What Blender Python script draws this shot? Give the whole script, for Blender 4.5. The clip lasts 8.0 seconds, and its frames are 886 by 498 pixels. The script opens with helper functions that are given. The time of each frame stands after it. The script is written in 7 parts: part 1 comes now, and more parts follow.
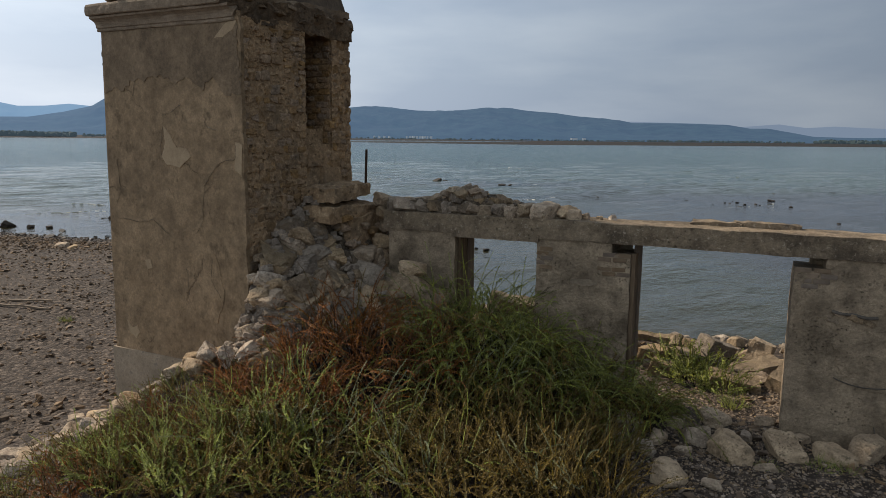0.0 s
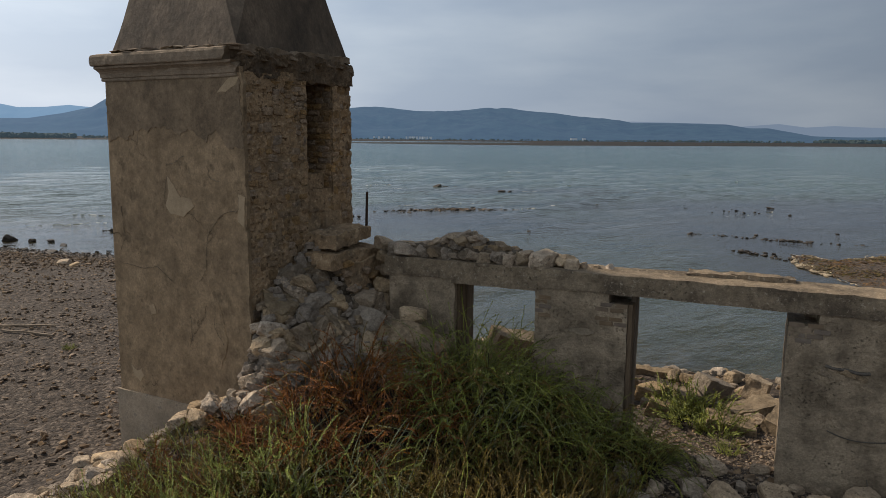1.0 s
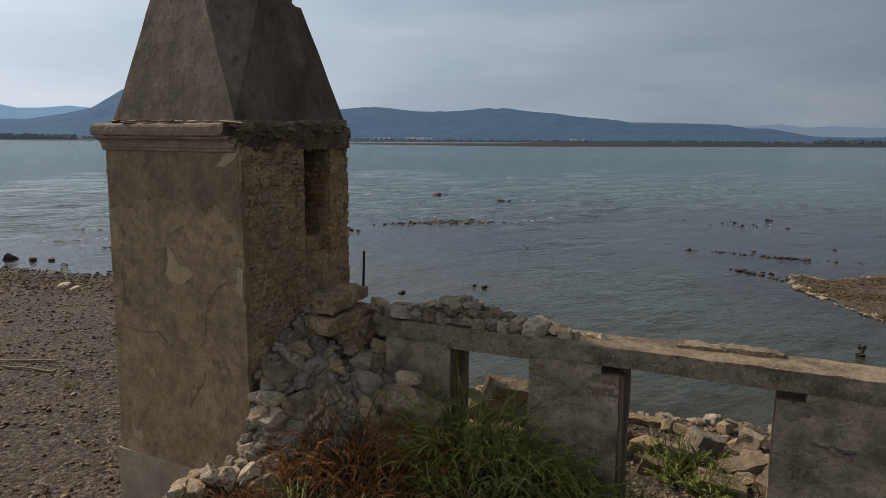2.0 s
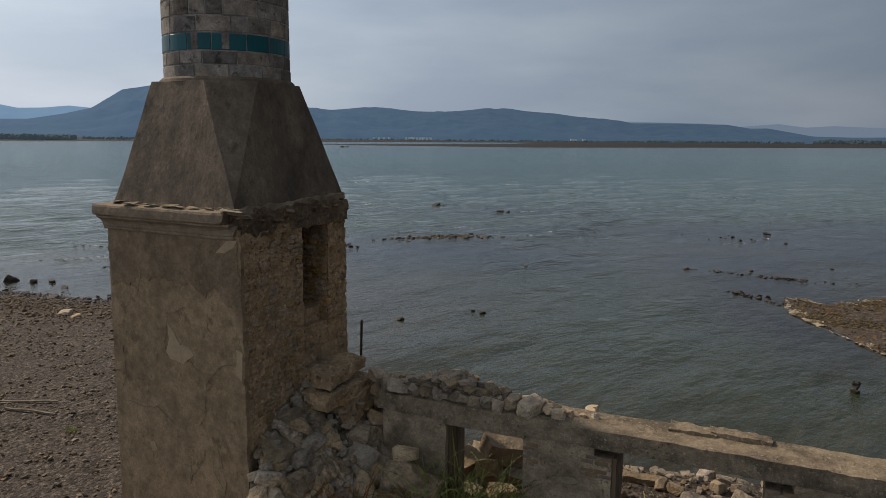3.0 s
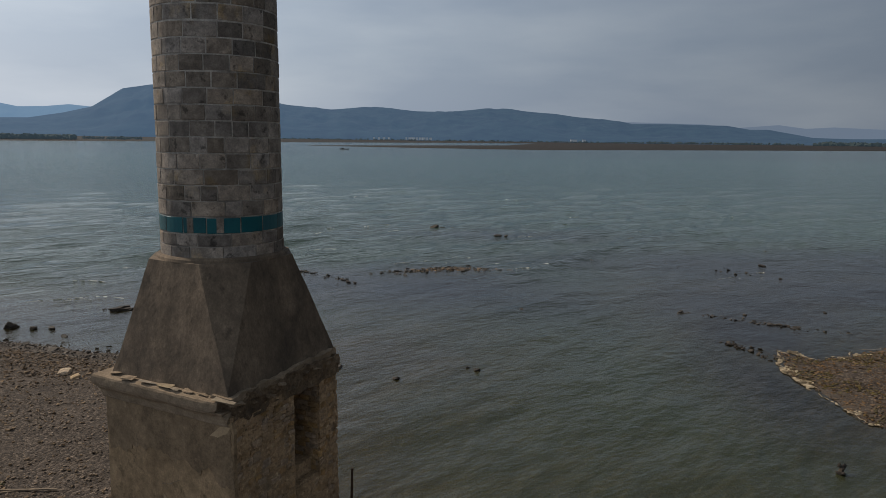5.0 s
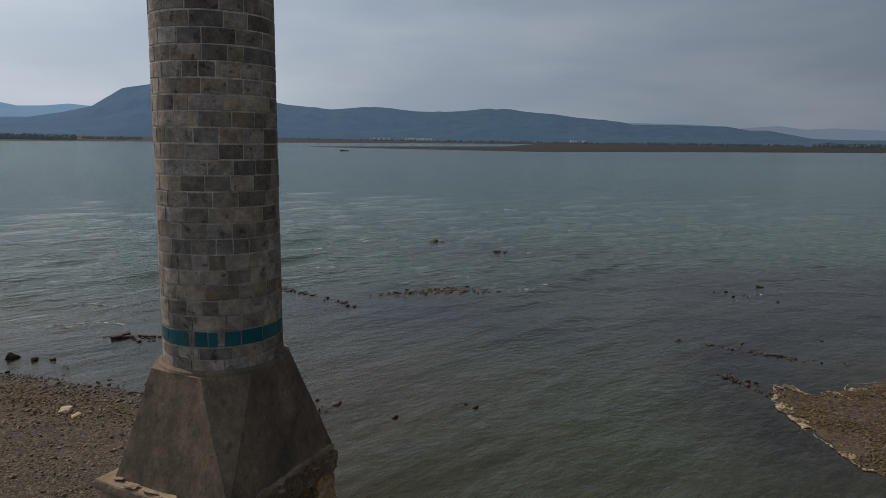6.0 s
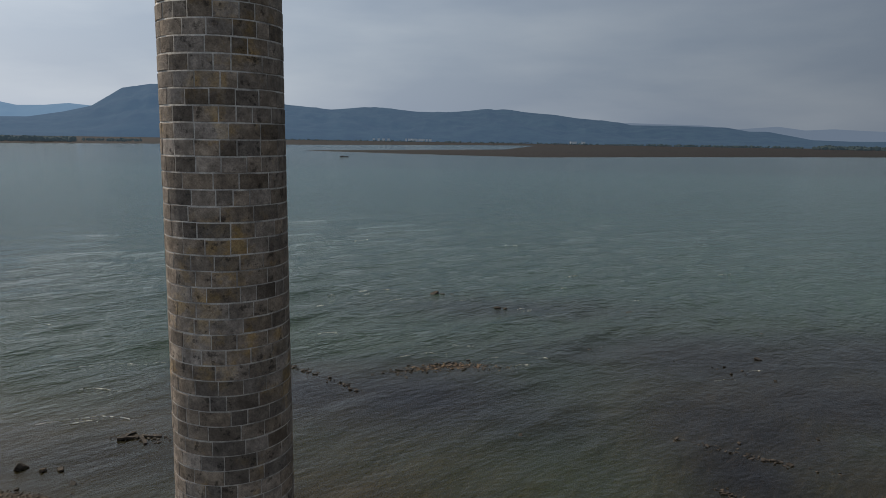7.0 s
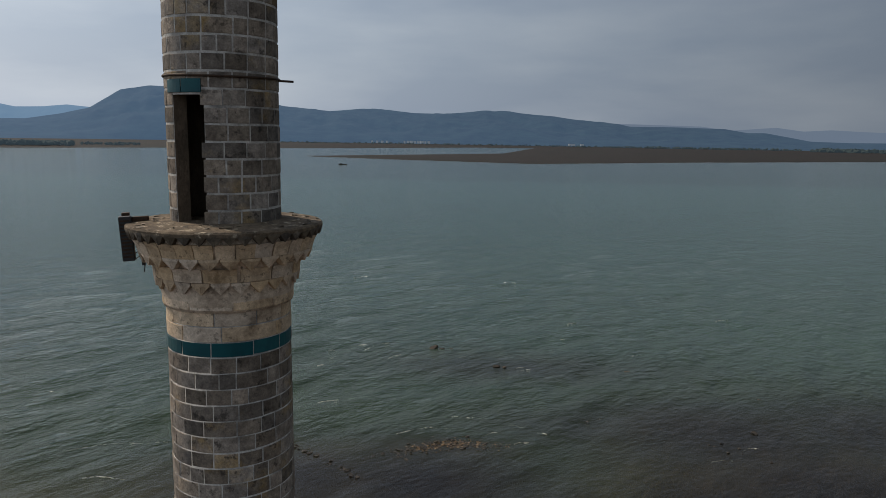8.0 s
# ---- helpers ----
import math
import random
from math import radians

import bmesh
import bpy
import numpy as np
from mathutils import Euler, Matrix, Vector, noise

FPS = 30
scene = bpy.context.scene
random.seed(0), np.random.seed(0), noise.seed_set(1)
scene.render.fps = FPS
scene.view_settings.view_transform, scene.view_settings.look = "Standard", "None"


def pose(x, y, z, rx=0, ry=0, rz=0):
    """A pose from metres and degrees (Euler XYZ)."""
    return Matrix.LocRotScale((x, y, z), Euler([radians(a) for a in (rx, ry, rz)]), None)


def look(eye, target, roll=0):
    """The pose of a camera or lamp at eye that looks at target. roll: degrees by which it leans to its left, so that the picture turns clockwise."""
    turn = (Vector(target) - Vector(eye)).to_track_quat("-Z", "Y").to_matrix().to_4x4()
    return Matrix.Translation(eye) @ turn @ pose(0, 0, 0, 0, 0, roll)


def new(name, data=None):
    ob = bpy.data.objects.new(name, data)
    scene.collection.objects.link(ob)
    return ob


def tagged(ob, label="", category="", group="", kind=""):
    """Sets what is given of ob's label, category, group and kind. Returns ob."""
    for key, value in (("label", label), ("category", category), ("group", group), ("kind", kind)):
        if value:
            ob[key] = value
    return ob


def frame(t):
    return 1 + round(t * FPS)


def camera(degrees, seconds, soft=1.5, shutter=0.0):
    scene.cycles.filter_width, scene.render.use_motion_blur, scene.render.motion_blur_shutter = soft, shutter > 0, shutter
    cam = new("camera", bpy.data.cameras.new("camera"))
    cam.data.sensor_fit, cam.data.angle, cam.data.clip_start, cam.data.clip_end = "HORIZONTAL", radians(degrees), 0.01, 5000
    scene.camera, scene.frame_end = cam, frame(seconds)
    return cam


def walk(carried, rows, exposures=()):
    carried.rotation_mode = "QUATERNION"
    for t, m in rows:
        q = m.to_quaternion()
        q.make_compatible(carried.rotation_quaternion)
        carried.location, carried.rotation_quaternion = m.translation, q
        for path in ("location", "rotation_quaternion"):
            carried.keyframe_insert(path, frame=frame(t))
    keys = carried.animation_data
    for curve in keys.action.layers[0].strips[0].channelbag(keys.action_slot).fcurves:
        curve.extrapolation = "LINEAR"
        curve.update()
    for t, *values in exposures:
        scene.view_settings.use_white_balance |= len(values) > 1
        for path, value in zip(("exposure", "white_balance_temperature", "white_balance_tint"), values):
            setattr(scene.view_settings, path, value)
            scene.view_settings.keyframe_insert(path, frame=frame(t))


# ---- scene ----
cam = camera(64.63, 8.0, soft=0.8)
PATH = [
    (0, (0.303, -0.287, 4.728), (-0.210, 9.579, 3.175), 0.63),
    (0.5, (0.279, -0.311, 5.079), (-0.231, 9.555, 3.527), 0.57),
    (1, (0.302, -0.325, 5.398), (-0.212, 9.541, 3.848), 0.50),
    (1.5, (0.339, -0.336, 5.842), (-0.177, 9.530, 4.295), 0.46),
    (3, (0.410, -0.329, 7.519), (-0.103, 9.537, 5.968), 0.46),
    (3.5, (0.455, -0.329, 8.139), (-0.057, 9.537, 6.588), 0.45),
    (4, (0.505, -0.304, 8.767), (-0.004, 9.561, 7.210), 0.54),
    (4.5, (0.563, -0.297, 9.403), (0.050, 9.568, 7.847), 0.59),
    (4.7, (0.568, -0.291, 9.661), (0.056, 9.574, 8.104), 0.62),
    (5.8, (0.599, -0.258, 11.076), (0.093, 9.607, 9.516), 0.76),
    (5.9, (0.602, -0.255, 11.186), (0.096, 9.610, 9.626), 0.77),
    (6, (0.605, -0.252, 11.844), (0.100, 9.613, 10.283), 0.78),
    (6.5, (0.498, -0.129, 14.649), (-0.001, 9.735, 13.080), 0.81),
    (7, (0.333, 0.149, 18.002), (-0.164, 10.012, 16.427), 0.90),
    (7.5, (0.200, 0.337, 20.961), (-0.290, 10.200, 19.386), 0.94),
    (8, (0.127, 0.650, 24.378), (-0.350, 10.514, 22.804), 0.88),
]
walk(cam, [(t, look(eye, target, roll)) for t, eye, target, roll in PATH],
     [(0, 0.24), (1, 0.14), (1.7, 0.07), (3, -0.1), (4.5, -0.22), (6, -0.28), (8, -0.28)])

# ---- world, sun ----
SUN_AZ, SUN_EL = radians(-62), radians(40)   # compass angle from +y towards +x, height
world = bpy.data.worlds.new("sky")
scene.world = world
world.use_nodes = True
wn, wl = world.node_tree.nodes, world.node_tree.links
wn.clear()
w_out = wn.new("ShaderNodeOutputWorld")
w_bg = wn.new("ShaderNodeBackground")
w_sky = wn.new("ShaderNodeTexSky")
w_sky.sky_type, w_sky.sun_disc = "NISHITA", False
w_sky.sun_elevation, w_sky.sun_rotation = SUN_EL, SUN_AZ
w_sky.dust_density, w_sky.air_density = 4.0, 1.3
w_tc = wn.new("ShaderNodeTexCoord")
w_map = wn.new("ShaderNodeMapping")
w_map.inputs["Scale"].default_value = (1.2, 1.2, 5.0)
w_noise = wn.new("ShaderNodeTexNoise")
w_noise.inputs["Scale"].default_value, w_noise.inputs["Detail"].default_value = 2.2, 6.0
w_ramp = wn.new("ShaderNodeValToRGB")
w_ramp.color_ramp.elements[0].position, w_ramp.color_ramp.elements[1].position = 0.40, 0.70
w_ramp.color_ramp.elements[0].color = (2.85, 3.5, 4.5, 1)
w_ramp.color_ramp.elements[1].color = (4.0, 4.6, 5.4, 1)
w_mix = wn.new("ShaderNodeMixRGB")
w_mix.inputs["Fac"].default_value = 0.88
# sky brightened to the left and, out of view behind, to lift shaded fronts
w_dot = wn.new("ShaderNodeVectorMath")
w_dot.operation = "DOT_PRODUCT"
w_dot.inputs[1].default_value = Vector((-0.85, -0.30, 0.32)).normalized()
w_glow = wn.new("ShaderNodeMapRange")
for key, value in zip(("From Min", "From Max", "To Min", "To Max"), (-1.0, 1.0, 0.30, 1.88)):
    w_glow.inputs[key].default_value = value
# under the haze the sky is paler towards the horizon
w_sep = wn.new("ShaderNodeSeparateXYZ")
w_up = wn.new("ShaderNodeMath")
w_up.operation, w_up.use_clamp = "MULTIPLY", True
w_over = wn.new("ShaderNodeMath")
w_over.operation = "MULTIPLY_ADD"
w_over.inputs[1].default_value, w_over.inputs[2].default_value = -0.5, 1.0
w_both = wn.new("ShaderNodeMath")
w_both.operation = "MULTIPLY"
w_mul = wn.new("ShaderNodeVectorMath")
w_mul.operation = "SCALE"
wl.new(w_tc.outputs["Generated"], w_sep.inputs["Vector"])
wl.new(w_sep.outputs["Z"], w_up.inputs[0])
w_up.inputs[1].default_value = 1.0
wl.new(w_up.outputs["Value"], w_over.inputs[0])
wl.new(w_over.outputs["Value"], w_both.inputs[0])
wl.new(w_glow.outputs["Result"], w_both.inputs[1])
wl.new(w_tc.outputs["Generated"], w_dot.inputs[0])
wl.new(w_dot.outputs["Value"], w_glow.inputs["Value"])
wl.new(w_both.outputs["Value"], w_mul.inputs["Scale"])
wl.new(w_tc.outputs["Generated"], w_map.inputs["Vector"])
wl.new(w_map.outputs["Vector"], w_noise.inputs["Vector"])
wl.new(w_noise.outputs["Fac"], w_ramp.inputs["Fac"])
wl.new(w_sky.outputs["Color"], w_mix.inputs["Color1"])
wl.new(w_ramp.outputs["Color"], w_mix.inputs["Color2"])
wl.new(w_mix.outputs["Color"], w_mul.inputs[0])
wl.new(w_mul.outputs["Vector"], w_bg.inputs["Color"])
w_bg.inputs["Strength"].default_value = 0.129
wl.new(w_bg.outputs["Background"], w_out.inputs["Surface"])

sun = new("sun", bpy.data.lights.new("sun", "SUN"))
sun.data.energy, sun.data.angle, sun.data.color = 4.3, radians(3), (1.0, 0.90, 0.77)
sun_dir = Vector((math.sin(SUN_AZ) * math.cos(SUN_EL), math.cos(SUN_AZ) * math.cos(SUN_EL), math.sin(SUN_EL)))
sun.matrix_world = look(sun_dir * 60, (0, 0, 0))

# ---- materials ----
def surface(name, dark, light, scale=3.0, stain=None, stain_scale=0.7, stain_cut=(0.5, 0.7), rough=0.9, bump=0.25,
            bump_scale=25.0, vary=0.0, island=False, stretch=(1, 1, 1), specks=None, speck_scale=40.0, spec=0.3, metal=0.0,
            cracks=0.0, pits=0.0, pit_scale=22.0, warm=(1.09, 0.975, 0.82), bump_dist=0.05, mottle=0.0, mottle_scale=28.0):
    """A worn mineral or painted surface: two tones, stains, specks, relief, and a tone of its own for each piece."""
    # the local stone, lime and earth all lean to a warm tan
    dark, light, stain, specks = [c and tuple(a * b for a, b in zip(c, warm)) for c in (dark, light, stain, specks)]
    m = bpy.data.materials.new(name)
    m.use_nodes = True
    n, l = m.node_tree.nodes, m.node_tree.links
    bsdf = n["Principled BSDF"]
    bsdf.inputs["Roughness"].default_value = rough
    bsdf.inputs["Metallic"].default_value = metal
    bsdf.inputs["Specular IOR Level"].default_value = spec
    geo = n.new("ShaderNodeNewGeometry")
    mp = n.new("ShaderNodeMapping")
    mp.inputs["Scale"].default_value = stretch
    l.new(geo.outputs["Position"], mp.inputs["Vector"])

    def noisy(s, detail=5.0, rough_=0.6, vec=mp):
        t = n.new("ShaderNodeTexNoise")
        t.inputs["Scale"].default_value, t.inputs["Detail"].default_value, t.inputs["Roughness"].default_value = s, detail, rough_
        l.new(vec.outputs["Vector"], t.inputs["Vector"])
        return t

    def ramp(src, a, b, ca, cb):
        r = n.new("ShaderNodeValToRGB")
        r.color_ramp.elements[0].position, r.color_ramp.elements[1].position = a, b
        r.color_ramp.elements[0].color, r.color_ramp.elements[1].color = (*ca, 1), (*cb, 1)
        l.new(src, r.inputs["Fac"])
        return r

    def blend(fac, a, b, kind="MIX"):
        x = n.new("ShaderNodeMixRGB")
        x.blend_type = kind
        if hasattr(fac, "is_linked"):
            l.new(fac, x.inputs["Fac"])
        else:
            x.inputs["Fac"].default_value = fac
        l.new(a, x.inputs["Color1"])
        if isinstance(b, tuple):
            x.inputs["Color2"].default_value = (*b, 1)
        else:
            l.new(b, x.inputs["Color2"])
        return x.outputs["Color"]

    col = ramp(noisy(scale).outputs["Fac"], 0.3, 0.7, dark, light).outputs["Color"]
    if stain:
        cut = ramp(noisy(stain_scale, 8.0, 0.65).outputs["Fac"], *stain_cut, (0, 0, 0), (0.85, 0.85, 0.85))
        col = blend(cut.outputs["Color"], col, stain)
    if specks:
        cut = ramp(noisy(speck_scale, 3.0, 0.7).outputs["Fac"], 0.58, 0.68, (0, 0, 0), (0.8, 0.8, 0.8))
        col = blend(cut.outputs["Color"], col, specks)
    for k, amount in ((1.0, mottle), (4.1, mottle * 0.8)):
        if amount:
            worn = n.new("ShaderNodeMapRange")
            for key, value in zip(("From Min", "From Max", "To Min", "To Max"), (0.32, 0.68, 1 - amount, 1 + amount)):
                worn.inputs[key].default_value = value
            l.new(noisy(mottle_scale * k, 6.0, 0.7).outputs["Fac"], worn.inputs["Value"])
            tint = n.new("ShaderNodeHueSaturation")
            l.new(worn.outputs["Result"], tint.inputs["Value"])
            l.new(col, tint.inputs["Color"])
            col = tint.outputs["Color"]
    relief = []
    if cracks:
        # hair cracks: the borders of large wandering cells, broken off here and there
        wander = n.new("ShaderNodeMixRGB")
        wander.blend_type = "ADD"
        wander.inputs["Fac"].default_value = 0.35
        l.new(geo.outputs["Position"], wander.inputs["Color1"])
        l.new(noisy(3.0, 6.0, 0.7).outputs["Color"], wander.inputs["Color2"])
        cell = n.new("ShaderNodeTexVoronoi")
        cell.feature = "DISTANCE_TO_EDGE"
        cell.inputs["Scale"].default_value = cracks
        l.new(wander.outputs["Color"], cell.inputs["Vector"])
        line = ramp(cell.outputs["Distance"], 0.002, 0.0055, (1, 1, 1), (0, 0, 0))
        broken = ramp(noisy(0.9, 3.0).outputs["Fac"], 0.52, 0.6, (0, 0, 0), (0.8, 0.8, 0.8))
        both = blend(1.0, line.outputs["Color"], broken.outputs["Color"], "MULTIPLY")
        col = blend(both, col, tuple(c * 0.4 for c in dark))
        relief.append((both, -0.6))
    if pits:
        hole = n.new("ShaderNodeTexVoronoi")
        hole.inputs["Scale"].default_value, hole.inputs["Randomness"].default_value = pit_scale, 1.0
        shaky = n.new("ShaderNodeMixRGB")
        shaky.blend_type = "ADD"
        shaky.inputs["Fac"].default_value = 0.09
        l.new(geo.outputs["Position"], shaky.inputs["Color1"])
        l.new(noisy(14.0, 4.0, 0.7).outputs["Color"], shaky.inputs["Color2"])
        l.new(shaky.outputs["Color"], hole.inputs["Vector"])
        spot = ramp(hole.outputs["Distance"], 0.08, 0.30, (1, 1, 1), (0, 0, 0))
        where = ramp(noisy(1.7, 6.0, 0.7).outputs["Fac"], 0.62 - 0.17 * pits, 0.74 - 0.17 * pits, (0, 0, 0), (0.8, 0.8, 0.8))
        both = blend(1.0, spot.outputs["Color"], where.outputs["Color"], "MULTIPLY")
        col = blend(both, col, tuple(c * 0.45 for c in dark))
        relief.append((both, -1.0))
    if vary:
        src = geo.outputs["Random Per Island"] if island else n.new("ShaderNodeObjectInfo").outputs["Random"]
        hs = n.new("ShaderNodeHueSaturation")
        mr = n.new("ShaderNodeMapRange")
        mr.inputs["To Min"].default_value, mr.inputs["To Max"].default_value = 1 - vary, 1 + vary
        l.new(src, mr.inputs["Value"])
        l.new(mr.outputs["Result"], hs.inputs["Value"])
        wn_ = n.new("ShaderNodeTexWhiteNoise")
        wn_.noise_dimensions = "1D"
        l.new(src, wn_.inputs["W"])
        ms = n.new("ShaderNodeMapRange")
        ms.inputs["To Min"].default_value, ms.inputs["To Max"].default_value = 0.8, 1.2
        l.new(wn_.outputs["Value"], ms.inputs["Value"])
        l.new(ms.outputs["Result"], hs.inputs["Saturation"])
        l.new(col, hs.inputs["Color"])
        col = hs.outputs["Color"]
    l.new(col, bsdf.inputs["Base Color"])
    if bump:
        b = n.new("ShaderNodeBump")
        b.inputs["Strength"].default_value, b.inputs["Distance"].default_value = bump, bump_dist
        l.new(noisy(bump_scale, 8.0, 0.7).outputs["Fac"], b.inputs["Height"])
        for field, amount in relief:
            b2 = n.new("ShaderNodeBump")
            b2.invert = True
            b2.inputs["Strength"].default_value, b2.inputs["Distance"].default_value = -amount, 0.02
            l.new(field, b2.inputs["Height"])
            l.new(b.outputs["Normal"], b2.inputs["Normal"])
            b = b2
        l.new(b.outputs["Normal"], bsdf.inputs["Normal"])
    return m


PLASTER = surface("tan_plaster", (0.165, 0.121, 0.0769), (0.29, 0.218, 0.143), 3.2, (0.131, 0.0975, 0.0646), 1.3, (0.5, 0.7), 0.95, 0.5, 16, stretch=(1, 1, 0.85), specks=(0.131, 0.0988, 0.0637), speck_scale=5, cracks=0.55, pits=0.5, pit_scale=30, mottle=0.26, mottle_scale=8)
UPPERSKIN = surface("grey_brown_upper_plaster", (0.122, 0.0922, 0.0617), (0.21, 0.16, 0.11), 3.2, (0.0928, 0.072, 0.0505), 1.3, (0.5, 0.7), 0.95, 0.5, 16, stretch=(1, 1, 0.85), specks=(0.205, 0.158, 0.11), speck_scale=5, pits=0.5, pit_scale=30, mottle=0.26, mottle_scale=8)
PLINTH = surface("grey_plinth_render", (0.195, 0.165, 0.13), (0.295, 0.252, 0.20), 2.0, (0.17, 0.155, 0.135), 1.1, (0.55, 0.68), 0.95, 0.3, 18, specks=(0.12, 0.11, 0.1), speck_scale=9, mottle=0.2, mottle_scale=9)
PATCH = surface("pale_plaster_patch", (0.255, 0.2, 0.136), (0.351, 0.279, 0.194), 3, rough=0.95, bump=0.2, mottle=0.12, mottle_scale=14)
PYRAMID = surface("weathered_cement_render", (0.075, 0.06, 0.046), (0.155, 0.124, 0.096), 1.6, (0.05, 0.041, 0.033), 1.2, (0.46, 0.66), 0.92, 0.35, 12, stretch=(1.2, 1.2, 0.75), specks=(0.07, 0.055, 0.042), speck_scale=5, mottle=0.24, mottle_scale=7)
CORNICE = surface("cornice_plaster", (0.14, 0.111, 0.082), (0.23, 0.186, 0.142), 2.5, (0.10, 0.085, 0.07), 1.2, (0.52, 0.68), 0.95, 0.4, 20, mottle=0.22, mottle_scale=12)
BEDDING = surface("pale_broken_mortar", (0.175, 0.15, 0.119), (0.288, 0.252, 0.202), 3.5, (0.136, 0.116, 0.092), 2.0, (0.5, 0.65), 0.95, 0.5, 22, vary=0.15)
EARTHY = surface("earth_mortar", (0.188, 0.135, 0.0855), (0.326, 0.239, 0.155), 2.5, (0.12, 0.0984, 0.0744), 1.3, (0.52, 0.68), 0.97, 0.6, 14, specks=(0.336, 0.266, 0.182), speck_scale=14, pits=1.2, pit_scale=14, mottle=0.3, mottle_scale=14)
BROKENBED = surface("dark_broken_masonry", (0.075, 0.055, 0.037), (0.155, 0.115, 0.078), 4.0, (0.045, 0.034, 0.024), 2.0, (0.5, 0.64), 0.97, 0.8, 16, specks=(0.19, 0.15, 0.105), speck_scale=12, pits=1.0, pit_scale=16, mottle=0.3, mottle_scale=13)
RUBBLE = surface("tan_rubble_stone", (0.203, 0.146, 0.0928), (0.336, 0.246, 0.161), 4.0, (0.102, 0.0768, 0.0516), 2.2, (0.52, 0.7), 0.95, 0.9, 22, vary=0.14, pits=0.6, pit_scale=26, mottle=0.3, mottle_scale=14)
BLOCK = surface("ashlar_block", (0.115, 0.096, 0.080), (0.27, 0.232, 0.195), 4.0, (0.27, 0.198, 0.108), 1.5, (0.55, 0.66), 0.93, 0.55, 35, vary=0.46, specks=(0.042, 0.035, 0.028), speck_scale=6.5, warm=(1.03, 0.98, 0.91), mottle=0.32, mottle_scale=10)
MORTAR = surface("pale_joint_mortar", (0.34, 0.32, 0.295), (0.52, 0.49, 0.455), 6, (0.17, 0.16, 0.15), 2.2, (0.48, 0.64), 0.95, 0.3, 40, warm=(1.02, 0.99, 0.93), mottle=0.25, mottle_scale=14)
CREAM = surface("cream_limestone", (0.37, 0.305, 0.24), (0.54, 0.455, 0.365), 3.0, (0.16, 0.12, 0.085), 2.2, (0.53, 0.66), 0.93, 0.4, 25, vary=0.14, specks=(0.14, 0.115, 0.09), speck_scale=10, mottle=0.2, mottle_scale=12)
# dark limestone tone for the rim teeth, some flakes and the crack lines
DARKSTONE = surface("dark_limestone", (0.06, 0.0528, 0.045), (0.126, 0.111, 0.093), 4.0, (0.225, 0.199, 0.161), 2.0, (0.56, 0.68), 0.95, 0.5, 25, vary=0.25, mottle=0.25, mottle_scale=12)
DECK = surface("balcony_deck_mortar", (0.07, 0.056, 0.042), (0.16, 0.13, 0.098), 3.0, (0.10, 0.085, 0.07), 2.0, (0.5, 0.66), 0.95, 0.6, 18, specks=(0.42, 0.38, 0.32), speck_scale=8, mottle=0.3, mottle_scale=12)
TILE = surface("teal_glazed_tile", (0.00216, 0.054, 0.0756), (0.00432, 0.09, 0.112), 5.0, (0.0024, 0.04, 0.056), 2.5, (0.5, 0.7), 0.5, 0.06, 30, vary=0.15, spec=0.25)
CONCRETE = surface("aged_concrete", (0.15, 0.121, 0.087), (0.265, 0.218, 0.162), 3.0, (0.08, 0.064, 0.048), 1.6, (0.48, 0.6), 0.95, 0.8, 24, specks=(0.32, 0.285, 0.235), speck_scale=20, pits=0.8, pit_scale=18, mottle=0.26, mottle_scale=14)
GREYWALL = surface("grey_stained_plaster", (0.152, 0.124, 0.0927), (0.348, 0.288, 0.217), 3.0, (0.092, 0.0725, 0.0517), 1.0, (0.5, 0.66), 0.95, 0.9, 14, specks=(0.126, 0.102, 0.0744), speck_scale=9, cracks=0.7, pits=0.9, pit_scale=20, mottle=0.26, mottle_scale=9)
OLDRENDER = surface("smooth_old_render", (0.145, 0.121, 0.093), (0.245, 0.207, 0.16), 2.4, (0.10, 0.084, 0.064), 1.4, (0.5, 0.66), 0.95, 0.3, 20, pits=0.3, mottle=0.2, mottle_scale=10)
BRICK = surface("old_wall_brick", (0.125, 0.097, 0.073), (0.205, 0.162, 0.123), 8, (0.13, 0.10, 0.08), 3, (0.5, 0.7), 0.95, 0.4, 40, vary=0.2)
PLANK = surface("weathered_brown_plank", (0.075, 0.055, 0.039), (0.15, 0.115, 0.082), 6, (0.04, 0.028, 0.02), 2, (0.5, 0.7), 0.85, 0.4, 25, stretch=(4, 4, 0.4), vary=0.15)
IRON = surface("rusted_iron", (0.03, 0.022, 0.018), (0.07, 0.045, 0.03), 20, rough=0.75, bump=0.2, bump_scale=60, metal=0.4)
BLACKBOX = surface("black_speaker_plastic", (0.012, 0.013, 0.015), (0.025, 0.026, 0.03), 8, rough=0.55, bump=0.05, spec=0.4)
STONE = surface("grey_rubble_stone", (0.176, 0.141, 0.106), (0.378, 0.31, 0.239), 6.0, (0.085, 0.069, 0.052), 3.0, (0.52, 0.66), 0.95, 0.9, 22, vary=0.3, specks=(0.36, 0.32, 0.262), speck_scale=15, pits=0.7, pit_scale=34, mottle=0.26, mottle_scale=14)
BOULDER = surface("pale_grey_boulder", (0.26, 0.212, 0.165), (0.48, 0.405, 0.32), 5.0, (0.13, 0.108, 0.085), 2.6, (0.54, 0.68), 0.95, 0.9, 18, vary=0.16, specks=(0.13, 0.11, 0.086), speck_scale=14, pits=0.8, pit_scale=26, mottle=0.26, mottle_scale=12)
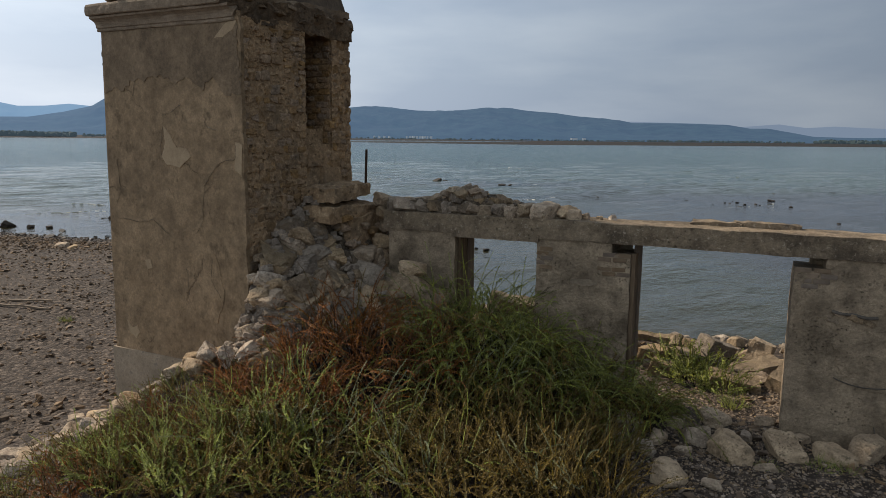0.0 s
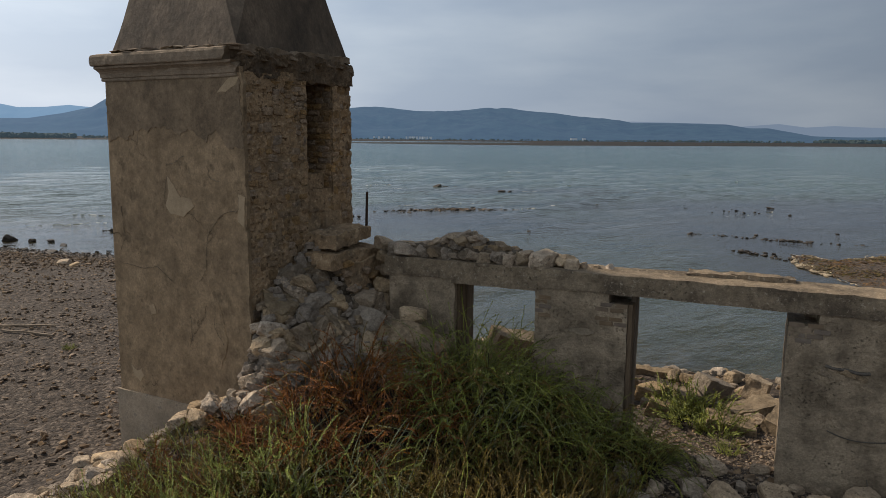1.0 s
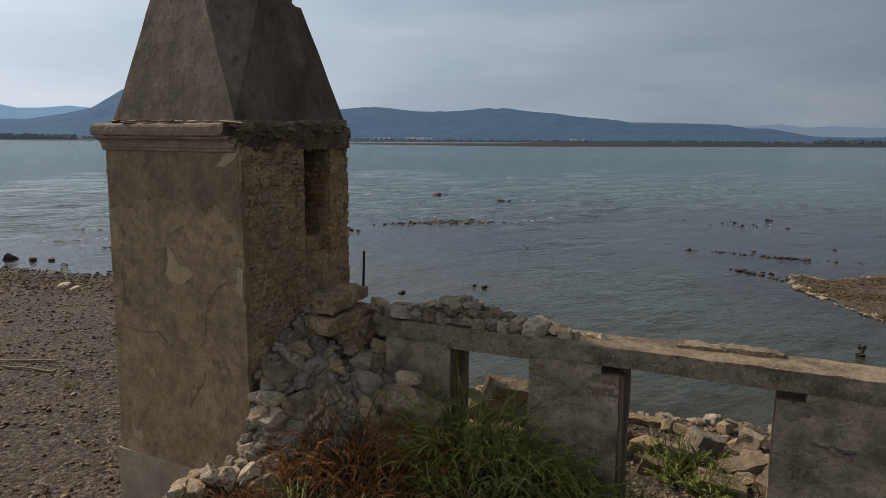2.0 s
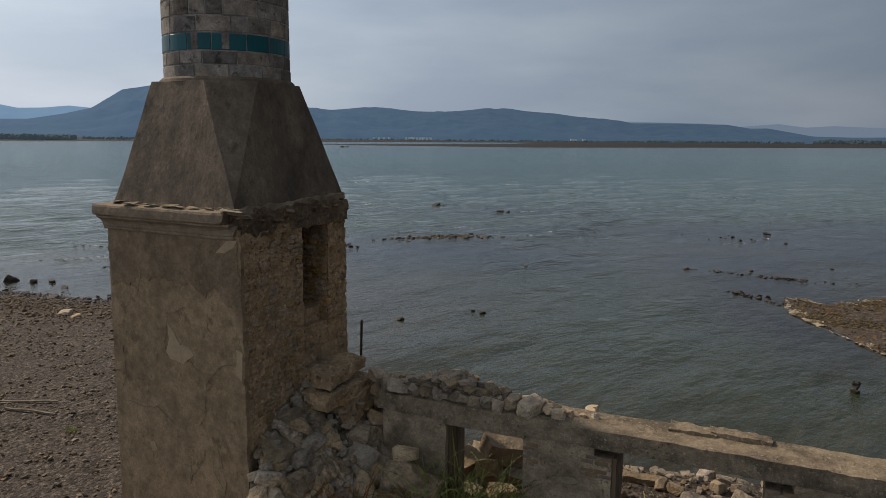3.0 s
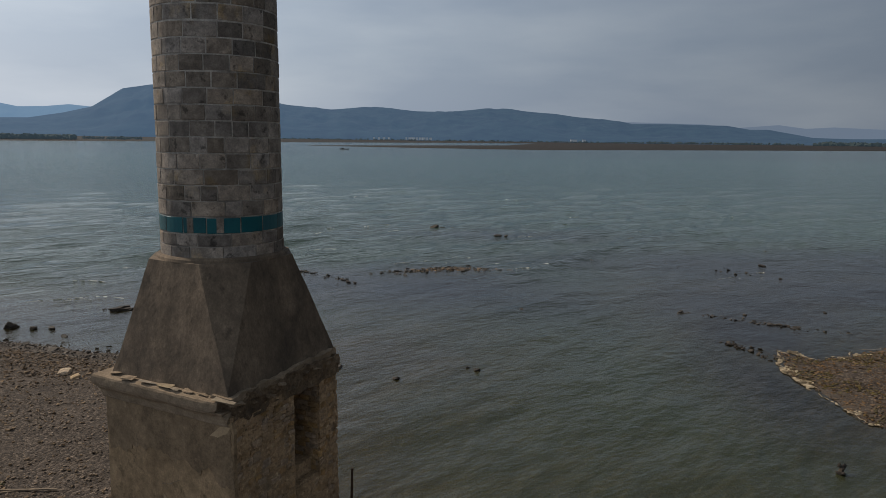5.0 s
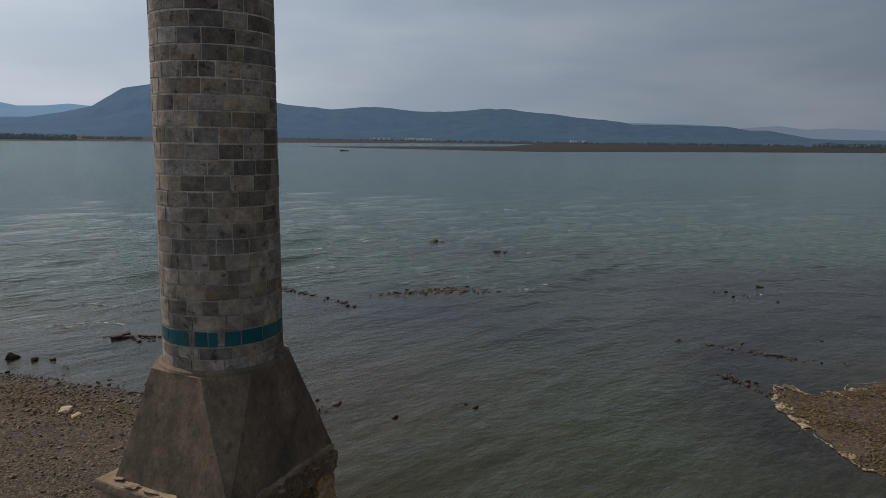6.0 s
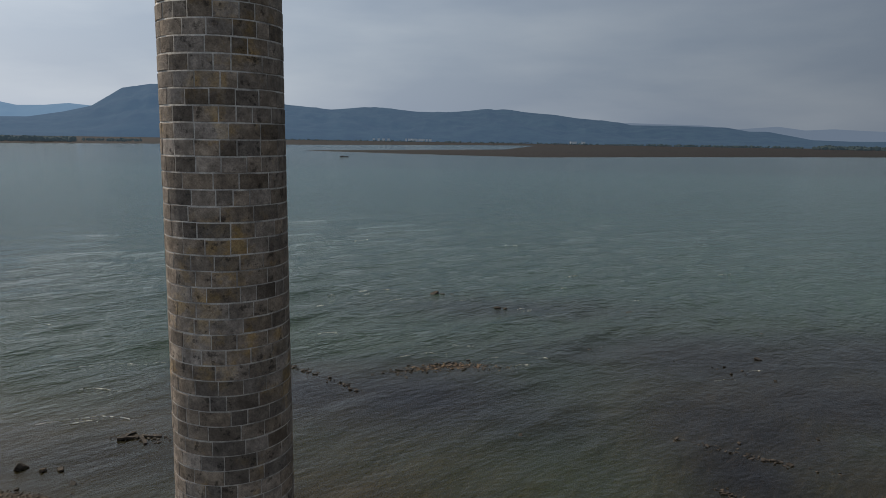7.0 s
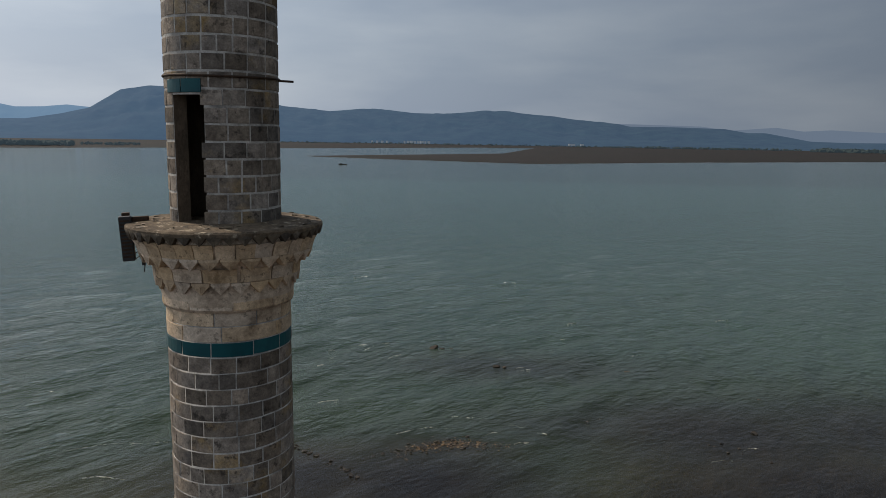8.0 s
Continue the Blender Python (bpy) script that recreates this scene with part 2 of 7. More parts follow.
RUBBLEBED = surface("crumbled_rubble_mortar", (0.0805, 0.0644, 0.0476), (0.182, 0.149, 0.112), 5.0, (0.044, 0.0352, 0.0264), 2.2, (0.5, 0.64), 0.97, 1.0, 12, specks=(0.2, 0.168, 0.132), speck_scale=16, pits=1.3, pit_scale=12, mottle=0.3, mottle_scale=14)
TANSTONE = surface("tan_building_stone", (0.175, 0.143, 0.106), (0.30, 0.25, 0.19), 4.0, (0.165, 0.13, 0.095), 2.2, (0.52, 0.68), 0.95, 0.9, 20, vary=0.25, specks=(0.11, 0.085, 0.06), speck_scale=12, pits=0.6, pit_scale=24, mottle=0.24, mottle_scale=12)
PALESTONE = surface("pale_limestone_column", (0.34, 0.285, 0.21), (0.46, 0.395, 0.305), 5.0, (0.33, 0.255, 0.175), 2.5, (0.5, 0.7), 0.93, 0.3, 30, mottle=0.16, mottle_scale=14)
WETROCK = surface("wet_dark_rock", (0.022, 0.019, 0.017), (0.055, 0.047, 0.04), 5.0, (0.085, 0.072, 0.058), 2.5, (0.55, 0.7), 0.75, 0.5, 20, vary=0.3, spec=0.25)
GRAVEL = surface("beach_gravel", (0.07, 0.052, 0.037), (0.185, 0.142, 0.104), 6.0, rough=0.95, bump=0.4, vary=0.4, island=True)
SPITGRAVEL = surface("ochre_spit_gravel", (0.056, 0.037, 0.022), (0.14, 0.094, 0.056), 1.2, rough=0.95, bump=0.4, vary=0.4, island=True)
WETGRAVEL = surface("wet_gravel", (0.035, 0.028, 0.022), (0.085, 0.068, 0.054), 6.0, rough=0.6, bump=0.4, vary=0.4, island=True)
CHIPS = surface("pale_stone_chips", (0.11, 0.088, 0.068), (0.30, 0.245, 0.19), 9.0, rough=0.95, bump=0.3, vary=0.4, island=True)
DRIFT = surface("driftwood", (0.10, 0.08, 0.06), (0.2, 0.165, 0.13), 8, rough=0.9, bump=0.4, stretch=(1, 1, 1))
SCUM = surface("pale_shore_scum", (0.13, 0.108, 0.076), (0.44, 0.39, 0.30), 5, (0.06, 0.048, 0.033), 1.6, (0.46, 0.6), 0.9, 0.4, 20)
FOAM = surface("white_water_foam", (0.42, 0.45, 0.44), (0.66, 0.69, 0.68), 6, rough=0.7, bump=0.5, bump_scale=12)


def leaf_material(name, dark, light):
    m = surface(name, dark, light, 4.5, rough=0.75, bump=0, vary=0.22, island=True, spec=0.2, warm=(1, 1, 1))
    return m


LEAF_GREEN = leaf_material("green_feathery_leaf", (0.037, 0.0425, 0.00832), (0.314, 0.314, 0.0734))
LEAF_OLIVE = leaf_material("olive_dry_leaf", (0.0384, 0.0259, 0.00576), (0.225, 0.147, 0.0408))
LEAF_RUST = leaf_material("rust_brown_leaf", (0.0629, 0.0218, 0.00686), (0.362, 0.149, 0.0451))
LEAF_LIME = leaf_material("bright_green_leaf", (0.0617, 0.0729, 0.0123), (0.398, 0.424, 0.115))
LEAF_STRAW = leaf_material("straw_yellow_stem", (0.0491, 0.0341, 0.00842), (0.262, 0.187, 0.053))
LEAF_PALE = leaf_material("pale_grey_green_spike", (0.0765, 0.0765, 0.0357), (0.298, 0.298, 0.162))
LITTER = leaf_material("dry_shore_weed", (0.030, 0.022, 0.008), (0.12, 0.088, 0.032))
# twig brown taken near black, painting in the shade inside the shrubs
TWIG = surface("shade_dark_brown_twig", (0.009, 0.006, 0.004), (0.028, 0.018, 0.011), 6, rough=0.9, bump=0)


def ground_material():
    """Brown shore soil with gravel, wet near the waterline, silt under water, dry grass tones far away."""
    m = bpy.data.materials.new("shore_soil")
    m.use_nodes = True
    n, l = m.node_tree.nodes, m.node_tree.links
    bsdf = n["Principled BSDF"]
    bsdf.inputs["Roughness"].default_value = 0.95
    bsdf.inputs["Specular IOR Level"].default_value = 0.25
    geo = n.new("ShaderNodeNewGeometry")
    sep = n.new("ShaderNodeSeparateXYZ")
    l.new(geo.outputs["Position"], sep.inputs["Vector"])

    def noisy(s, d=6.0, r=0.65):
        t = n.new("ShaderNodeTexNoise")
        t.inputs["Scale"].default_value, t.inputs["Detail"].default_value, t.inputs["Roughness"].default_value = s, d, r
        l.new(geo.outputs["Position"], t.inputs["Vector"])
        return t.outputs["Fac"]

    def ramp(src, stops):
        r = n.new("ShaderNodeValToRGB")
        while len(r.color_ramp.elements) < len(stops):
            r.color_ramp.elements.new(0.5)
        for e, (p, c) in zip(r.color_ramp.elements, stops):
            e.position, e.color = p, (*c, 1)
        l.new(src, r.inputs["Fac"])
        return r.outputs["Color"]

    def mix(f, a, b):
        x = n.new("ShaderNodeMixRGB")
        l.new(f, x.inputs["Fac"])
        l.new(a, x.inputs["Color1"])
        l.new(b, x.inputs["Color2"])
        return x.outputs["Color"]

    def span(src, a, b, to0=0.0, to1=1.0):
        x = n.new("ShaderNodeMapRange")
        for k, v in zip(("From Min", "From Max", "To Min", "To Max"), (a, b, to0, to1)):
            x.inputs[k].default_value = v
        l.new(src, x.inputs["Value"])
        return x.outputs["Result"]

    soil = ramp(noisy(0.35), [(0.3, (0.047, 0.032, 0.021)), (0.5, (0.068, 0.047, 0.031)), (0.7, (0.10, 0.071, 0.048))])
    grain = ramp(noisy(9.0, 4.0), [(0.35, (0.015, 0.011, 0.008)), (0.5, (0.050, 0.037, 0.027)), (0.72, (0.145, 0.112, 0.084))])
    # close-set pebbles of two sizes, each with a tone of its own
    pebble_bumps = []
    for size, spread in ((11.0, 0.75), (27.0, 0.6)):
        cell = n.new("ShaderNodeTexVoronoi")
        cell.inputs["Scale"].default_value = size
        l.new(geo.outputs["Position"], cell.inputs["Vector"])
        pick = n.new("ShaderNodeSeparateXYZ")
        l.new(cell.outputs["Color"], pick.inputs["Vector"])
        hs = n.new("ShaderNodeHueSaturation")
        l.new(span(pick.outputs["X"], 0, 1, 1 - spread, 1 + spread), hs.inputs["Value"])
        l.new(grain, hs.inputs["Color"])
        grain = hs.outputs["Color"]
        pebble_bumps.append((cell.outputs["Distance"], 0.5 / size))
    half = n.new("ShaderNodeValue")
    half.outputs[0].default_value = 0.68
    dry = mix(half.outputs[0], soil, grain)
    wet = ramp(noisy(1.5), [(0.35, (0.045, 0.034, 0.025)), (0.65, (0.085, 0.064, 0.046))])
    jitter = n.new("ShaderNodeMath")
    jitter.operation = "MULTIPLY_ADD"
    l.new(noisy(0.9, 4.0), jitter.inputs[0])
    jitter.inputs[1].default_value = 0.14
    l.new(sep.outputs["Z"], jitter.inputs[2])
    col = mix(span(jitter.outputs[0], 0.10, 0.20), wet, dry)
    bed = ramp(noisy(0.25), [(0.3, (0.050, 0.036, 0.019)), (0.7, (0.095, 0.071, 0.040))])
    muddy = n.new("ShaderNodeAttribute")
    muddy.attribute_name = "mud"
    mud = ramp(noisy(0.6), [(0.35, (0.014, 0.0105, 0.009)), (0.7, (0.036, 0.026, 0.021))])
    bed = mix(muddy.outputs["Fac"], bed, mud)
    deep = ramp(noisy(0.08), [(0.3, (0.02, 0.034, 0.024)), (0.7, (0.03, 0.05, 0.036))])
    col = mix(span(sep.outputs["Z"], -0.05, 0.03), bed, col)
    col = mix(span(sep.outputs["Z"], -1.1, -0.2), deep, col)
    far = ramp(noisy(0.012), [(0.35, (0.008, 0.0078, 0.0072)), (0.5, (0.017, 0.0122, 0.0098)), (0.62, (0.0105, 0.0112, 0.0078)), (0.75, (0.019, 0.0155, 0.0125))])
    col = mix(span(sep.outputs["Y"], 300, 500), col, far)
    l.new(col, bsdf.inputs["Base Color"])
    b = n.new("ShaderNodeBump")
    b.inputs["Strength"].default_value, b.inputs["Distance"].default_value = 0.6, 0.05
    l.new(noisy(7.0, 8.0, 0.7), b.inputs["Height"])
    for field, high in pebble_bumps:
        b2 = n.new("ShaderNodeBump")
        b2.invert = True
        b2.inputs["Strength"].default_value, b2.inputs["Distance"].default_value = 0.8, high
        l.new(field, b2.inputs["Height"])
        l.new(b.outputs["Normal"], b2.inputs["Normal"])
        b = b2
    l.new(b.outputs["Normal"], bsdf.inputs["Normal"])
    return m


def water_material():
    """Murky green lake water: silt scatters light back, the bed shows where it is shallow, waves glint."""
    m = bpy.data.materials.new("murky_lake_water")
    m.use_nodes = True
    n, l = m.node_tree.nodes, m.node_tree.links
    bsdf, out = n["Principled BSDF"], n["Material Output"]
    geo = n.new("ShaderNodeNewGeometry")
    big = n.new("ShaderNodeTexNoise")
    big.inputs["Scale"].default_value, big.inputs["Detail"].default_value = 0.035, 5.0
    l.new(geo.outputs["Position"], big.inputs["Vector"])
    depth = n.new("ShaderNodeAttribute")
    depth.attribute_name = "depth"
    muddy = n.new("ShaderNodeAttribute")
    muddy.attribute_name = "mud"
    # brown silt over the shallows, dark green beyond, milky green over the deep
    tone = n.new("ShaderNodeValToRGB")
    stops = ((0.0, (0.085, 0.070, 0.034)), (0.04, (0.066, 0.070, 0.032)), (0.15, (0.038, 0.052, 0.027)), (0.4, (0.033, 0.052, 0.032)), (1.0, (0.056, 0.104, 0.077)))
    while len(tone.color_ramp.elements) < len(stops):
        tone.color_ramp.elements.new(0.5)
    for e, (at, c) in zip(tone.color_ramp.elements, stops):
        e.position, e.color = at, (*c, 1)
    share = n.new("ShaderNodeMath")
    share.operation = "MULTIPLY_ADD"
    share.inputs[1].default_value = 0.26
    l.new(depth.outputs["Fac"], share.inputs[0])
    drift = n.new("ShaderNodeMapRange")
    for key, value in zip(("From Min", "From Max", "To Min", "To Max"), (0.3, 0.7, -0.06, 0.06)):
        drift.inputs[key].default_value = value
    l.new(big.outputs["Fac"], drift.inputs["Value"])
    l.new(drift.outputs["Result"], share.inputs[2])
    l.new(share.outputs["Value"], tone.inputs["Fac"])
    silt = n.new("ShaderNodeMixRGB")
    silt.inputs["Color2"].default_value = (0.020, 0.0155, 0.013, 1)
    l.new(muddy.outputs["Fac"], silt.inputs["Fac"])
    l.new(tone.outputs["Color"], silt.inputs["Color1"])
    l.new(silt.outputs["Color"], bsdf.inputs["Base Color"])
    bsdf.inputs["Roughness"].default_value, bsdf.inputs["IOR"].default_value = 0.08, 1.33
    mp = n.new("ShaderNodeMapping")
    mp.vector_type = "TEXTURE"
    mp.inputs["Rotation"].default_value, mp.inputs["Scale"].default_value = (0, 0, radians(46)), (1.45, 0.8, 1)
    l.new(geo.outputs["Position"], mp.inputs["Vector"])
    # sheltered water inshore lies calmer
    calm = n.new("ShaderNodeMapRange")
    for key, value in zip(("From Min", "From Max", "To Min", "To Max"), (0.05, 0.9, 0.32, 1.0)):
        calm.inputs[key].default_value = value
    l.new(depth.outputs["Fac"], calm.inputs["Value"])
    prev = None
    for s, dist in ((0.045, 0.5), (0.14, 0.52), (0.34, 0.36), (1.1, 0.20), (3.0, 0.06), (8.0, 0.014)):
        t = n.new("ShaderNodeTexNoise")
        t.inputs["Scale"].default_value, t.inputs["Detail"].default_value, t.inputs["Roughness"].default_value = s, 4.0, 0.6
        l.new(mp.outputs["Vector"], t.inputs["Vector"])
        b = n.new("ShaderNodeBump")
        b.inputs["Distance"].default_value = dist
        l.new(calm.outputs["Result"], b.inputs["Strength"])
        l.new(t.outputs["Fac"], b.inputs["Height"])
        if prev:
            l.new(prev.outputs["Normal"], b.inputs["Normal"])
        prev = b
    l.new(prev.outputs["Normal"], bsdf.inputs["Normal"])
    # clear over the shallows: the share of silt that the light meets grows with the depth
    murk = n.new("ShaderNodeMapRange")
    for key, value in zip(("From Min", "From Max", "To Min", "To Max"), (0.0, 1.0, 0.22, 0.92)):
        murk.inputs[key].default_value = value
    l.new(depth.outputs["Fac"], murk.inputs["Value"])
    clear = n.new("ShaderNodeBsdfTransparent")
    clear.inputs["Color"].default_value = (0.90, 0.90, 0.84, 1)
    gloss = n.new("ShaderNodeBsdfGlossy")
    gloss.inputs["Roughness"].default_value = 0.08
    l.new(prev.outputs["Normal"], gloss.inputs["Normal"])
    fres = n.new("ShaderNodeFresnel")
    fres.inputs["IOR"].default_value = 1.33
    l.new(prev.outputs["Normal"], fres.inputs["Normal"])
    thin = n.new("ShaderNodeMixShader")
    l.new(fres.outputs["Fac"], thin.inputs["Fac"])
    l.new(clear.outputs["BSDF"], thin.inputs[1])
    l.new(gloss.outputs["BSDF"], thin.inputs[2])
    mx = n.new("ShaderNodeMixShader")
    l.new(murk.outputs["Result"], mx.inputs["Fac"])
    l.new(thin.outputs["Shader"], mx.inputs[1])
    l.new(bsdf.outputs["BSDF"], mx.inputs[2])
    l.new(mx.outputs["Shader"], out.inputs["Surface"])
    return m


def hill_material(name, tone, haze, amount, patchy):
    """Far wooded hills, kilometres of hazy air painted into the material as a glow."""
    m = bpy.data.materials.new(name)
    m.use_nodes = True
    n, l = m.node_tree.nodes, m.node_tree.links
    bsdf, out = n["Principled BSDF"], n["Material Output"]
    geo = n.new("ShaderNodeNewGeometry")
    t = n.new("ShaderNodeTexNoise")
    t.inputs["Scale"].default_value, t.inputs["Detail"].default_value, t.inputs["Roughness"].default_value = 0.016, 9.0, 0.68
    l.new(geo.outputs["Position"], t.inputs["Vector"])
    r = n.new("ShaderNodeValToRGB")
    r.color_ramp.elements[0].position, r.color_ramp.elements[1].position = 0.38, 0.66
    r.color_ramp.elements[0].color = (*tone, 1)
    r.color_ramp.elements[1].color = (*[c * patchy for c in tone], 1)
    l.new(t.outputs["Fac"], r.inputs["Fac"])
    l.new(r.outputs["Color"], bsdf.inputs["Base Color"])
    bsdf.inputs["Roughness"].default_value = 1.0
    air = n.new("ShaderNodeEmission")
    # the painted haze gets paler towards negative x, the sun's side
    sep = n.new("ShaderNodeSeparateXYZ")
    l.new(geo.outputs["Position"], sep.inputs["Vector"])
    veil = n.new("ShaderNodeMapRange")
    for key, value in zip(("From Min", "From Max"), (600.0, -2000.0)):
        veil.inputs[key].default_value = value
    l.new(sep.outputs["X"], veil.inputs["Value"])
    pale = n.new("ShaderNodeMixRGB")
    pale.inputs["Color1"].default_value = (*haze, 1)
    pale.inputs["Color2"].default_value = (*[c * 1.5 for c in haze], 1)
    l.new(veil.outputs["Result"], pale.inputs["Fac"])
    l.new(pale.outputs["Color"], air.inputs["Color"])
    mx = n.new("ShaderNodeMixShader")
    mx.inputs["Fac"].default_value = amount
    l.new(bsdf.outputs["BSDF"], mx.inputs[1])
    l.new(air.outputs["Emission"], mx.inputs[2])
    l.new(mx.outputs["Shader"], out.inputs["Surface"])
    return m


SOIL = ground_material()
WATER = water_material()
# backdrop tones, each glowing with painted haze, shore trees and houses included
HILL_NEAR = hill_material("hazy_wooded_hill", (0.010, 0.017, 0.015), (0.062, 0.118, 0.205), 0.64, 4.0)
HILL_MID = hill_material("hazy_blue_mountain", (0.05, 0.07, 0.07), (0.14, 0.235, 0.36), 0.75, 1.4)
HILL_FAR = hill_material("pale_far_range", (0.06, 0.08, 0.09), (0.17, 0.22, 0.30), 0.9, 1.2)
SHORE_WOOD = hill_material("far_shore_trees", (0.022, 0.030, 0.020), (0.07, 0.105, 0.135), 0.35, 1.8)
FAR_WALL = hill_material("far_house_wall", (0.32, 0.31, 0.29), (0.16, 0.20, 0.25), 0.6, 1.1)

# ---- mesh helpers ----
def smooth(a, b, x):
    t = np.clip((x - a) / (b - a), 0.0, 1.0)
    return t * t * (3 - 2 * t)


def mesh_from(name, verts, faces, material=None, shade=False):
    me = bpy.data.meshes.new(name)
    me.from_pydata([tuple(v) for v in verts], [], [tuple(f) for f in faces])
    me.update()
    if material:
        me.materials.append(material)
    if shade:
        me.shade_smooth()
    return me


def mesh_bm(name, bm, material=None, shade=False):
    me = bpy.data.meshes.new(name)
    bm.to_mesh(me)
    bm.free()
    if material:
        me.materials.append(material)
    if shade:
        me.shade_smooth()
    return me


def part(name, data, parent, label="", matrix=None, kind=""):
    """Links a mesh as one part under a thing or a part."""
    ob = new(name, data)
    ob.parent = parent
    if matrix is not None:
        ob.matrix_basis = matrix
    return tagged(ob, label=label, kind=kind)


def thing(name, label, category, at=None, group="", kind=""):
    ob = new(name)
    ob.empty_display_size = 0.2
    if at is not None:
        ob.matrix_basis = at
    return tagged(ob, label, category, group, kind)


def add_box(bm, lo, hi, bevel=0.0, cuts=0):
    """An axis-aligned block in bm, its edges worn round where bevel is given."""
    r = bmesh.ops.create_cube(bm, size=1.0)
    vs = r["verts"]
    for v in vs:
        v.co = Vector([lo[i] + (v.co[i] + 0.5) * (hi[i] - lo[i]) for i in range(3)])
    es = list({e for v in vs for e in v.link_edges})
    if bevel:
        g = bmesh.ops.bevel(bm, geom=es, offset=bevel, segments=2, profile=0.6, affect="EDGES")
        vs = g["verts"]
    return vs


def roughen(bm, amount, scale, seed=0.0):
    off = Vector((seed, seed * 1.7, seed * 0.3))
    for v in bm.verts:
        v.co += noise.noise_vector(v.co * scale + off) * amount


def slab_grid(lo, hi, step, amount, scale, seed=0.0):
    """A block whose faces are cut into a grid and made uneven."""
    bm = bmesh.new()
    counts = [max(1, round((hi[i] - lo[i]) / step)) for i in range(3)]
    for axis in range(3):
        a, b = [i for i in range(3) if i != axis]
        for side in (0, 1):
            grid = {}
            for i in range(counts[a] + 1):
                for j in range(counts[b] + 1):
                    co = [0, 0, 0]
                    co[axis] = (lo, hi)[side][axis]
                    co[a] = lo[a] + (hi[a] - lo[a]) * i / counts[a]
                    co[b] = lo[b] + (hi[b] - lo[b]) * j / counts[b]
                    grid[i, j] = bm.verts.new(co)
            for i in range(counts[a]):
                for j in range(counts[b]):
                    bm.faces.new((grid[i, j], grid[i + 1, j], grid[i + 1, j + 1], grid[i, j + 1]))
    bmesh.ops.remove_doubles(bm, verts=bm.verts, dist=1e-5)
    bmesh.ops.recalc_face_normals(bm, faces=bm.faces)
    roughen(bm, amount, scale, seed)
    return bm


def stone_bm(rng, n=16, boxy=0.6, worn=0.035, detail=False):
    """One broken stone about one unit across: a hull of scattered points, chipped and pitted where detail is asked."""
    bm = bmesh.new()
    for _ in range(n):
        p = np.array([rng.uniform(-1, 1) for _ in range(3)])
        k = max(abs(p))
        q = p / k * boxy + p / np.linalg.norm(p) * (1 - boxy)
        bm.verts.new(q * 0.5 * rng.uniform(0.8, 1.0))
    h = bmesh.ops.convex_hull(bm, input=bm.verts)
    bmesh.ops.delete(bm, geom=[g for g in h["geom_interior"] if isinstance(g, bmesh.types.BMVert)], context="VERTS")
    bmesh.ops.dissolve_limit(bm, angle_limit=radians(14), verts=bm.verts, edges=bm.edges)
    if worn:
        bmesh.ops.bevel(bm, geom=list(bm.edges), offset=worn, segments=1, affect="EDGES")
    if detail:
        bmesh.ops.triangulate(bm, faces=bm.faces)
        long = [e for e in bm.edges if e.calc_length() > 0.16]
        bmesh.ops.subdivide_edges(bm, edges=long, cuts=2, use_grid_fill=True)
        bmesh.ops.triangulate(bm, faces=bm.faces)
        off = Vector((rng.uniform(0, 50), rng.uniform(0, 50), 0))
        for v in bm.verts:
            v.co += noise.noise_vector(v.co * 3.2 + off) * 0.075 + noise.noise_vector(v.co * 9 + off) * 0.022
    bmesh.ops.recalc_face_normals(bm, faces=bm.faces)
    return bm


def rock_bm(rng, fine, edge, faces_n):
    """One weathered stone about one unit across: broken faces with worn edges, lumps and pits."""
    bm = bmesh.new()
    bmesh.ops.create_icosphere(bm, subdivisions=fine, radius=1.0)
    dirs = np.array([v.co.normalized()[:] for v in bm.verts])
    # six sides of a rough block, with corners knocked off
    cut, far = [], []
    for axis, reach in ((0, 0.92), (1, 0.78), (2, 0.68)):
        for sign in (-1, 1):
            way = [rng.gauss(0, 0.24) for _ in range(3)]
            way[axis] = sign
            cut.append(way)
            far.append(reach * rng.uniform(0.85, 1.1))
    for _ in range(faces_n - 6):
        cut.append([rng.gauss(0, 1) for _ in range(3)])
        far.append(rng.uniform(0.78, 1.02))
    cut, far = np.array(cut), np.array(far)
    cut /= np.linalg.norm(cut, axis=1)[:, None]
    r = (np.maximum(dirs @ cut.T, 0) / far) ** edge
    r = np.minimum(r.sum(1) ** (-1.0 / edge), 1.25)
    off = Vector((rng.uniform(0, 90), rng.uniform(0, 90), rng.uniform(0, 90)))
    for v, d, k in zip(bm.verts, dirs, r):
        q = Vector(d)
        k *= 1 + 0.07 * noise.noise(q * 1.9 + off) + 0.05 * noise.noise(q * 4.6 + off) + 0.045 * noise.noise(q * 10 + off) + 0.03 * noise.noise(q * 21 + off)
        v.co = q * k * 0.52
    return bm


STONE_RNG = random.Random(11)
STONE_SHAPES = [rock_bm(STONE_RNG, 4, 50 + k % 4 * 16, 9 + k % 4) for k in range(16)]
SMALL_SHAPES = [rock_bm(STONE_RNG, 3, 50, 10) for k in range(10)]
BOULDER_SHAPES = [rock_bm(STONE_RNG, 4, 36, 12) for k in range(8)]
CHIP_SHAPES = [stone_bm(STONE_RNG, 9, 0.5, 0.0) for k in range(10)]


def shape_arrays(bm):
    bm.verts.index_update()
    return np.array([v.co[:] for v in bm.verts]), [tuple(v.index for v in f.verts) for f in bm.faces]


SMALL_ARRAYS = [shape_arrays(b) for b in SMALL_SHAPES]
BOULDER_ARRAYS = [shape_arrays(b) for b in BOULDER_SHAPES]
STONE_ARRAYS = [shape_arrays(b) for b in STONE_SHAPES]
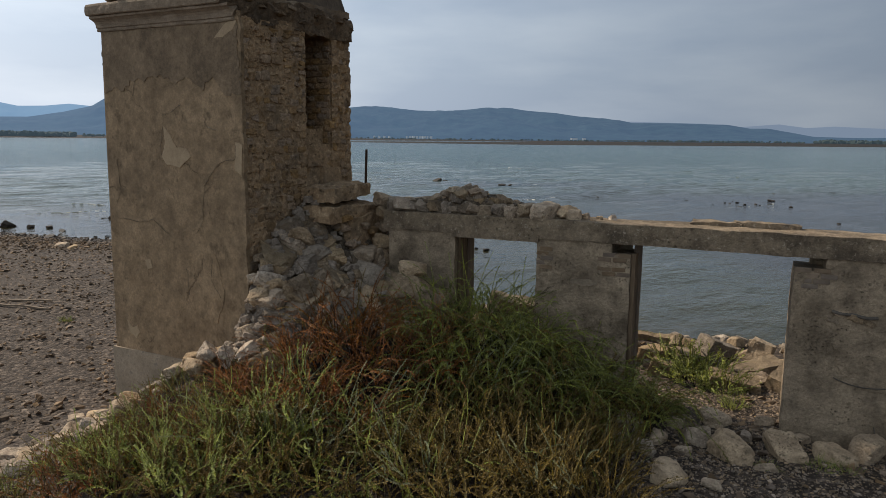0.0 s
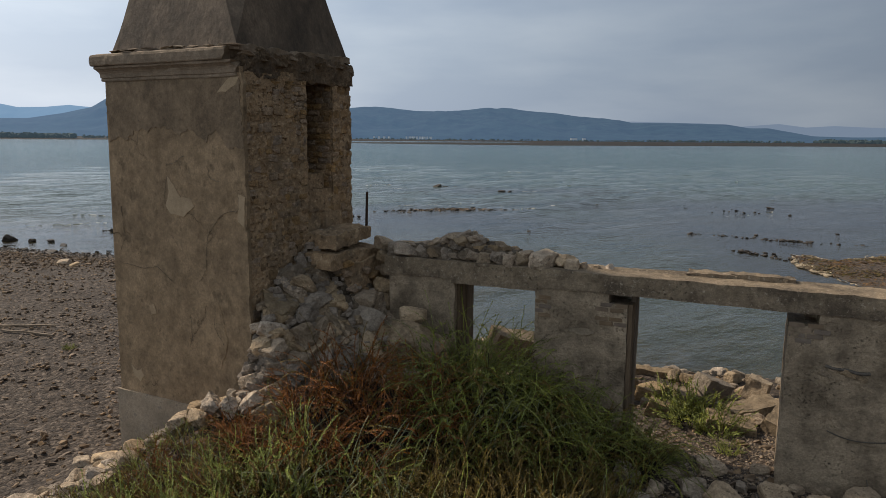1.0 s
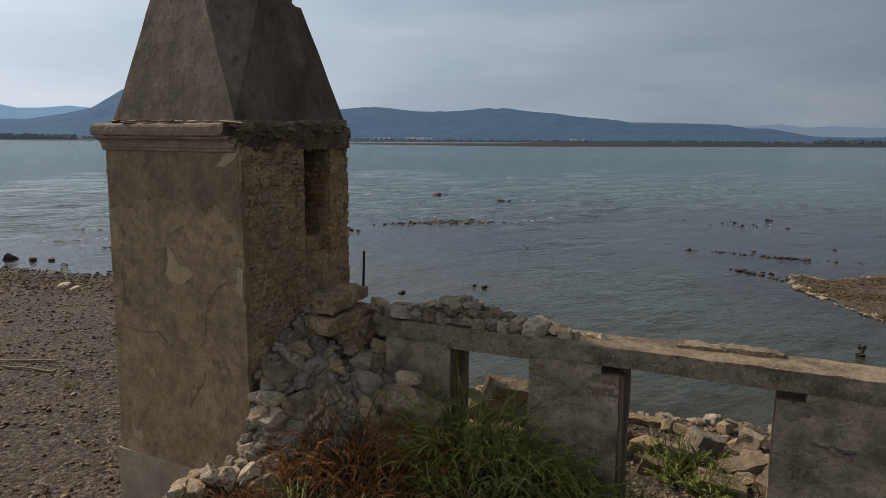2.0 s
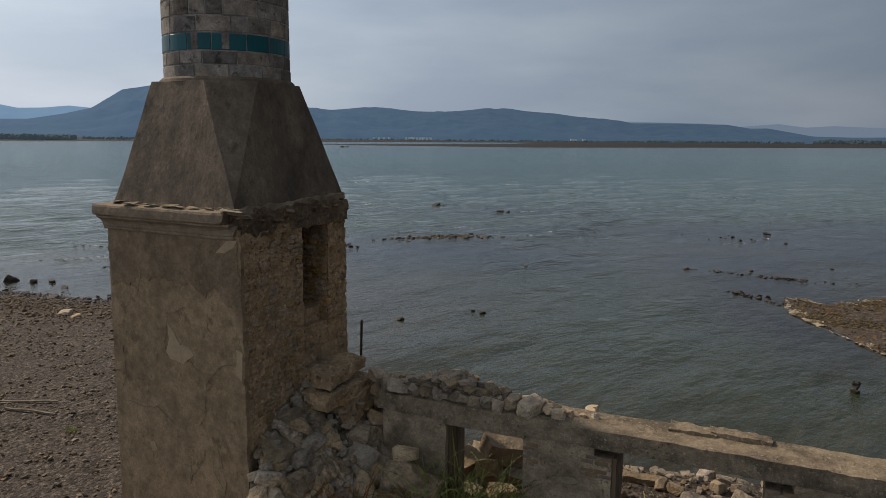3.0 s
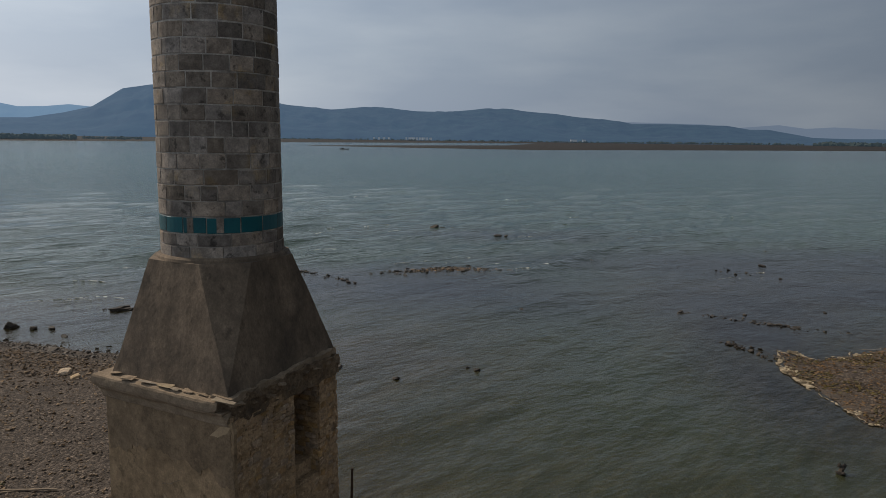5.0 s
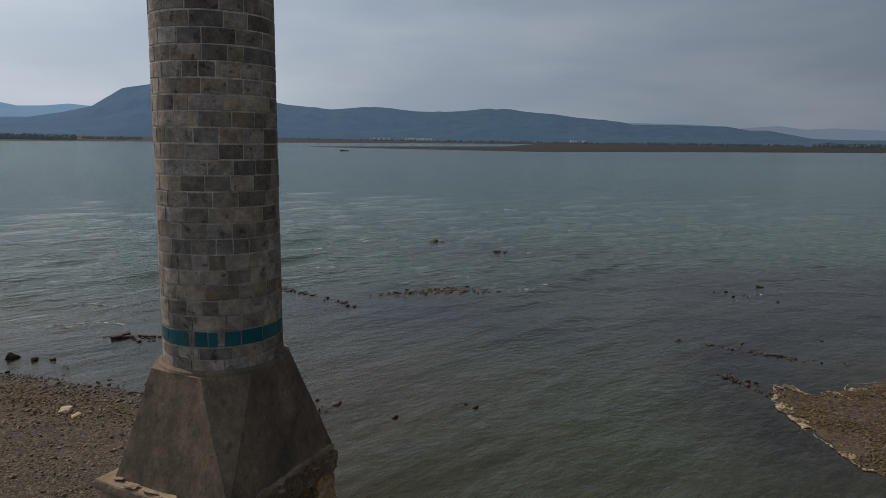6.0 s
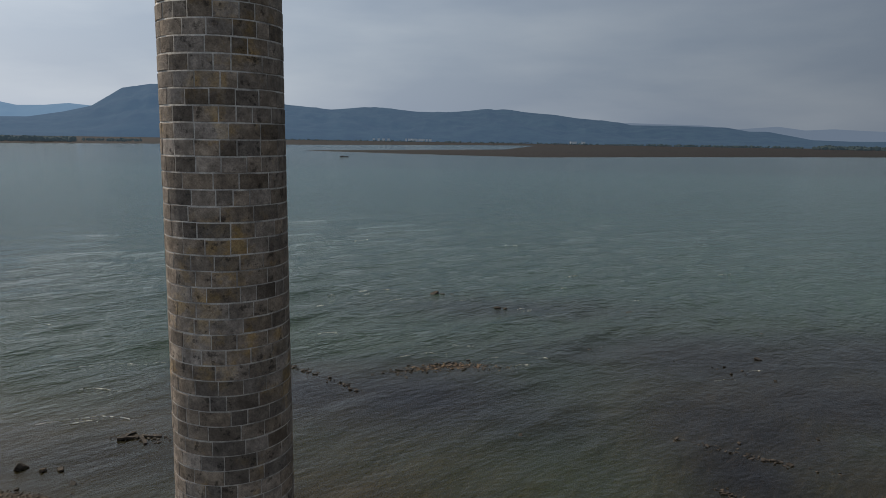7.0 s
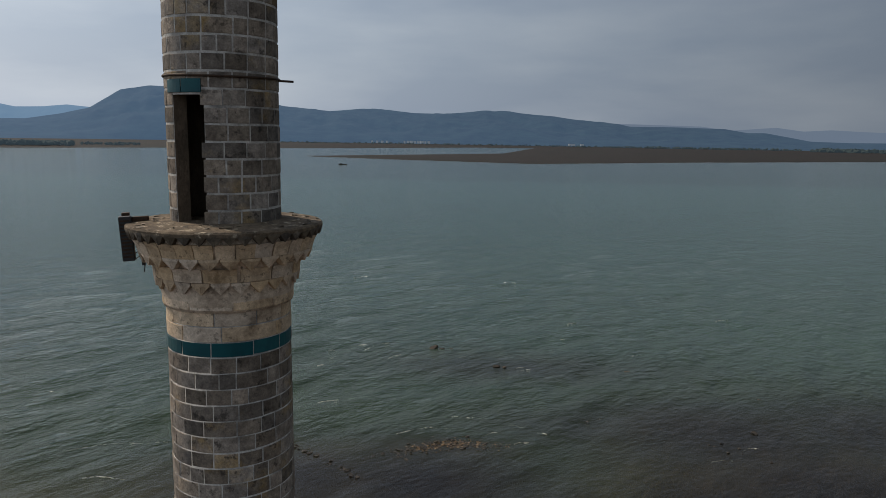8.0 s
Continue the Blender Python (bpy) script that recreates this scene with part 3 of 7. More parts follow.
CHIP_ARRAYS = [shape_arrays(b) for b in CHIP_SHAPES]
STONE_MESHES = {}


def stone_mesh(kind, material):
    shapes = BOULDER_ARRAYS if material is BOULDER else STONE_ARRAYS
    key = (kind % len(shapes), material.name)
    if key not in STONE_MESHES:
        STONE_MESHES[key] = mesh_from("stone", *shapes[key[0]], material)
    return STONE_MESHES[key]


def turn_scale(rng, size, flat=0.7, tilt=25):
    """A random turn and uneven scale for a stone of that size."""
    s = (size * rng.uniform(0.8, 1.25), size * rng.uniform(0.65, 1.0), size * flat * rng.uniform(0.8, 1.2))
    e = Euler((radians(rng.uniform(-tilt, tilt)), radians(rng.uniform(-tilt, tilt)), rng.uniform(0, 6.283)))
    return e, s


def stone_thing(rng, x, y, z, size, material, label, group, flat=0.7, tilt=25, name="stone", category="stone", parent=None):
    e, s = turn_scale(rng, size, flat, tilt)
    ob = new(name, stone_mesh(rng.randrange(16), material))
    ob.matrix_basis = Matrix.LocRotScale((x, y, z), e, s)
    if parent is not None:
        ob.parent = parent
        return ob
    return tagged(ob, label, category, group)


def scatter(name, rows, material, shapes, label, category, kind="stuff"):
    """Many small pieces joined into one object; rows of place, size, flatness, and a random source."""
    verts, faces, base = [], [], 0
    rng = random.Random(len(rows))
    for x, y, z, size, flat in rows:
        v, f = shapes[rng.randrange(len(shapes))]
        e, s = turn_scale(rng, size, flat, 20)
        m = np.array(Matrix.LocRotScale((x, y, z), e, s))
        verts.append(v @ m[:3, :3].T + m[:3, 3])
        faces += [tuple(i + base for i in q) for q in f]
        base += len(v)
    ob = new(name, mesh_from(name, np.concatenate(verts), faces, material))
    return tagged(ob, label, category, kind=kind)


# the tower's own axes: u along its plastered front, v into it, origin on the shaft's axis
AXIS = Vector((-3.47, 10.51, 0))
TOWER = Matrix.Translation(AXIS) @ Matrix.Rotation(radians(-24), 4, "Z")
# the ruined wall's axes: s along its front, then into the wall
WALL = Matrix.Translation((-0.043, 9.48, 0)) @ Matrix.Rotation(radians(-21.4), 4, "Z")


def tower_uv(x, y):
    c, s = math.cos(radians(-24)), math.sin(radians(-24))
    dx, dy = x - AXIS.x, y - AXIS.y
    return dx * c + dy * s, -dx * s + dy * c


def wall_sv(x, y):
    c, s = math.cos(radians(-21.4)), math.sin(radians(-21.4))
    dx, dy = x + 0.043, y - 9.48
    return dx * c + dy * s, -dx * s + dy * c


def ragged_patch(at, half, proud, seed, material, squared=3.0):
    """A thin surviving skin of render with a torn outline, standing a few millimetres proud."""
    bm = bmesh.new()
    ring = []
    for k in range(56):
        a = 6.283 * k / 56
        q = Vector((math.cos(a), math.sin(a), seed))
        rr = (abs(q.x) ** squared + abs(q.y) ** squared) ** (-1 / squared)
        rr *= 1 + 0.22 * noise.noise(q * 1.4) + 0.12 * noise.noise(q * 4) + 0.07 * noise.noise(q * 11)
        ring.append(bm.verts.new((at[0] + half[0] * rr * q.x, -proud, at[1] + half[1] * rr * q.y)))
    f = bm.faces.new(ring)
    r = bmesh.ops.extrude_face_region(bm, geom=[f])
    for g in r["geom"]:
        if isinstance(g, bmesh.types.BMVert):
            g.co.y += 0.03
    bmesh.ops.recalc_face_normals(bm, faces=bm.faces)
    return mesh_bm("plaster_patch", bm, material)

# ---- the ground: one sheet from the ruin over the lake bed to the far shore ----
NEAR_SHORE = [(-400, -200), (-400, 45), (-80, 36), (-40, 33.5), (-23.4, 32), (-20.5, 32.1), (-16.8, 30.4), (-14, 30), (-10.5, 30.4),
              (-7.7, 30.1), (-6.4, 27.6), (-5.5, 23), (-4.0, 18.5), (-1.5, 16), (2, 15.5), (5, 15.2), (9, 14), (14, 10), (24, 6), (60, 0), (400, -20), (400, -200)]
SPIT = [(14.9, 24.6), (14.4, 28), (14.2, 30.6), (15.3, 33.9), (16.6, 32.3), (18.4, 33.4), (20.9, 34.9), (30, 37), (80, 34), (80, 12), (22, 17)]
FAR_SPIT = [(-215, 830), (-92, 757), (55, 693), (223, 808), (555, 996), (1500, 1500), (1500, 2700), (500, 2150), (150, 1900), (40, 1150)]
FAR_SHORE = [(-4500, 700), (-690, 985), (-550, 1160), (-327, 1330), (0, 1800), (220, 1870), (1284, 2310), (4500, 3600), (4500, 4900), (-4500, 4900)]


def shore_distance(px, py, poly):
    """Distance to a shoreline, positive on land."""
    d = np.full(px.shape, 1e9)
    inside = np.zeros(px.shape, bool)
    for (x0, y0), (x1, y1) in zip(poly, poly[1:] + poly[:1]):
        ex, ey = x1 - x0, y1 - y0
        t = np.clip(((px - x0) * ex + (py - y0) * ey) / (ex * ex + ey * ey), 0, 1)
        d = np.minimum(d, np.hypot(px - x0 - t * ex, py - y0 - t * ey))
        if y0 != y1:
            cross = (y0 > py) != (y1 > py)
            inside ^= cross & (px < (x1 - x0) * (py - y0) / (y1 - y0) + x0)
    return np.where(inside, d, -d)


def bump_at(px, py, x, y, sx, sy=None):
    return np.exp(-(((px - x) / sx) ** 2 + ((py - y) / (sy or sx)) ** 2))


def front_edge(v):
    """How far the fallen stones stay from the plastered front, as the slope runs down past it."""
    return 1.42 + 0.95 * np.maximum(0.0, -1.1 - v)


def rubble_height(px, py):
    """The slope of fallen masonry between the tower and the ruined wall."""
    u, v = tower_uv(px, py)
    z = 4.02 - 1.25 * np.maximum(u - 1.5, 0) - 0.66 * np.maximum(-v, 0) - 0.55 * np.maximum(-v - 1.5, 0) - 1.7 * np.maximum(front_edge(v) - u, 0)
    return np.where((u > 1.0) & (v < 1.15), z, -9.0)


SHOALS = [(-6, 46, 10, 9, 0.95), (16, 44, 9, 10, 0.95), (-18, 38, 11, 8, 0.96), (-3, 30, 8, 10, 0.85), (24, 30, 10, 12, 0.92),
          (18, 60, 10, 6, 0.8), (-14, 48, 9, 6, 0.9), (2, 74, 14, 5, 0.7), (15, 35, 7, 9, 0.97), (23, 47, 13, 5, 0.9), (27, 52, 15, 9, 0.93), (38, 62, 16, 10, 0.85)]


def mud_cover(px, py):
    """Where dark mud and weed lie on the lake bed, off the reef and the spit."""
    m = np.zeros(np.shape(px))
    for x, y, sx, sy, k in ((-3, 47, 10, 7, 1.0), (3, 44, 8, 5, 0.7), (18, 43, 8, 8, 0.9), (26, 48, 12, 8, 0.9), (-13, 47, 9, 6, 0.9), (15.5, 37, 4, 6, 1.0), (13, 29, 2.5, 7, 0.8), (34, 58, 14, 9, 0.8), (6, 73, 16, 5, 0.5), (-19, 36, 10, 4, 0.5), (10, 58, 12, 5, 0.6), (22, 57, 15, 9, 0.85)):
        m = np.maximum(m, k * bump_at(px, py, x, y, sx, sy))
    return m


def ground_height(px, py):
    px, py = np.asarray(px, float), np.asarray(py, float)
    d = shore_distance(px, py, NEAR_SHORE)
    wig = 0.6 * np.sin(px * 0.9 + py * 0.35) + 0.5 * np.sin(py * 1.3 - px * 0.4) + 0.3 * np.sin(px * 2.3 + 1.0)
    d = d + 0.35 * wig
    beach = 0.40 * (1 - np.exp(-np.maximum(d, 0) / 7)) + 0.02 * np.maximum(d, 0) ** 0.5
    u, v = tower_uv(px, py)
    s, w = wall_sv(px, py)
    front = np.maximum(smooth(-1.0, -2.0, v), smooth(0.9, 1.6, u))
    plate = 0.92 * smooth(-6.6, -2.9, px) * front
    plate = plate * smooth(0, 3.2, d) * smooth(-14, -2, py)
    heap = 1.0 * bump_at(px, py, -1.1, 8.7, 1.5, 1.25) + 0.35 * bump_at(px, py, 0.7, 8.3, 1.1, 1.0) + 0.45 * bump_at(px, py, -3.1, 7.9, 1.0, 0.9)
    heap = heap * front
    h = beach + plate + heap
    r = rubble_height(px, py) - 0.22
    h = np.where(r > h, r, h)
    bed = -0.05 - 2.6 * (1 - np.exp(np.minimum(d, 0) / 60.0)) - 0.004 * np.maximum(-d, 0)
    bed = np.maximum(bed, -4.0)
    for x, y, sx, sy, k in SHOALS:
        bed = bed + (-0.06 - bed) * k * bump_at(px, py, x, y, sx, sy)
    bed = bed + (0.05 - bed) * 0.97 * bump_at(px, py, -1.2, 53.6, 5.0, 1.7)
    h = np.where(d > 0, h, bed)
    d2 = shore_distance(px, py, SPIT) + 0.25 * wig
    h = np.where(d2 > 0, 0.02 + 0.28 * (1 - np.exp(-np.maximum(d2, 0) / 3.5)), np.maximum(h, -0.05 + 0.05 * np.minimum(d2, 0)))
    far = np.maximum(shore_distance(px, py, FAR_SPIT), shore_distance(px, py, FAR_SHORE))
    h = np.where(py > 400, np.where(far > 0, 0.15 + 1.3 * (1 - np.exp(-np.maximum(far, 0) / 90)) + 0.004 * far, -2.5), h)
    return h


def grown(start, step, rate, stop):
    out = [start]
    while out[-1] < stop:
        out.append(out[-1] + step)
        step *= rate
    return out


side = grown(9.0, 0.2, 1.045, 4600)
gx = np.array(sorted([-v - 4 for v in side] + list(np.arange(-12.85, 9.0, 0.15)) + [v + 0.05 for v in side]))
gy = np.array(sorted([-v for v in grown(2.0, 0.5, 1.35, 230)] + list(np.arange(-1.8, 18, 0.15)) + grown(18.1, 0.16, 1.018, 4700)))
GX, GY = np.meshgrid(gx, gy)
GZ = ground_height(GX, GY)
near_mask = (GY < 60) & (np.abs(GX) < 60)


def uneven(x, y, h):
    """Small hollows and humps of the near ground."""
    p = Vector((x, y, 0))
    strand = Vector((x * 0.35 + y * 0.12, y * 1.5, 3.0))   # old strand lines run along the shore
    return h + (0.035 * noise.noise(p * 1.1) + 0.018 * noise.noise(p * 3.7) + 0.05 * noise.noise(strand)) * (1.0 if h > 0.12 else 0.5)


for j, i in zip(*np.nonzero(near_mask)):
    GZ[j, i] = uneven(GX[j, i], GY[j, i], GZ[j, i])
nx, ny = len(gx), len(gy)
idx = np.arange(nx * ny).reshape(ny, nx)
quads = np.stack([idx[:-1, :-1], idx[:-1, 1:], idx[1:, 1:], idx[1:, :-1]], -1).reshape(-1, 4)
ground_mesh = mesh_from("ground", np.stack([GX, GY, GZ], -1).reshape(-1, 3), quads.tolist(), SOIL, True)
ground_mesh.attributes.new("mud", "FLOAT", "POINT").data.foreach_set("value", mud_cover(GX, GY).reshape(-1).astype(np.float32))
ground = new("ground", ground_mesh)
tagged(ground, "brown gravelly shore soil and silty lake bed", "ground", kind="structure")

# ---- the lake ----
WAVES = []
wave_rng = random.Random(5)
for k in range(34):
    lam = 1.3 * 1.075 ** k * 0.8
    a = radians(142 + wave_rng.gauss(0, 20))
    WAVES.append((math.cos(a) * 6.283 / lam, math.sin(a) * 6.283 / lam, wave_rng.uniform(0, 6.28), 0.0088 * lam ** 0.62, lam))
wx = np.array(sorted([-v for v in grown(30.0, 0.42, 1.06, 4600)] + list(np.arange(-29.7, 30, 0.3)) + grown(30.1, 0.42, 1.06, 4600)))
wy = np.array(grown(11.0, 0.26, 1.0075, 340) + grown(344.0, 4.0, 1.09, 4700))
WX, WY = np.meshgrid(wx, wy)
WZ = np.zeros_like(WX)
mesh_step = np.maximum(0.26 + 0.0075 * (WY - 11), np.maximum(0.3, 0.06 * (np.abs(WX) - 30)))
for kx, ky, ph, amp, lam in WAVES:
    ripple = np.sin(WX * kx + WY * ky + ph + 0.8 * np.sin(WX * 0.07 + WY * 0.05 + ph))
    WZ += amp * (ripple + 0.35 * ripple ** 2) * smooth(0.42 * lam, 0.2 * lam, mesh_step)
calm = smooth(-0.02, -1.1, ground_height(WX, WY))
fade = smooth(210, 50, WY) * smooth(120, 40, np.abs(WX))
WZ = WZ * (0.16 + 0.84 * calm) * fade
nx, ny = len(wx), len(wy)
idx = np.arange(nx * ny).reshape(ny, nx)
quads = np.stack([idx[:-1, :-1], idx[:-1, 1:], idx[1:, 1:], idx[1:, :-1]], -1).reshape(-1, 4)
water = new("water", mesh_from("water", np.stack([WX, WY, WZ], -1).reshape(-1, 3), quads.tolist(), WATER, True))
depth_values = np.maximum(0.0, -ground_height(WX, WY)).reshape(-1)
water.data.attributes.new("depth", "FLOAT", "POINT").data.foreach_set("value", depth_values.astype(np.float32))
water.data.attributes.new("mud", "FLOAT", "POINT").data.foreach_set("value", mud_cover(WX, WY).reshape(-1).astype(np.float32))
tagged(water, "murky green lake water ruffled by wind", "lake", kind="structure")


def water_height(x, y):
    return float(sum(amp * math.sin(x * kx + y * ky + ph + 0.8 * math.sin(x * 0.07 + y * 0.05 + ph)) for kx, ky, ph, amp, lam in WAVES))


# ---- far hills ----
def ridge(name, rows, dist, depth, material, label, rough, seed):
    """A far range: compass angle and height angle of its crest in degrees, at that distance."""
    az = np.radians(np.linspace(rows[0][0], rows[-1][0], 420))
    el = np.interp(np.degrees(az), [r[0] for r in rows], [r[1] for r in rows])
    verts, faces = [], []
    cols = 26
    for i, (a, e) in enumerate(zip(az, el)):
        crest = 9.0 + dist * math.tan(radians(float(e)))
        for j in range(cols):
            t = j / (cols - 1)
            r = dist - depth * (1 - t)
            p = Vector((r * math.sin(a) * 0.0045, r * math.cos(a) * 0.0032, seed))
            k = t ** 0.75
            bulge = rough * crest * noise.fractal(p, 0.8, 2.1, 6) * (0.35 + 0.65 * math.sin(math.pi * t)) * (0.25 if j == cols - 1 else 1)
            verts.append((r * math.sin(a), r * math.cos(a), max(0.5, crest * k + bulge * min(1, 4 * t))))
    for i in range(len(az) - 1):
        for j in range(cols - 1):
            q = i * cols + j
            faces.append((q, q + cols, q + cols + 1, q + 1))
    ob = new(name, mesh_from(name, verts, faces, material, True))
    return tagged(ob, label, "hills", kind="structure")


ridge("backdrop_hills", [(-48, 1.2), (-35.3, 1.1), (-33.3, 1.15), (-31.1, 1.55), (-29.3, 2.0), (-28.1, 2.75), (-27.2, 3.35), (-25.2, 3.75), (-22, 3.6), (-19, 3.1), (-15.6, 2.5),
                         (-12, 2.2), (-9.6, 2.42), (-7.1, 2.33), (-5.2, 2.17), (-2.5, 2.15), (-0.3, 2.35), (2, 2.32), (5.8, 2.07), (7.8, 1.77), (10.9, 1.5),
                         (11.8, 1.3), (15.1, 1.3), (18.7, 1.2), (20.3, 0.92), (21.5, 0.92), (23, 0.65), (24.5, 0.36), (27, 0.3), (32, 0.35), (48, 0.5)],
      3300, 1100, HILL_NEAR, "blue-green wooded hills with painted thick haze", 0.2, 3.0)
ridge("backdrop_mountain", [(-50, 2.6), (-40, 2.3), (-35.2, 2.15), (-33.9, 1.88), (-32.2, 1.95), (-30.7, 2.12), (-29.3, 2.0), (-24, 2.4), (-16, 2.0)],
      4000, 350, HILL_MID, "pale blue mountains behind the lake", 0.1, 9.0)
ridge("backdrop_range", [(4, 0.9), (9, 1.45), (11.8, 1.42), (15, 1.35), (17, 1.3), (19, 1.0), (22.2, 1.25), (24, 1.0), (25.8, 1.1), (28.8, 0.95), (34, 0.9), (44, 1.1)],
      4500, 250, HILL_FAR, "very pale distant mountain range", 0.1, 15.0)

# ---- the minaret ----
minaret = thing("minaret", "tall stone minaret with a ruined plastered base by the lake", "minaret", TOWER)
BODY_U = (-1.17, 1.36)
BODY_V = (-1.37, 1.13)


def lean(bm):
    """The base widens a little towards the ground on its outer corner."""
    for v in bm.verts:
        if v.co.x < 0:
            v.co.x -= 0.017 * (6.15 - v.co.z) * min(1.0, -v.co.x / 1.1)


def tower_body():
    """The square base as one mesh: plastered front mass, niche on its flank, rear mass."""
    bm = bmesh.new()
    (u0, u1), (v0, v1) = BODY_U, BODY_V
    for k, (lo, hi) in enumerate((((u0, v0, 0.1), (u1, -0.05, 6.3)), ((u0, 0.64, 0.1), (u1 - 0.05, v1, 6.3)), ((u0, -0.05, 0.1), (0.62, 0.64, 6.3)),
                                  ((0.62, -0.05, 0.1), (u1 - 0.06, 0.64, 4.62)), ((0.62, -0.05, 6.24), (u1 - 0.06, 0.64, 6.3)))):
        piece = slab_grid(lo, hi, 0.16, 0.012, 1.6)
        me = mesh_bm("piece", piece)
        bm.from_mesh(me)
        bpy.data.meshes.remove(me)
    lean(bm)
    me = mesh_bm("base_body", bm, EARTHY)
    return me


body = part("base_body", tower_body(), minaret, "earth-mortared rubble core of the tower base")


def plaster_face():
    """The rendered front, 4 cm thick, its outer edge ragged where the render has come off the corner."""
    bm = bmesh.new()
    nu, nz = 46, 84
    grid = {}
    for i in range(nu + 1):
        for j in range(nz + 1):
            z = 0.15 + (6.22 - 0.15) * j / nz
            left = -1.175 - 0.017 * (6.15 - z)
            right = 1.405 + 0.03 * noise.noise(Vector((0, 4.0, z * 2.3))) + 0.025 * noise.noise(Vector((7, 0, z * 7)))
            u = left + (right - left) * i / nu
            v = -1.385 + 0.004 * noise.noise(Vector((u * 1.3, 0, z * 1.1))) + 0.0025 * noise.noise(Vector((u * 6, 2, z * 6)))
            grid[i, j] = bm.verts.new((u, v, z))
    for i in range(nu):
        for j in range(nz):
            bm.faces.new((grid[i, j], grid[i + 1, j], grid[i + 1, j + 1], grid[i, j + 1]))
    r = bmesh.ops.extrude_face_region(bm, geom=bm.faces[:])
    for g in r["geom"]:
        if isinstance(g, bmesh.types.BMVert):
            g.co.y += 0.06
    bmesh.ops.recalc_face_normals(bm, faces=bm.faces)
    return mesh_bm("front_plaster", bm, PLASTER)


part("front_plaster", plaster_face(), minaret, "tan lime plaster, stained and cracked")

bm = slab_grid((-1.30, -1.412, 0.12), (1.43, -1.36, 1.56), 0.12, 0.006, 2.2, 4.0)
part("plinth", mesh_bm("plinth", bm, PLINTH), minaret, "pale grey render band at the foot")

def torn_sheet(points, v, thick, seed, material, jag=0.02):
    """A skin of plaster with a torn outline through the given corners of the front."""
    ring = []
    for k, ((a, b), (c, d)) in enumerate(zip(points, points[1:] + points[:1])):
        n = max(2, int(math.hypot(c - a, d - b) / 0.03))
        for i in range(n):
            t = i / n
            q = Vector((a + (c - a) * t, seed, b + (d - b) * t))
            ring.append((q.x + jag * (noise.noise(q * 4) + 0.8 * noise.noise(q * 13)), q.z + jag * (noise.noise(q * 4 + Vector((9, 0, 0))) + 0.8 * noise.noise(q * 13 + Vector((5, 0, 0))))))
    bm = bmesh.new()
    f = bm.faces.new([bm.verts.new((a, v, b)) for a, b in ring])
    r = bmesh.ops.extrude_face_region(bm, geom=[f])
    for g in r["geom"]:
        if isinstance(g, bmesh.types.BMVert):
            g.co.y += thick
    bmesh.ops.triangulate(bm, faces=bm.faces)
    bmesh.ops.recalc_face_normals(bm, faces=bm.faces)
    return mesh_bm("plaster_patch", bm, material)


# thin sheet added to darken the upper front down to a ragged edge
part("plaster_coat", torn_sheet([(-1.14, 6.2), (-1.14, 5.30), (-0.95, 5.38), (-0.78, 5.34), (-0.6, 5.5), (-0.35, 5.46), (-0.1, 5.56), (0.25, 5.44), (0.5, 5.5), (0.7, 5.36), (0.95, 5.48), (1.12, 5.3), (1.37, 5.22), (1.37, 6.2)], -1.3925, 0.03, 2.0, UPPERSKIN, 0.06), minaret, "darker grey-brown sheet over the upper front with a torn lower edge")
part("plaster_patch", torn_sheet([(-0.03, 4.86), (0.0, 4.62), (-0.07, 4.44), (0.02, 4.33), (0.26, 4.31), (0.47, 4.46), (0.38, 4.56), (0.22, 4.58), (0.10, 4.75)], -1.3930, 0.03, 3.0, PATCH), minaret, "paler repair patch of plaster")
part("plaster_patch", torn_sheet([(1.27, 4.66), (1.26, 4.3), (1.36, 4.22), (1.385, 4.62)], -1.3930, 0.03, 5.0, PATCH), minaret, "paler repair patch of plaster")
part("plaster_patch", torn_sheet([(0.98, 5.98), (1.18, 6.16), (1.36, 6.18), (1.3, 6.08), (1.12, 5.97)], -1.3950, 0.03, 7.0, PATCH), minaret, "paler repair patch of plaster")
part("plaster_patch", torn_sheet([(0.35, 3.25), (0.3, 2.6), (0.5, 2.25), (0.85, 2.2), (1.0, 2.6), (0.85, 3.15)], -1.3920, 0.03, 6.0, PLASTER, 0.03), minaret, "bulging patch of old plaster")
part("plaster_patch", torn_sheet([(-0.98, 2.0), (-0.93, 1.82), (-0.82, 1.74), (-0.72, 1.85), (-0.78, 1.95), (-0.88, 1.9)], -1.3930, 0.03, 8.0, PATCH), minaret, "paler repair patch of plaster")
part("plaster_patch", torn_sheet([(-0.52, 2.95), (-0.42, 2.98), (-0.38, 2.84), (-0.5, 2.8)], -1.3930, 0.03, 11.0, PATCH), minaret, "paler repair patch of plaster")


def crack(points, radius):
    """A thin open crack that wanders between points of the front."""
    cu = bpy.data.curves.new("crack", "CURVE")
    cu.dimensions, cu.bevel_depth, cu.bevel_resolution = "3D", radius, 0
    sp = cu.splines.new("POLY")
    fine = []
    for (a, b), (c, d) in zip(points, points[1:]):
        for k in range(6):
            t = k / 6
            fine.append((a + (c - a) * t + random.uniform(-0.012, 0.012), -1.3925, b + (d - b) * t + random.uniform(-0.012, 0.012)))
    sp.points.add(len(fine) - 1)
    for p, q in zip(sp.points, fine):
        p.co, p.radius = (*q, 1), random.uniform(0.5, 1.3)
    cu.materials.append(DARKSTONE)
    return cu


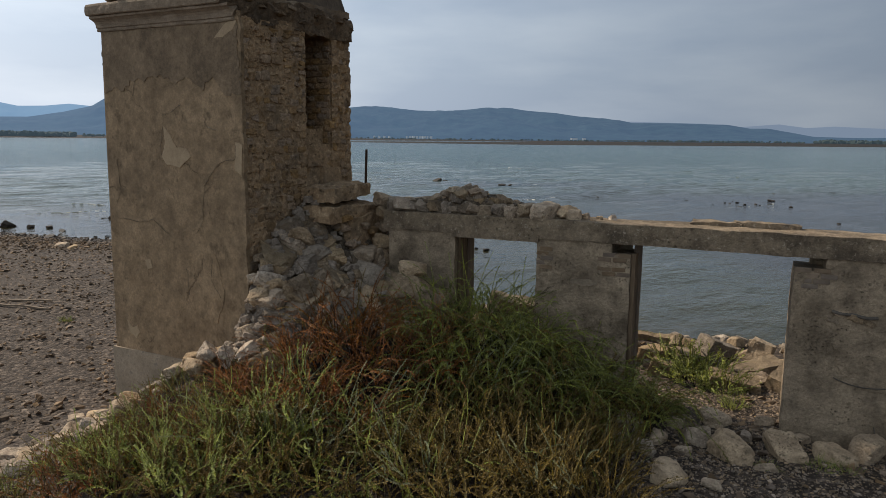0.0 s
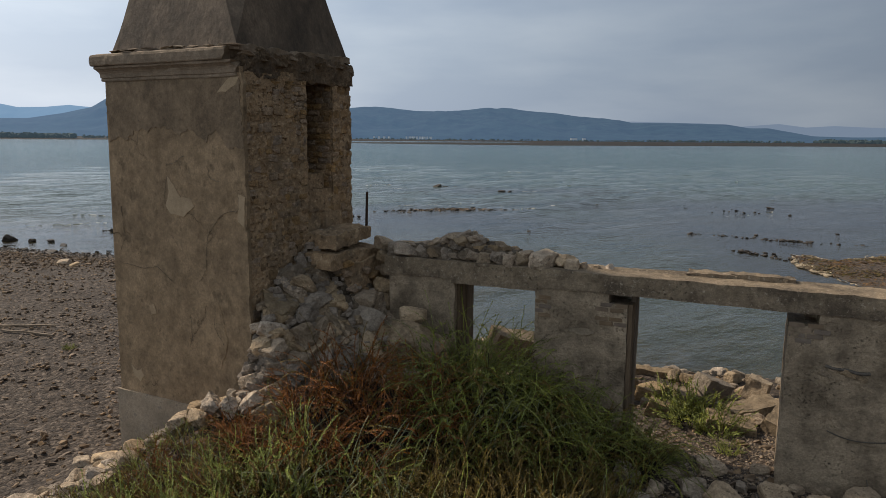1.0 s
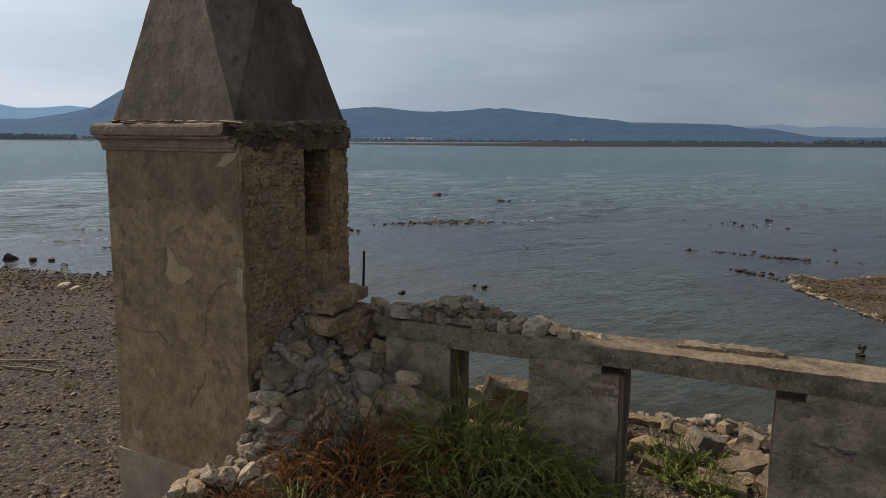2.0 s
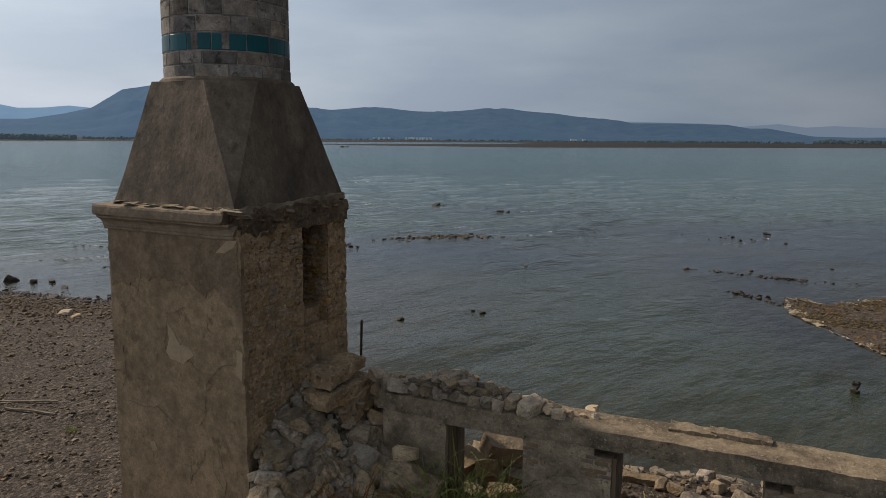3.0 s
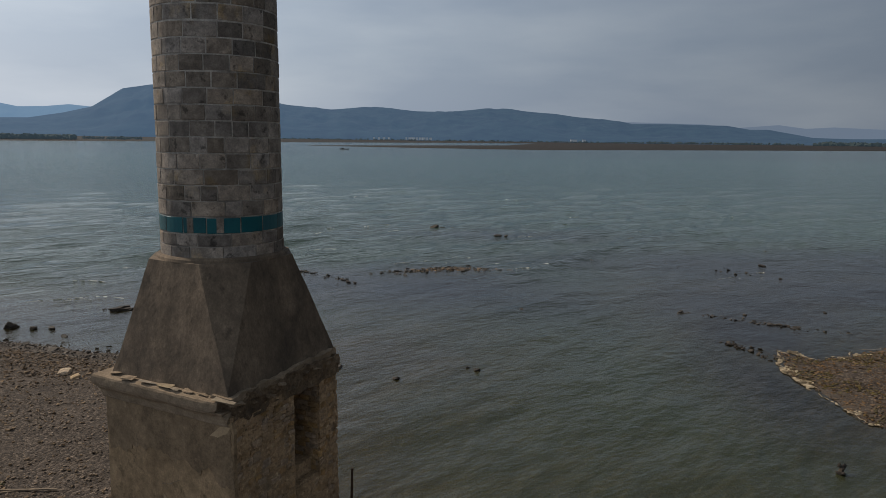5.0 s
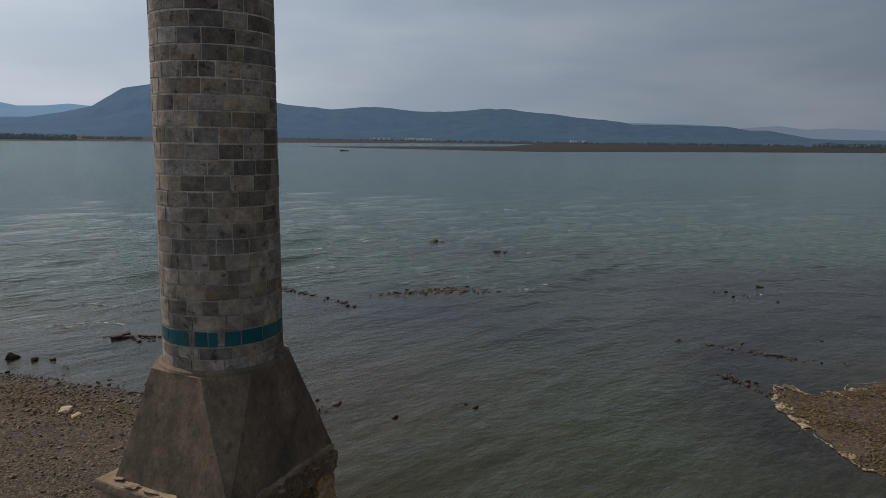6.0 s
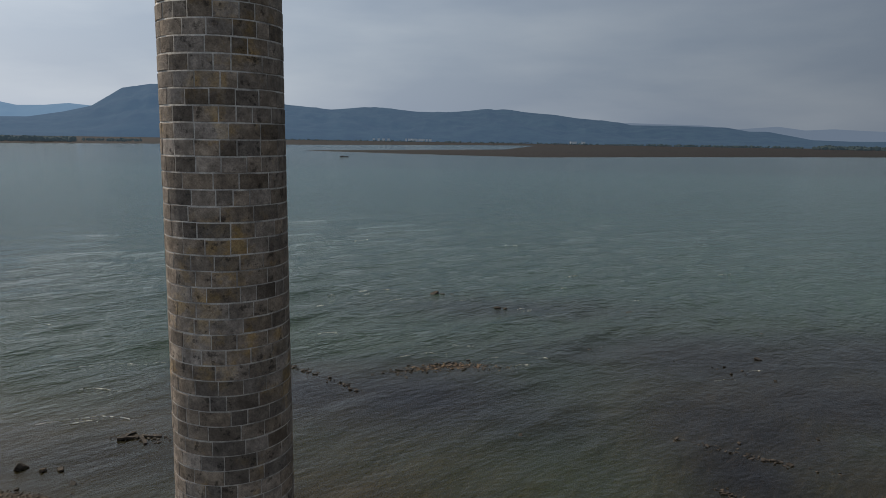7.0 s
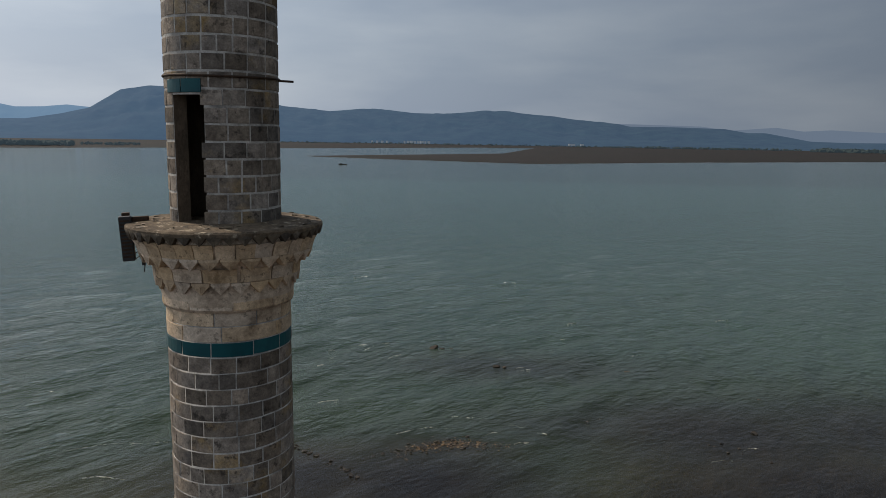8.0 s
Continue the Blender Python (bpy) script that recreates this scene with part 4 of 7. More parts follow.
CRACKS = (((1.28, 4.62), (1.26, 4.43), (1.03, 4.40), (0.84, 4.25), (0.70, 4.05), (0.64, 3.6), (0.52, 3.4)), ((-0.53, 5.71), (-0.52, 5.5), (-0.64, 5.15)),
          ((-0.03, 5.01), (0.12, 5.04), (0.36, 5.17)), ((0.76, 4.97), (0.77, 4.86), (1.0, 4.8)), ((-0.03, 4.86), (-0.09, 4.6), (-0.08, 4.44)),
          ((-1.1, 3.55), (-0.6, 3.5), (-0.3, 3.55), (0.1, 3.3)), ((0.8, 3.1), (0.75, 2.8), (0.95, 2.5)), ((-1.0, 4.4), (-0.95, 3.9), (-1.08, 3.7)), ((0.3, 2.9), (0.33, 2.45)))
for pts in CRACKS:
    part("crack", crack(pts, 0.0032), minaret, "dark crack in the plaster")


def flat_stone(rng):
    """A roughly squared stone, one unit across, with a flat worn face and rounded arrises."""
    bm = slab_grid((-0.5, -0.5, -0.5), (0.5, 0.5, 0.5), 0.25, 0.0, 1.0)
    off = Vector((rng.uniform(0, 50), rng.uniform(0, 50), 0))
    skew = rng.uniform(-0.14, 0.14)
    for v in bm.verts:
        q = v.co * 2
        k = (abs(q.x) ** 7 + abs(q.y) ** 7 + abs(q.z) ** 7) ** (1 / 7)
        v.co = q / max(k, 1e-6) * 0.5 * max(abs(q.x), abs(q.y), abs(q.z))
        v.co += noise.noise_vector(q * 0.9 + off) * 0.13 + noise.noise_vector(q * 2.6 + off) * 0.05
        v.co.z += skew * v.co.y
    return mesh_bm("stone", bm, RUBBLE)


FLAT_STONES = [flat_stone(random.Random(100 + k)) for k in range(14)]


def flank_skin(v0, v1, z0, z1, u, seed, pits):
    """Washed-out earth mortar on the flank: rough, with deep holes where stones have dropped."""
    rng = random.Random(seed)
    nv, nz = round((v1 - v0) / 0.018), round((z1 - z0) / 0.018)
    V, Z = np.meshgrid(np.linspace(v0, v1, nv + 1), np.linspace(z0, z1, nz + 1))
    U = np.zeros_like(V)
    for j in range(nz + 1):
        for i in range(nv + 1):
            q = Vector((seed, V[j, i], Z[j, i] * 1.25))
            U[j, i] = 0.020 * noise.noise(q * 2.1) + 0.018 * noise.noise(q * 6) + 0.014 * noise.noise(q * 14) + 0.008 * noise.noise(q * 31)
    for _ in range(pits):
        a, b = rng.uniform(v0 + 0.03, v1 - 0.03), rng.uniform(z0 + 0.03, z1 - 0.04)
        sa, sb = rng.uniform(0.02, 0.07), rng.uniform(0.015, 0.04)
        U -= rng.uniform(0.05, 0.11) * np.exp(-(((V - a) / sa) ** 4 + ((Z - b - 0.3 * sb * np.sin((V - a) * 60)) / sb) ** 4))
    U += u - 0.012
    idx = np.arange((nv + 1) * (nz + 1)).reshape(nz + 1, nv + 1)
    quads = np.stack([idx[:-1, :-1], idx[:-1, 1:], idx[1:, 1:], idx[1:, :-1]], -1).reshape(-1, 4)
    return mesh_from("flank_mortar", np.stack([U, V, Z], -1).reshape(-1, 3), quads.tolist(), EARTHY)


def masonry(v0, v1, z0, z1, u, rng, parent, holes=0.06, rise=(0.08, 0.16), run=(0.10, 0.26)):
    """Irregular coursed rubble on the tower's flank, nearly flush in its mortar, each stone a piece."""
    z = z0
    while z < z1 - 0.05:
        h = rng.uniform(*rise)
        v = v0 + rng.uniform(-0.05, 0.0)
        while v < v1 - 0.04:
            w = min(rng.uniform(*run), v1 - v)
            if rng.random() > holes and w > 0.05:
                ob = new("stone", FLAT_STONES[rng.randrange(14)])
                ob.parent = parent
                ob.matrix_basis = Matrix.LocRotScale((u + rng.uniform(-0.058, -0.036), v + w / 2, z + h / 2 + rng.uniform(-0.02, 0.02)),
                                                     Euler((rng.uniform(-0.12, 0.12), rng.uniform(-0.1, 0.1), rng.uniform(-0.12, 0.12))), (0.09, w * rng.uniform(0.78, 0.98), h * rng.uniform(0.72, 0.98)))
            v += w
        z += h


mrng = random.Random(3)
for v0, v1, z0, z1, u, seed, pits in ((-1.345, -0.05, 2.2, 6.24, 1.39, 3, 250), (0.64, 1.14, 3.5, 6.24, 1.345, 5, 70), (-0.05, 0.66, 3.6, 4.63, 1.31, 8, 40)):
    part("flank_mortar", flank_skin(v0, v1, z0, z1, u, seed, pits), body, "washed-out earth mortar full of holes")
masonry(-1.33, -0.05, 2.2, 5.45, 1.385, mrng, body, 0.28)
masonry(-1.33, -0.52, 5.45, 6.2, 1.385, mrng, body, 0.28)
masonry(-0.5, -0.05, 5.45, 6.2, 1.39, mrng, body, 0.08, (0.06, 0.075), (0.12, 0.22))
masonry(0.66, 1.13, 3.6, 6.2, 1.335, mrng, body, 0.16)
masonry(-0.05, 0.66, 3.7, 4.62, 1.30, mrng, body, 0.3)

# coursed bricks on the inner wall of the niche, and the worn steps at its foot
nrng = random.Random(19)
z = 4.64
while z < 6.2:
    u = 0.60 + nrng.uniform(0, 0.1)
    while u < 1.26:
        w = min(nrng.uniform(0.15, 0.24), 1.30 - u)
        ob = new("brick", FLAT_STONES[nrng.randrange(14)])
        ob.parent = body
        ob.matrix_basis = Matrix.LocRotScale((u + w / 2, 0.66 + nrng.uniform(-0.008, 0.006), z + 0.045), Euler((0, nrng.uniform(-0.03, 0.03), nrng.uniform(-0.04, 0.04))), (w * 0.94, 0.09, 0.083))
        u += w
    z += 0.092
for lo, hi in (((0.86, 0.20, 4.58), (1.16, 0.62, 4.86)), ((0.98, 0.02, 4.30), (1.34, 0.40, 4.61)), ((1.0, 0.36, 3.98), (1.38, 0.80, 4.27))):
    bm = slab_grid(lo, hi, 0.06, 0.02, 3.5, lo[1])
    roughen(bm, 0.008, 11.0)
    part("step_block", mesh_bm("step_block", bm, EARTHY), minaret, "worn dressed block of the stair")


def cornice_run(profile, end, seed, name):
    """A moulding swept along the front and round its outer corner, worn and broken off at its end."""
    bm = bmesh.new()
    rows = []
    stations = [(-1.19, 0.9, 0)] + [(-1.19, 0.9 - 0.12 * k, 0) for k in range(1, 19)] + [(-1.19, -1.385, 1)] + [(-1.19 + 0.07 * k, -1.385, 2) for k in range(1, int((end + 1.19) / 0.07) + 1)]
    for x, y, side in stations:
        ring = []
        for out, z in profile:
            q = Vector((x if side else y, seed, z))
            o = out + 0.010 * noise.noise(q * 2.7) + 0.008 * noise.noise(q * 9) - (0.05 * max(0, noise.noise(q * Vector((3.1, 1, 1.5)) + Vector((3, 3, 0))) - 0.25) if out > 0.05 else 0)
            zz = z + 0.008 * noise.noise(q * 3.3 + Vector((5, 0, 0)))
            px = x - (o if side < 2 else 0)
            py = y - (o if side > 0 else 0)
            if side == 2 and x > end - 0.09:
                px += 0.09 * noise.noise(Vector((seed, out * 20, z * 13)))
            ring.append(bm.verts.new((px, py, zz)))
        rows.append(ring)
    for a, b in zip(rows, rows[1:]):
        for k in range(len(profile) - 1):
            bm.faces.new((a[k], b[k], b[k + 1], a[k + 1]))
    for ring in (rows[0], rows[-1]):
        bm.faces.new(ring)
    bmesh.ops.recalc_face_normals(bm, faces=bm.faces)
    return mesh_bm(name, bm, CORNICE)


MOULDING = [(-0.12, 6.17), (0.018, 6.17), (0.024, 6.185), (0.022, 6.215), (0.034, 6.22), (0.036, 6.25), (0.040, 6.275), (0.054, 6.305), (0.078, 6.33), (0.098, 6.345), (0.100, 6.375), (-0.12, 6.375)]
SLAB = [(-0.2, 6.377), (0.118, 6.377), (0.128, 6.39), (0.132, 6.44), (0.130, 6.50), (0.120, 6.53), (0.06, 6.55), (-0.2, 6.565)]
part("cornice_moulding", cornice_run(MOULDING, 1.36, 1, "cornice_moulding"), minaret, "hollow plaster moulding under the cornice slab")
part("cornice_slab", cornice_run(SLAB, 1.22, 4, "cornice_slab"), minaret, "projecting cornice slab, broken at its corner")

bm = slab_grid((1.1, -1.33, 6.2), (1.38, 1.14, 6.56), 0.05, 0.08, 4.0, 6)
roughen(bm, 0.035, 11.0)
part("broken_bed", mesh_bm("broken_bed", bm, BROKENBED), minaret, "ragged masonry where the flank cornice broke off")
brng = random.Random(8)
bm = slab_grid((1.05, -1.40, 6.53), (1.36, 1.12, 6.62), 0.04, 0.05, 2.6, 9)
roughen(bm, 0.025, 9.0, 4.0)
for v in bm.verts:
    v.co.z += 0.03 * math.sin(v.co.y * 2.1)
part("bedding_strip", mesh_bm("bedding_strip", bm, CORNICE), minaret, "torn strip of bedding mortar above the broken flank")
for k in range(9):
    v = -1.2 + k * 0.28 + brng.uniform(-0.06, 0.06)
    bm = stone_bm(brng, 14, 0.75, 0.02, True)
    bmesh.ops.scale(bm, vec=(0.2, brng.uniform(0.14, 0.3), 0.07), verts=bm.verts)
    part("mortar_slab", mesh_bm("mortar_slab", bm, BROKENBED if k % 3 else CORNICE), minaret, "", pose(1.36 + brng.uniform(-0.04, 0.03), v, 6.42 + brng.uniform(-0.1, 0.1), brng.uniform(-8, 8), brng.uniform(-8, 8), brng.uniform(-20, 20)))
u = -1.08
while u < 1.15:
    wide = brng.uniform(0.12, 0.42)
    bm = stone_bm(brng, 12, 0.8, 0.0, True)
    bmesh.ops.scale(bm, vec=(wide, brng.uniform(0.08, 0.17), 0.03), verts=bm.verts)
    part("mortar_flake", mesh_bm("mortar_flake", bm, (BEDDING, CORNICE)[brng.random() < 0.45]), minaret, "", pose(u + wide / 2, -1.42 + brng.uniform(-0.03, 0.05), 6.565 + brng.uniform(0, 0.015), brng.uniform(-5, 5), brng.uniform(-5, 5), brng.uniform(-14, 14)))
    u += wide * brng.uniform(0.7, 1.5)


def pyramid_mesh():
    """Square foot to octagon: four sloping sides with corner triangles."""
    bm = bmesh.new()
    zb, zt, a, h = 6.60, 8.30, 0.99, 0.47
    base = [(-1.02, -1.34), (1.29, -1.34), (1.27, 1.17), (-1.02, 1.2)]
    top = [(-h - 0.06, -a), (h, -a), (a, -h), (a, h), (h, a), (-h, a), (-a, h), (-a, -h)]
    B = [bm.verts.new((x, y, zb)) for x, y in base]
    B0 = [bm.verts.new((x * 1.015, y * 1.015, zb - 0.07)) for x, y in base]
    T = [bm.verts.new((x, y, zt)) for x, y in top]
    for k in range(4):
        bm.faces.new((B0[k], B0[(k + 1) % 4], B[(k + 1) % 4], B[k]))
        bm.faces.new((B[k], B[(k + 1) % 4], T[(2 * k + 1) % 8], T[2 * k]))
        bm.faces.new((B[(k + 1) % 4], T[(2 * k + 2) % 8], T[2 * k + 1]))
    bm.faces.new(T)
    bm.faces.new(B0[::-1])
    bmesh.ops.triangulate(bm, faces=bm.faces)
    bmesh.ops.subdivide_edges(bm, edges=bm.edges, cuts=7, use_grid_fill=True)
    bmesh.ops.recalc_face_normals(bm, faces=bm.faces)
    for v in bm.verts:
        v.co += noise.noise_vector(v.co * 2.2) * 0.010 + noise.noise_vector(v.co * 7) * 0.004
        if v.co.z < 6.62:
            v.co.z += 0.05 * noise.noise(v.co * 3.3)
    return mesh_bm("sloping_skirt", bm, PYRAMID)


part("sloping_skirt", pyramid_mesh(), minaret, "dark stained cement render sloping up to an octagon")


def lathe(profile, segments, name, material, wobble=0.0, shade=True):
    """A turned solid from radius and height pairs."""
    verts, faces = [], []
    for k in range(segments):
        a = 6.283185 * k / segments
        for r, z in profile:
            rr = r * (1 + wobble * noise.noise(Vector((math.cos(a) * 2, math.sin(a) * 2, z * 3))))
            verts.append((rr * math.cos(a), rr * math.sin(a), z))
    n = len(profile)
    for k in range(segments):
        for j in range(n - 1):
            a, b = k * n, ((k + 1) % segments) * n
            faces.append((a + j, b + j, b + j + 1, a + j + 1))
    return mesh_from(name, verts, faces, material, shade)


part("base_ring", lathe([(0.0, 8.27), (0.99, 8.27), (1.0, 8.30), (0.99, 8.34), (0.955, 8.37), (0.0, 8.37)], 64, "base_ring", PYRAMID, 0.006, False), minaret, "worn round moulding under the shaft")

# blocks of the shaft: the axis points to the camera's side at this angle in the tower's own axes
FACING = radians(-70 + 24)
UNIT = 6.283185 / 48
BLOCK_MESHES = {}


def block_mesh(units, height, material, key, gap=0.0080, depth=0.07, edge=0.006):
    """A curved block at radius 1 (scaled later), its face proud and its edges worn."""
    k = (units, round(height, 3), key)
    if k in BLOCK_MESHES:
        return BLOCK_MESHES[k]
    half = units * UNIT / 2
    n = units + 1
    verts, faces = [], []
    rows = ((1 - depth, 0.0), (1 - edge, 0.0), (1.0, edge), (1.0, -1.0), (1 - edge, -2.0), (1 - depth, -2.0))
    for i in range(n + 1):
        t = i / n * 2 - 1
        for r, m in rows:
            inset = gap + (edge * 0.8 if r == 1.0 else 0)
            a = t * (half - inset)
            z = gap if m == 0 else gap + edge if m > 0 else height - gap - edge if m == -1 else height - gap
            verts.append((r * math.cos(a), r * math.sin(a), z))
    c = len(rows)
    for i in range(n):
        for j in range(c - 1):
            faces.append((i * c + j, (i + 1) * c + j, (i + 1) * c + j + 1, i * c + j + 1))
    faces.append(tuple(range(c))[::1])
    faces.append(tuple(n * c + j for j in range(c))[::-1])
    BLOCK_MESHES[k] = mesh_from(key, verts, faces, material)
    return BLOCK_MESHES[k]


def faceted(a):
    """The shaft is not quite round but dressed in sixteen faint flats."""
    s = 6.283185 / 16
    return 0.998 + 0.002 * abs(((a / s) % 1.0) * 2 - 1)


def course(parent, z, height, radius, rng, material, key, widths, skip=None, rest=None, reach=1.62):
    """One ring of blocks: pieces of their own on the side that is seen, joined with the rest behind."""
    left, a = 48, rng.uniform(0, 6.28)
    seq = []
    while left > 0:
        w = rng.choice(widths)
        w = left if left - w < min(widths) else w
        w = min(w, 7)
        seq.append(w)
        left -= w
    for w in seq:
        mid = a + w * UNIT / 2
        a += w * UNIT
        if skip and skip(mid, w):
            continue
        me = block_mesh(w, height, material, key)
        r = radius * faceted(mid) + rng.uniform(-0.003, 0.005)
        m = Matrix.LocRotScale((0, 0, z + rng.uniform(-0.004, 0.004)), Euler((rng.uniform(-0.012, 0.012), 0, mid)), (r, r, rng.uniform(0.96, 1.0)))
        off = abs((mid - FACING + math.pi) % (2 * math.pi) - math.pi)
        if off < reach:
            ob = new(key, me)
            ob.parent = parent
            ob.matrix_basis = m
        elif rest is not None:
            rest.append((me, m))


def join_rest(name, rest, material, parent, label):
    verts, faces, base = [], [], 0
    for me, m in rest:
        mm = np.array(m)
        v = np.array([q.co[:] for q in me.vertices])
        verts.append(v @ mm[:3, :3].T + mm[:3, 3])
        faces += [tuple(i + base for i in p.vertices) for p in me.polygons]
        base += len(v)
    part(name, mesh_from(name, np.concatenate(verts), faces, material), parent, label, kind="stuff")


def shaft_radius(z):
    return 0.930 - 0.0045 * (z - 8.4)


core = part("shaft", lathe([(0.0, 8.3), (shaft_radius(8.3) - 0.0065, 8.3), (shaft_radius(15) - 0.0065, 15), (shaft_radius(22.05) - 0.0065, 22.05), (0.0, 22.05)], 64, "shaft", MORTAR), minaret, "pale lime mortar between the blocks")
srng = random.Random(21)
rest = []
for z in (8.345, 8.535):
    course(core, z, 0.19, shaft_radius(z), srng, BLOCK, "block", (3, 3, 4), None, rest)
course(core, 8.725, 0.245, shaft_radius(8.85) + 0.002, srng, TILE, "glazed_tile", (3, 3, 4), None, rest)
for off in (-0.5, -0.03):
    ob = part("block", block_mesh(1, 0.235, BLOCK, "narrow_block"), core)
    ob.matrix_basis = Matrix.LocRotScale((0, 0, 8.73), Euler((0, 0, FACING + off)), (0.936, 0.936, 1))
COURSES = 54
STEP = (21.37 - 8.97) / COURSES
for k in range(COURSES):
    course(core, 8.97 + k * STEP, STEP, shaft_radius(8.97 + k * STEP), srng, BLOCK, "block", (2, 3, 3, 3, 4), None, rest, 1.12)
course(core, 21.37, 0.21, shaft_radius(21.4) + 0.004, srng, TILE, "glazed_tile", (4, 5, 6), None, rest)
for z, h in ((21.58, 0.22), (21.80, 0.22)):
    course(core, z, h, shaft_radius(z) + 0.006, srng, CREAM, "pale_block", (4, 5, 6), None, rest)
join_rest("rear_masonry", rest, BLOCK, core, "weathered stone blocks of the lake side")

# the balcony: flared rings, rows of pointed corbels, a broken deck
balcony = part("balcony", lathe([(0.0, 22.0), (0.905, 22.0), (0.915, 22.14), (0.94, 22.24), (0.945, 22.40), (0.985, 22.43), (1.00, 22.58), (1.03, 22.62), (1.08, 22.75), (1.16, 22.78), (1.22, 22.94), (1.25, 23.06), (0.0, 23.06)], 96, "balcony", CREAM, 0.004), minaret, "flared cream limestone balcony corbelling")


def pointed(n, r0, r1, z0, z1, depth, material, key, parent, label=""):
    """A ring of hanging pointed corbels: wide above, running to a tip below."""
    w = 6.283185 / n * 0.97
    verts = []
    for rr, z, k in ((r1, z1, 1.0), (r1 * 0.999, z1 - (z1 - z0) * 0.22, 0.97), (r0 + (r1 - r0) * 0.62, z0, 0.06)):
        for t in (-1, 0, 1):
            a = t * w / 2 * k
            out = rr + (0.012 if t == 0 else 0)
            verts.append((out * math.cos(a), out * math.sin(a), z))
    back = [((x / math.hypot(x, y)) * (math.hypot(x, y) - depth), (y / math.hypot(x, y)) * (math.hypot(x, y) - depth), z) for x, y, z in verts]
    verts += back
    faces = [(0, 3, 4, 1), (1, 4, 5, 2), (3, 6, 7, 4), (4, 7, 8, 5), (0, 1, 10, 9), (1, 2, 11, 10), (0, 9, 12, 3), (3, 12, 15, 6), (2, 5, 14, 11), (5, 8, 17, 14), (6, 15, 16, 7), (7, 16, 17, 8)]
    me = mesh_from(key, verts, faces, material)
    for k in range(n):
        ob = new(key, me)
        ob.parent = parent
        ob.matrix_basis = Matrix.LocRotScale((0, 0, random.uniform(-0.006, 0.006)), Euler((0, 0, 6.283185 * (k + 0.5) / n)), (1, 1, 1))


def panels(n, r0, r1, z0, z1, material, key, parent):
    """A ring of flat upright panels with open joints."""
    w = 6.283185 / n * 0.94
    verts, faces = [], []
    for z, rr in ((z0, r0), ((z0 + z1) / 2, (r0 + r1) / 2 - 0.012), (z1, r1)):
        for t in (-1, -0.5, 0, 0.5, 1):
            a = t * w / 2
            out = rr + (0.008 if abs(t) < 0.9 else 0)
            verts.append((out * math.cos(a), out * math.sin(a), z))
    for j in range(2):
        for i in range(4):
            q = j * 5 + i
            faces.append((q, q + 1, q + 6, q + 5))
    n0 = len(verts)
    verts += [(x * 0.95, y * 0.95, z) for x, y, z in verts]
    rim = [0, 1, 2, 3, 4, 9, 14, 13, 12, 11, 10, 5]
    for a, b in zip(rim, rim[1:] + rim[:1]):
        faces.append((b, a, a + n0, b + n0))
    me = mesh_from(key, verts, faces, material)
    for k in range(n):
        ob = new(key, me)
        ob.parent = parent
        ob.matrix_basis = Matrix.LocRotScale((0, 0, 0), Euler((0, 0, 6.283185 * (k + random.uniform(-0.04, 0.04)) / n)), (1, 1, 1))


course(core, 22.02, 0.2, 0.915, srng, CREAM, "pale_block", (4, 5, 6), None, None)
pointed(24, 0.945, 1.005, 22.27, 22.43, 0.09, CREAM, "corbel", balcony)
panels(14, 1.012, 1.05, 22.435, 22.62, CREAM, "pale_block", balcony)
pointed(28, 1.06, 1.195, 22.62, 22.78, 0.14, CREAM, "corbel", balcony)
panels(30, 1.20, 1.285, 22.782, 22.98, CREAM, "corbel_panel", balcony)
pointed(44, 1.26, 1.345, 22.97, 23.10, 0.12, DARKSTONE, "rim_tooth", balcony)
deck_profile = [(0.0, 23.07), (1.31, 23.07), (1.345, 23.085), (1.35, 23.125), (1.325, 23.15), (1.15, 23.16), (0.8, 23.19), (0.0, 23.19)]
part("deck", lathe(deck_profile, 120, "deck", DECK, 0.018, False), minaret, "broken mortar deck of the balcony")
drng = random.Random(4)
for k in range(60):
    a = drng.uniform(0, 6.283)
    rr = drng.uniform(0.85, 1.34)
    bm = stone_bm(drng, 9, 0.8, 0.0)
    bmesh.ops.scale(bm, vec=(drng.uniform(0.06, 0.18), drng.uniform(0.04, 0.1), 0.025), verts=bm.verts)
    part("mortar_flake", mesh_bm("mortar_flake", bm, DARKSTONE if k % 3 else BEDDING), minaret, "", pose(rr * math.cos(a), rr * math.sin(a), 23.19 - max(0, rr - 0.8) * 0.07, drng.uniform(-8, 8), drng.uniform(-8, 8), math.degrees(a) + 90))

# the upper shaft with its doorway
UP_R, UP_TOP = 0.765, 27.4
DOOR_A, DOOR_B, DOOR_Z = radians(-126 + 24), radians(-91 + 24), 24.88


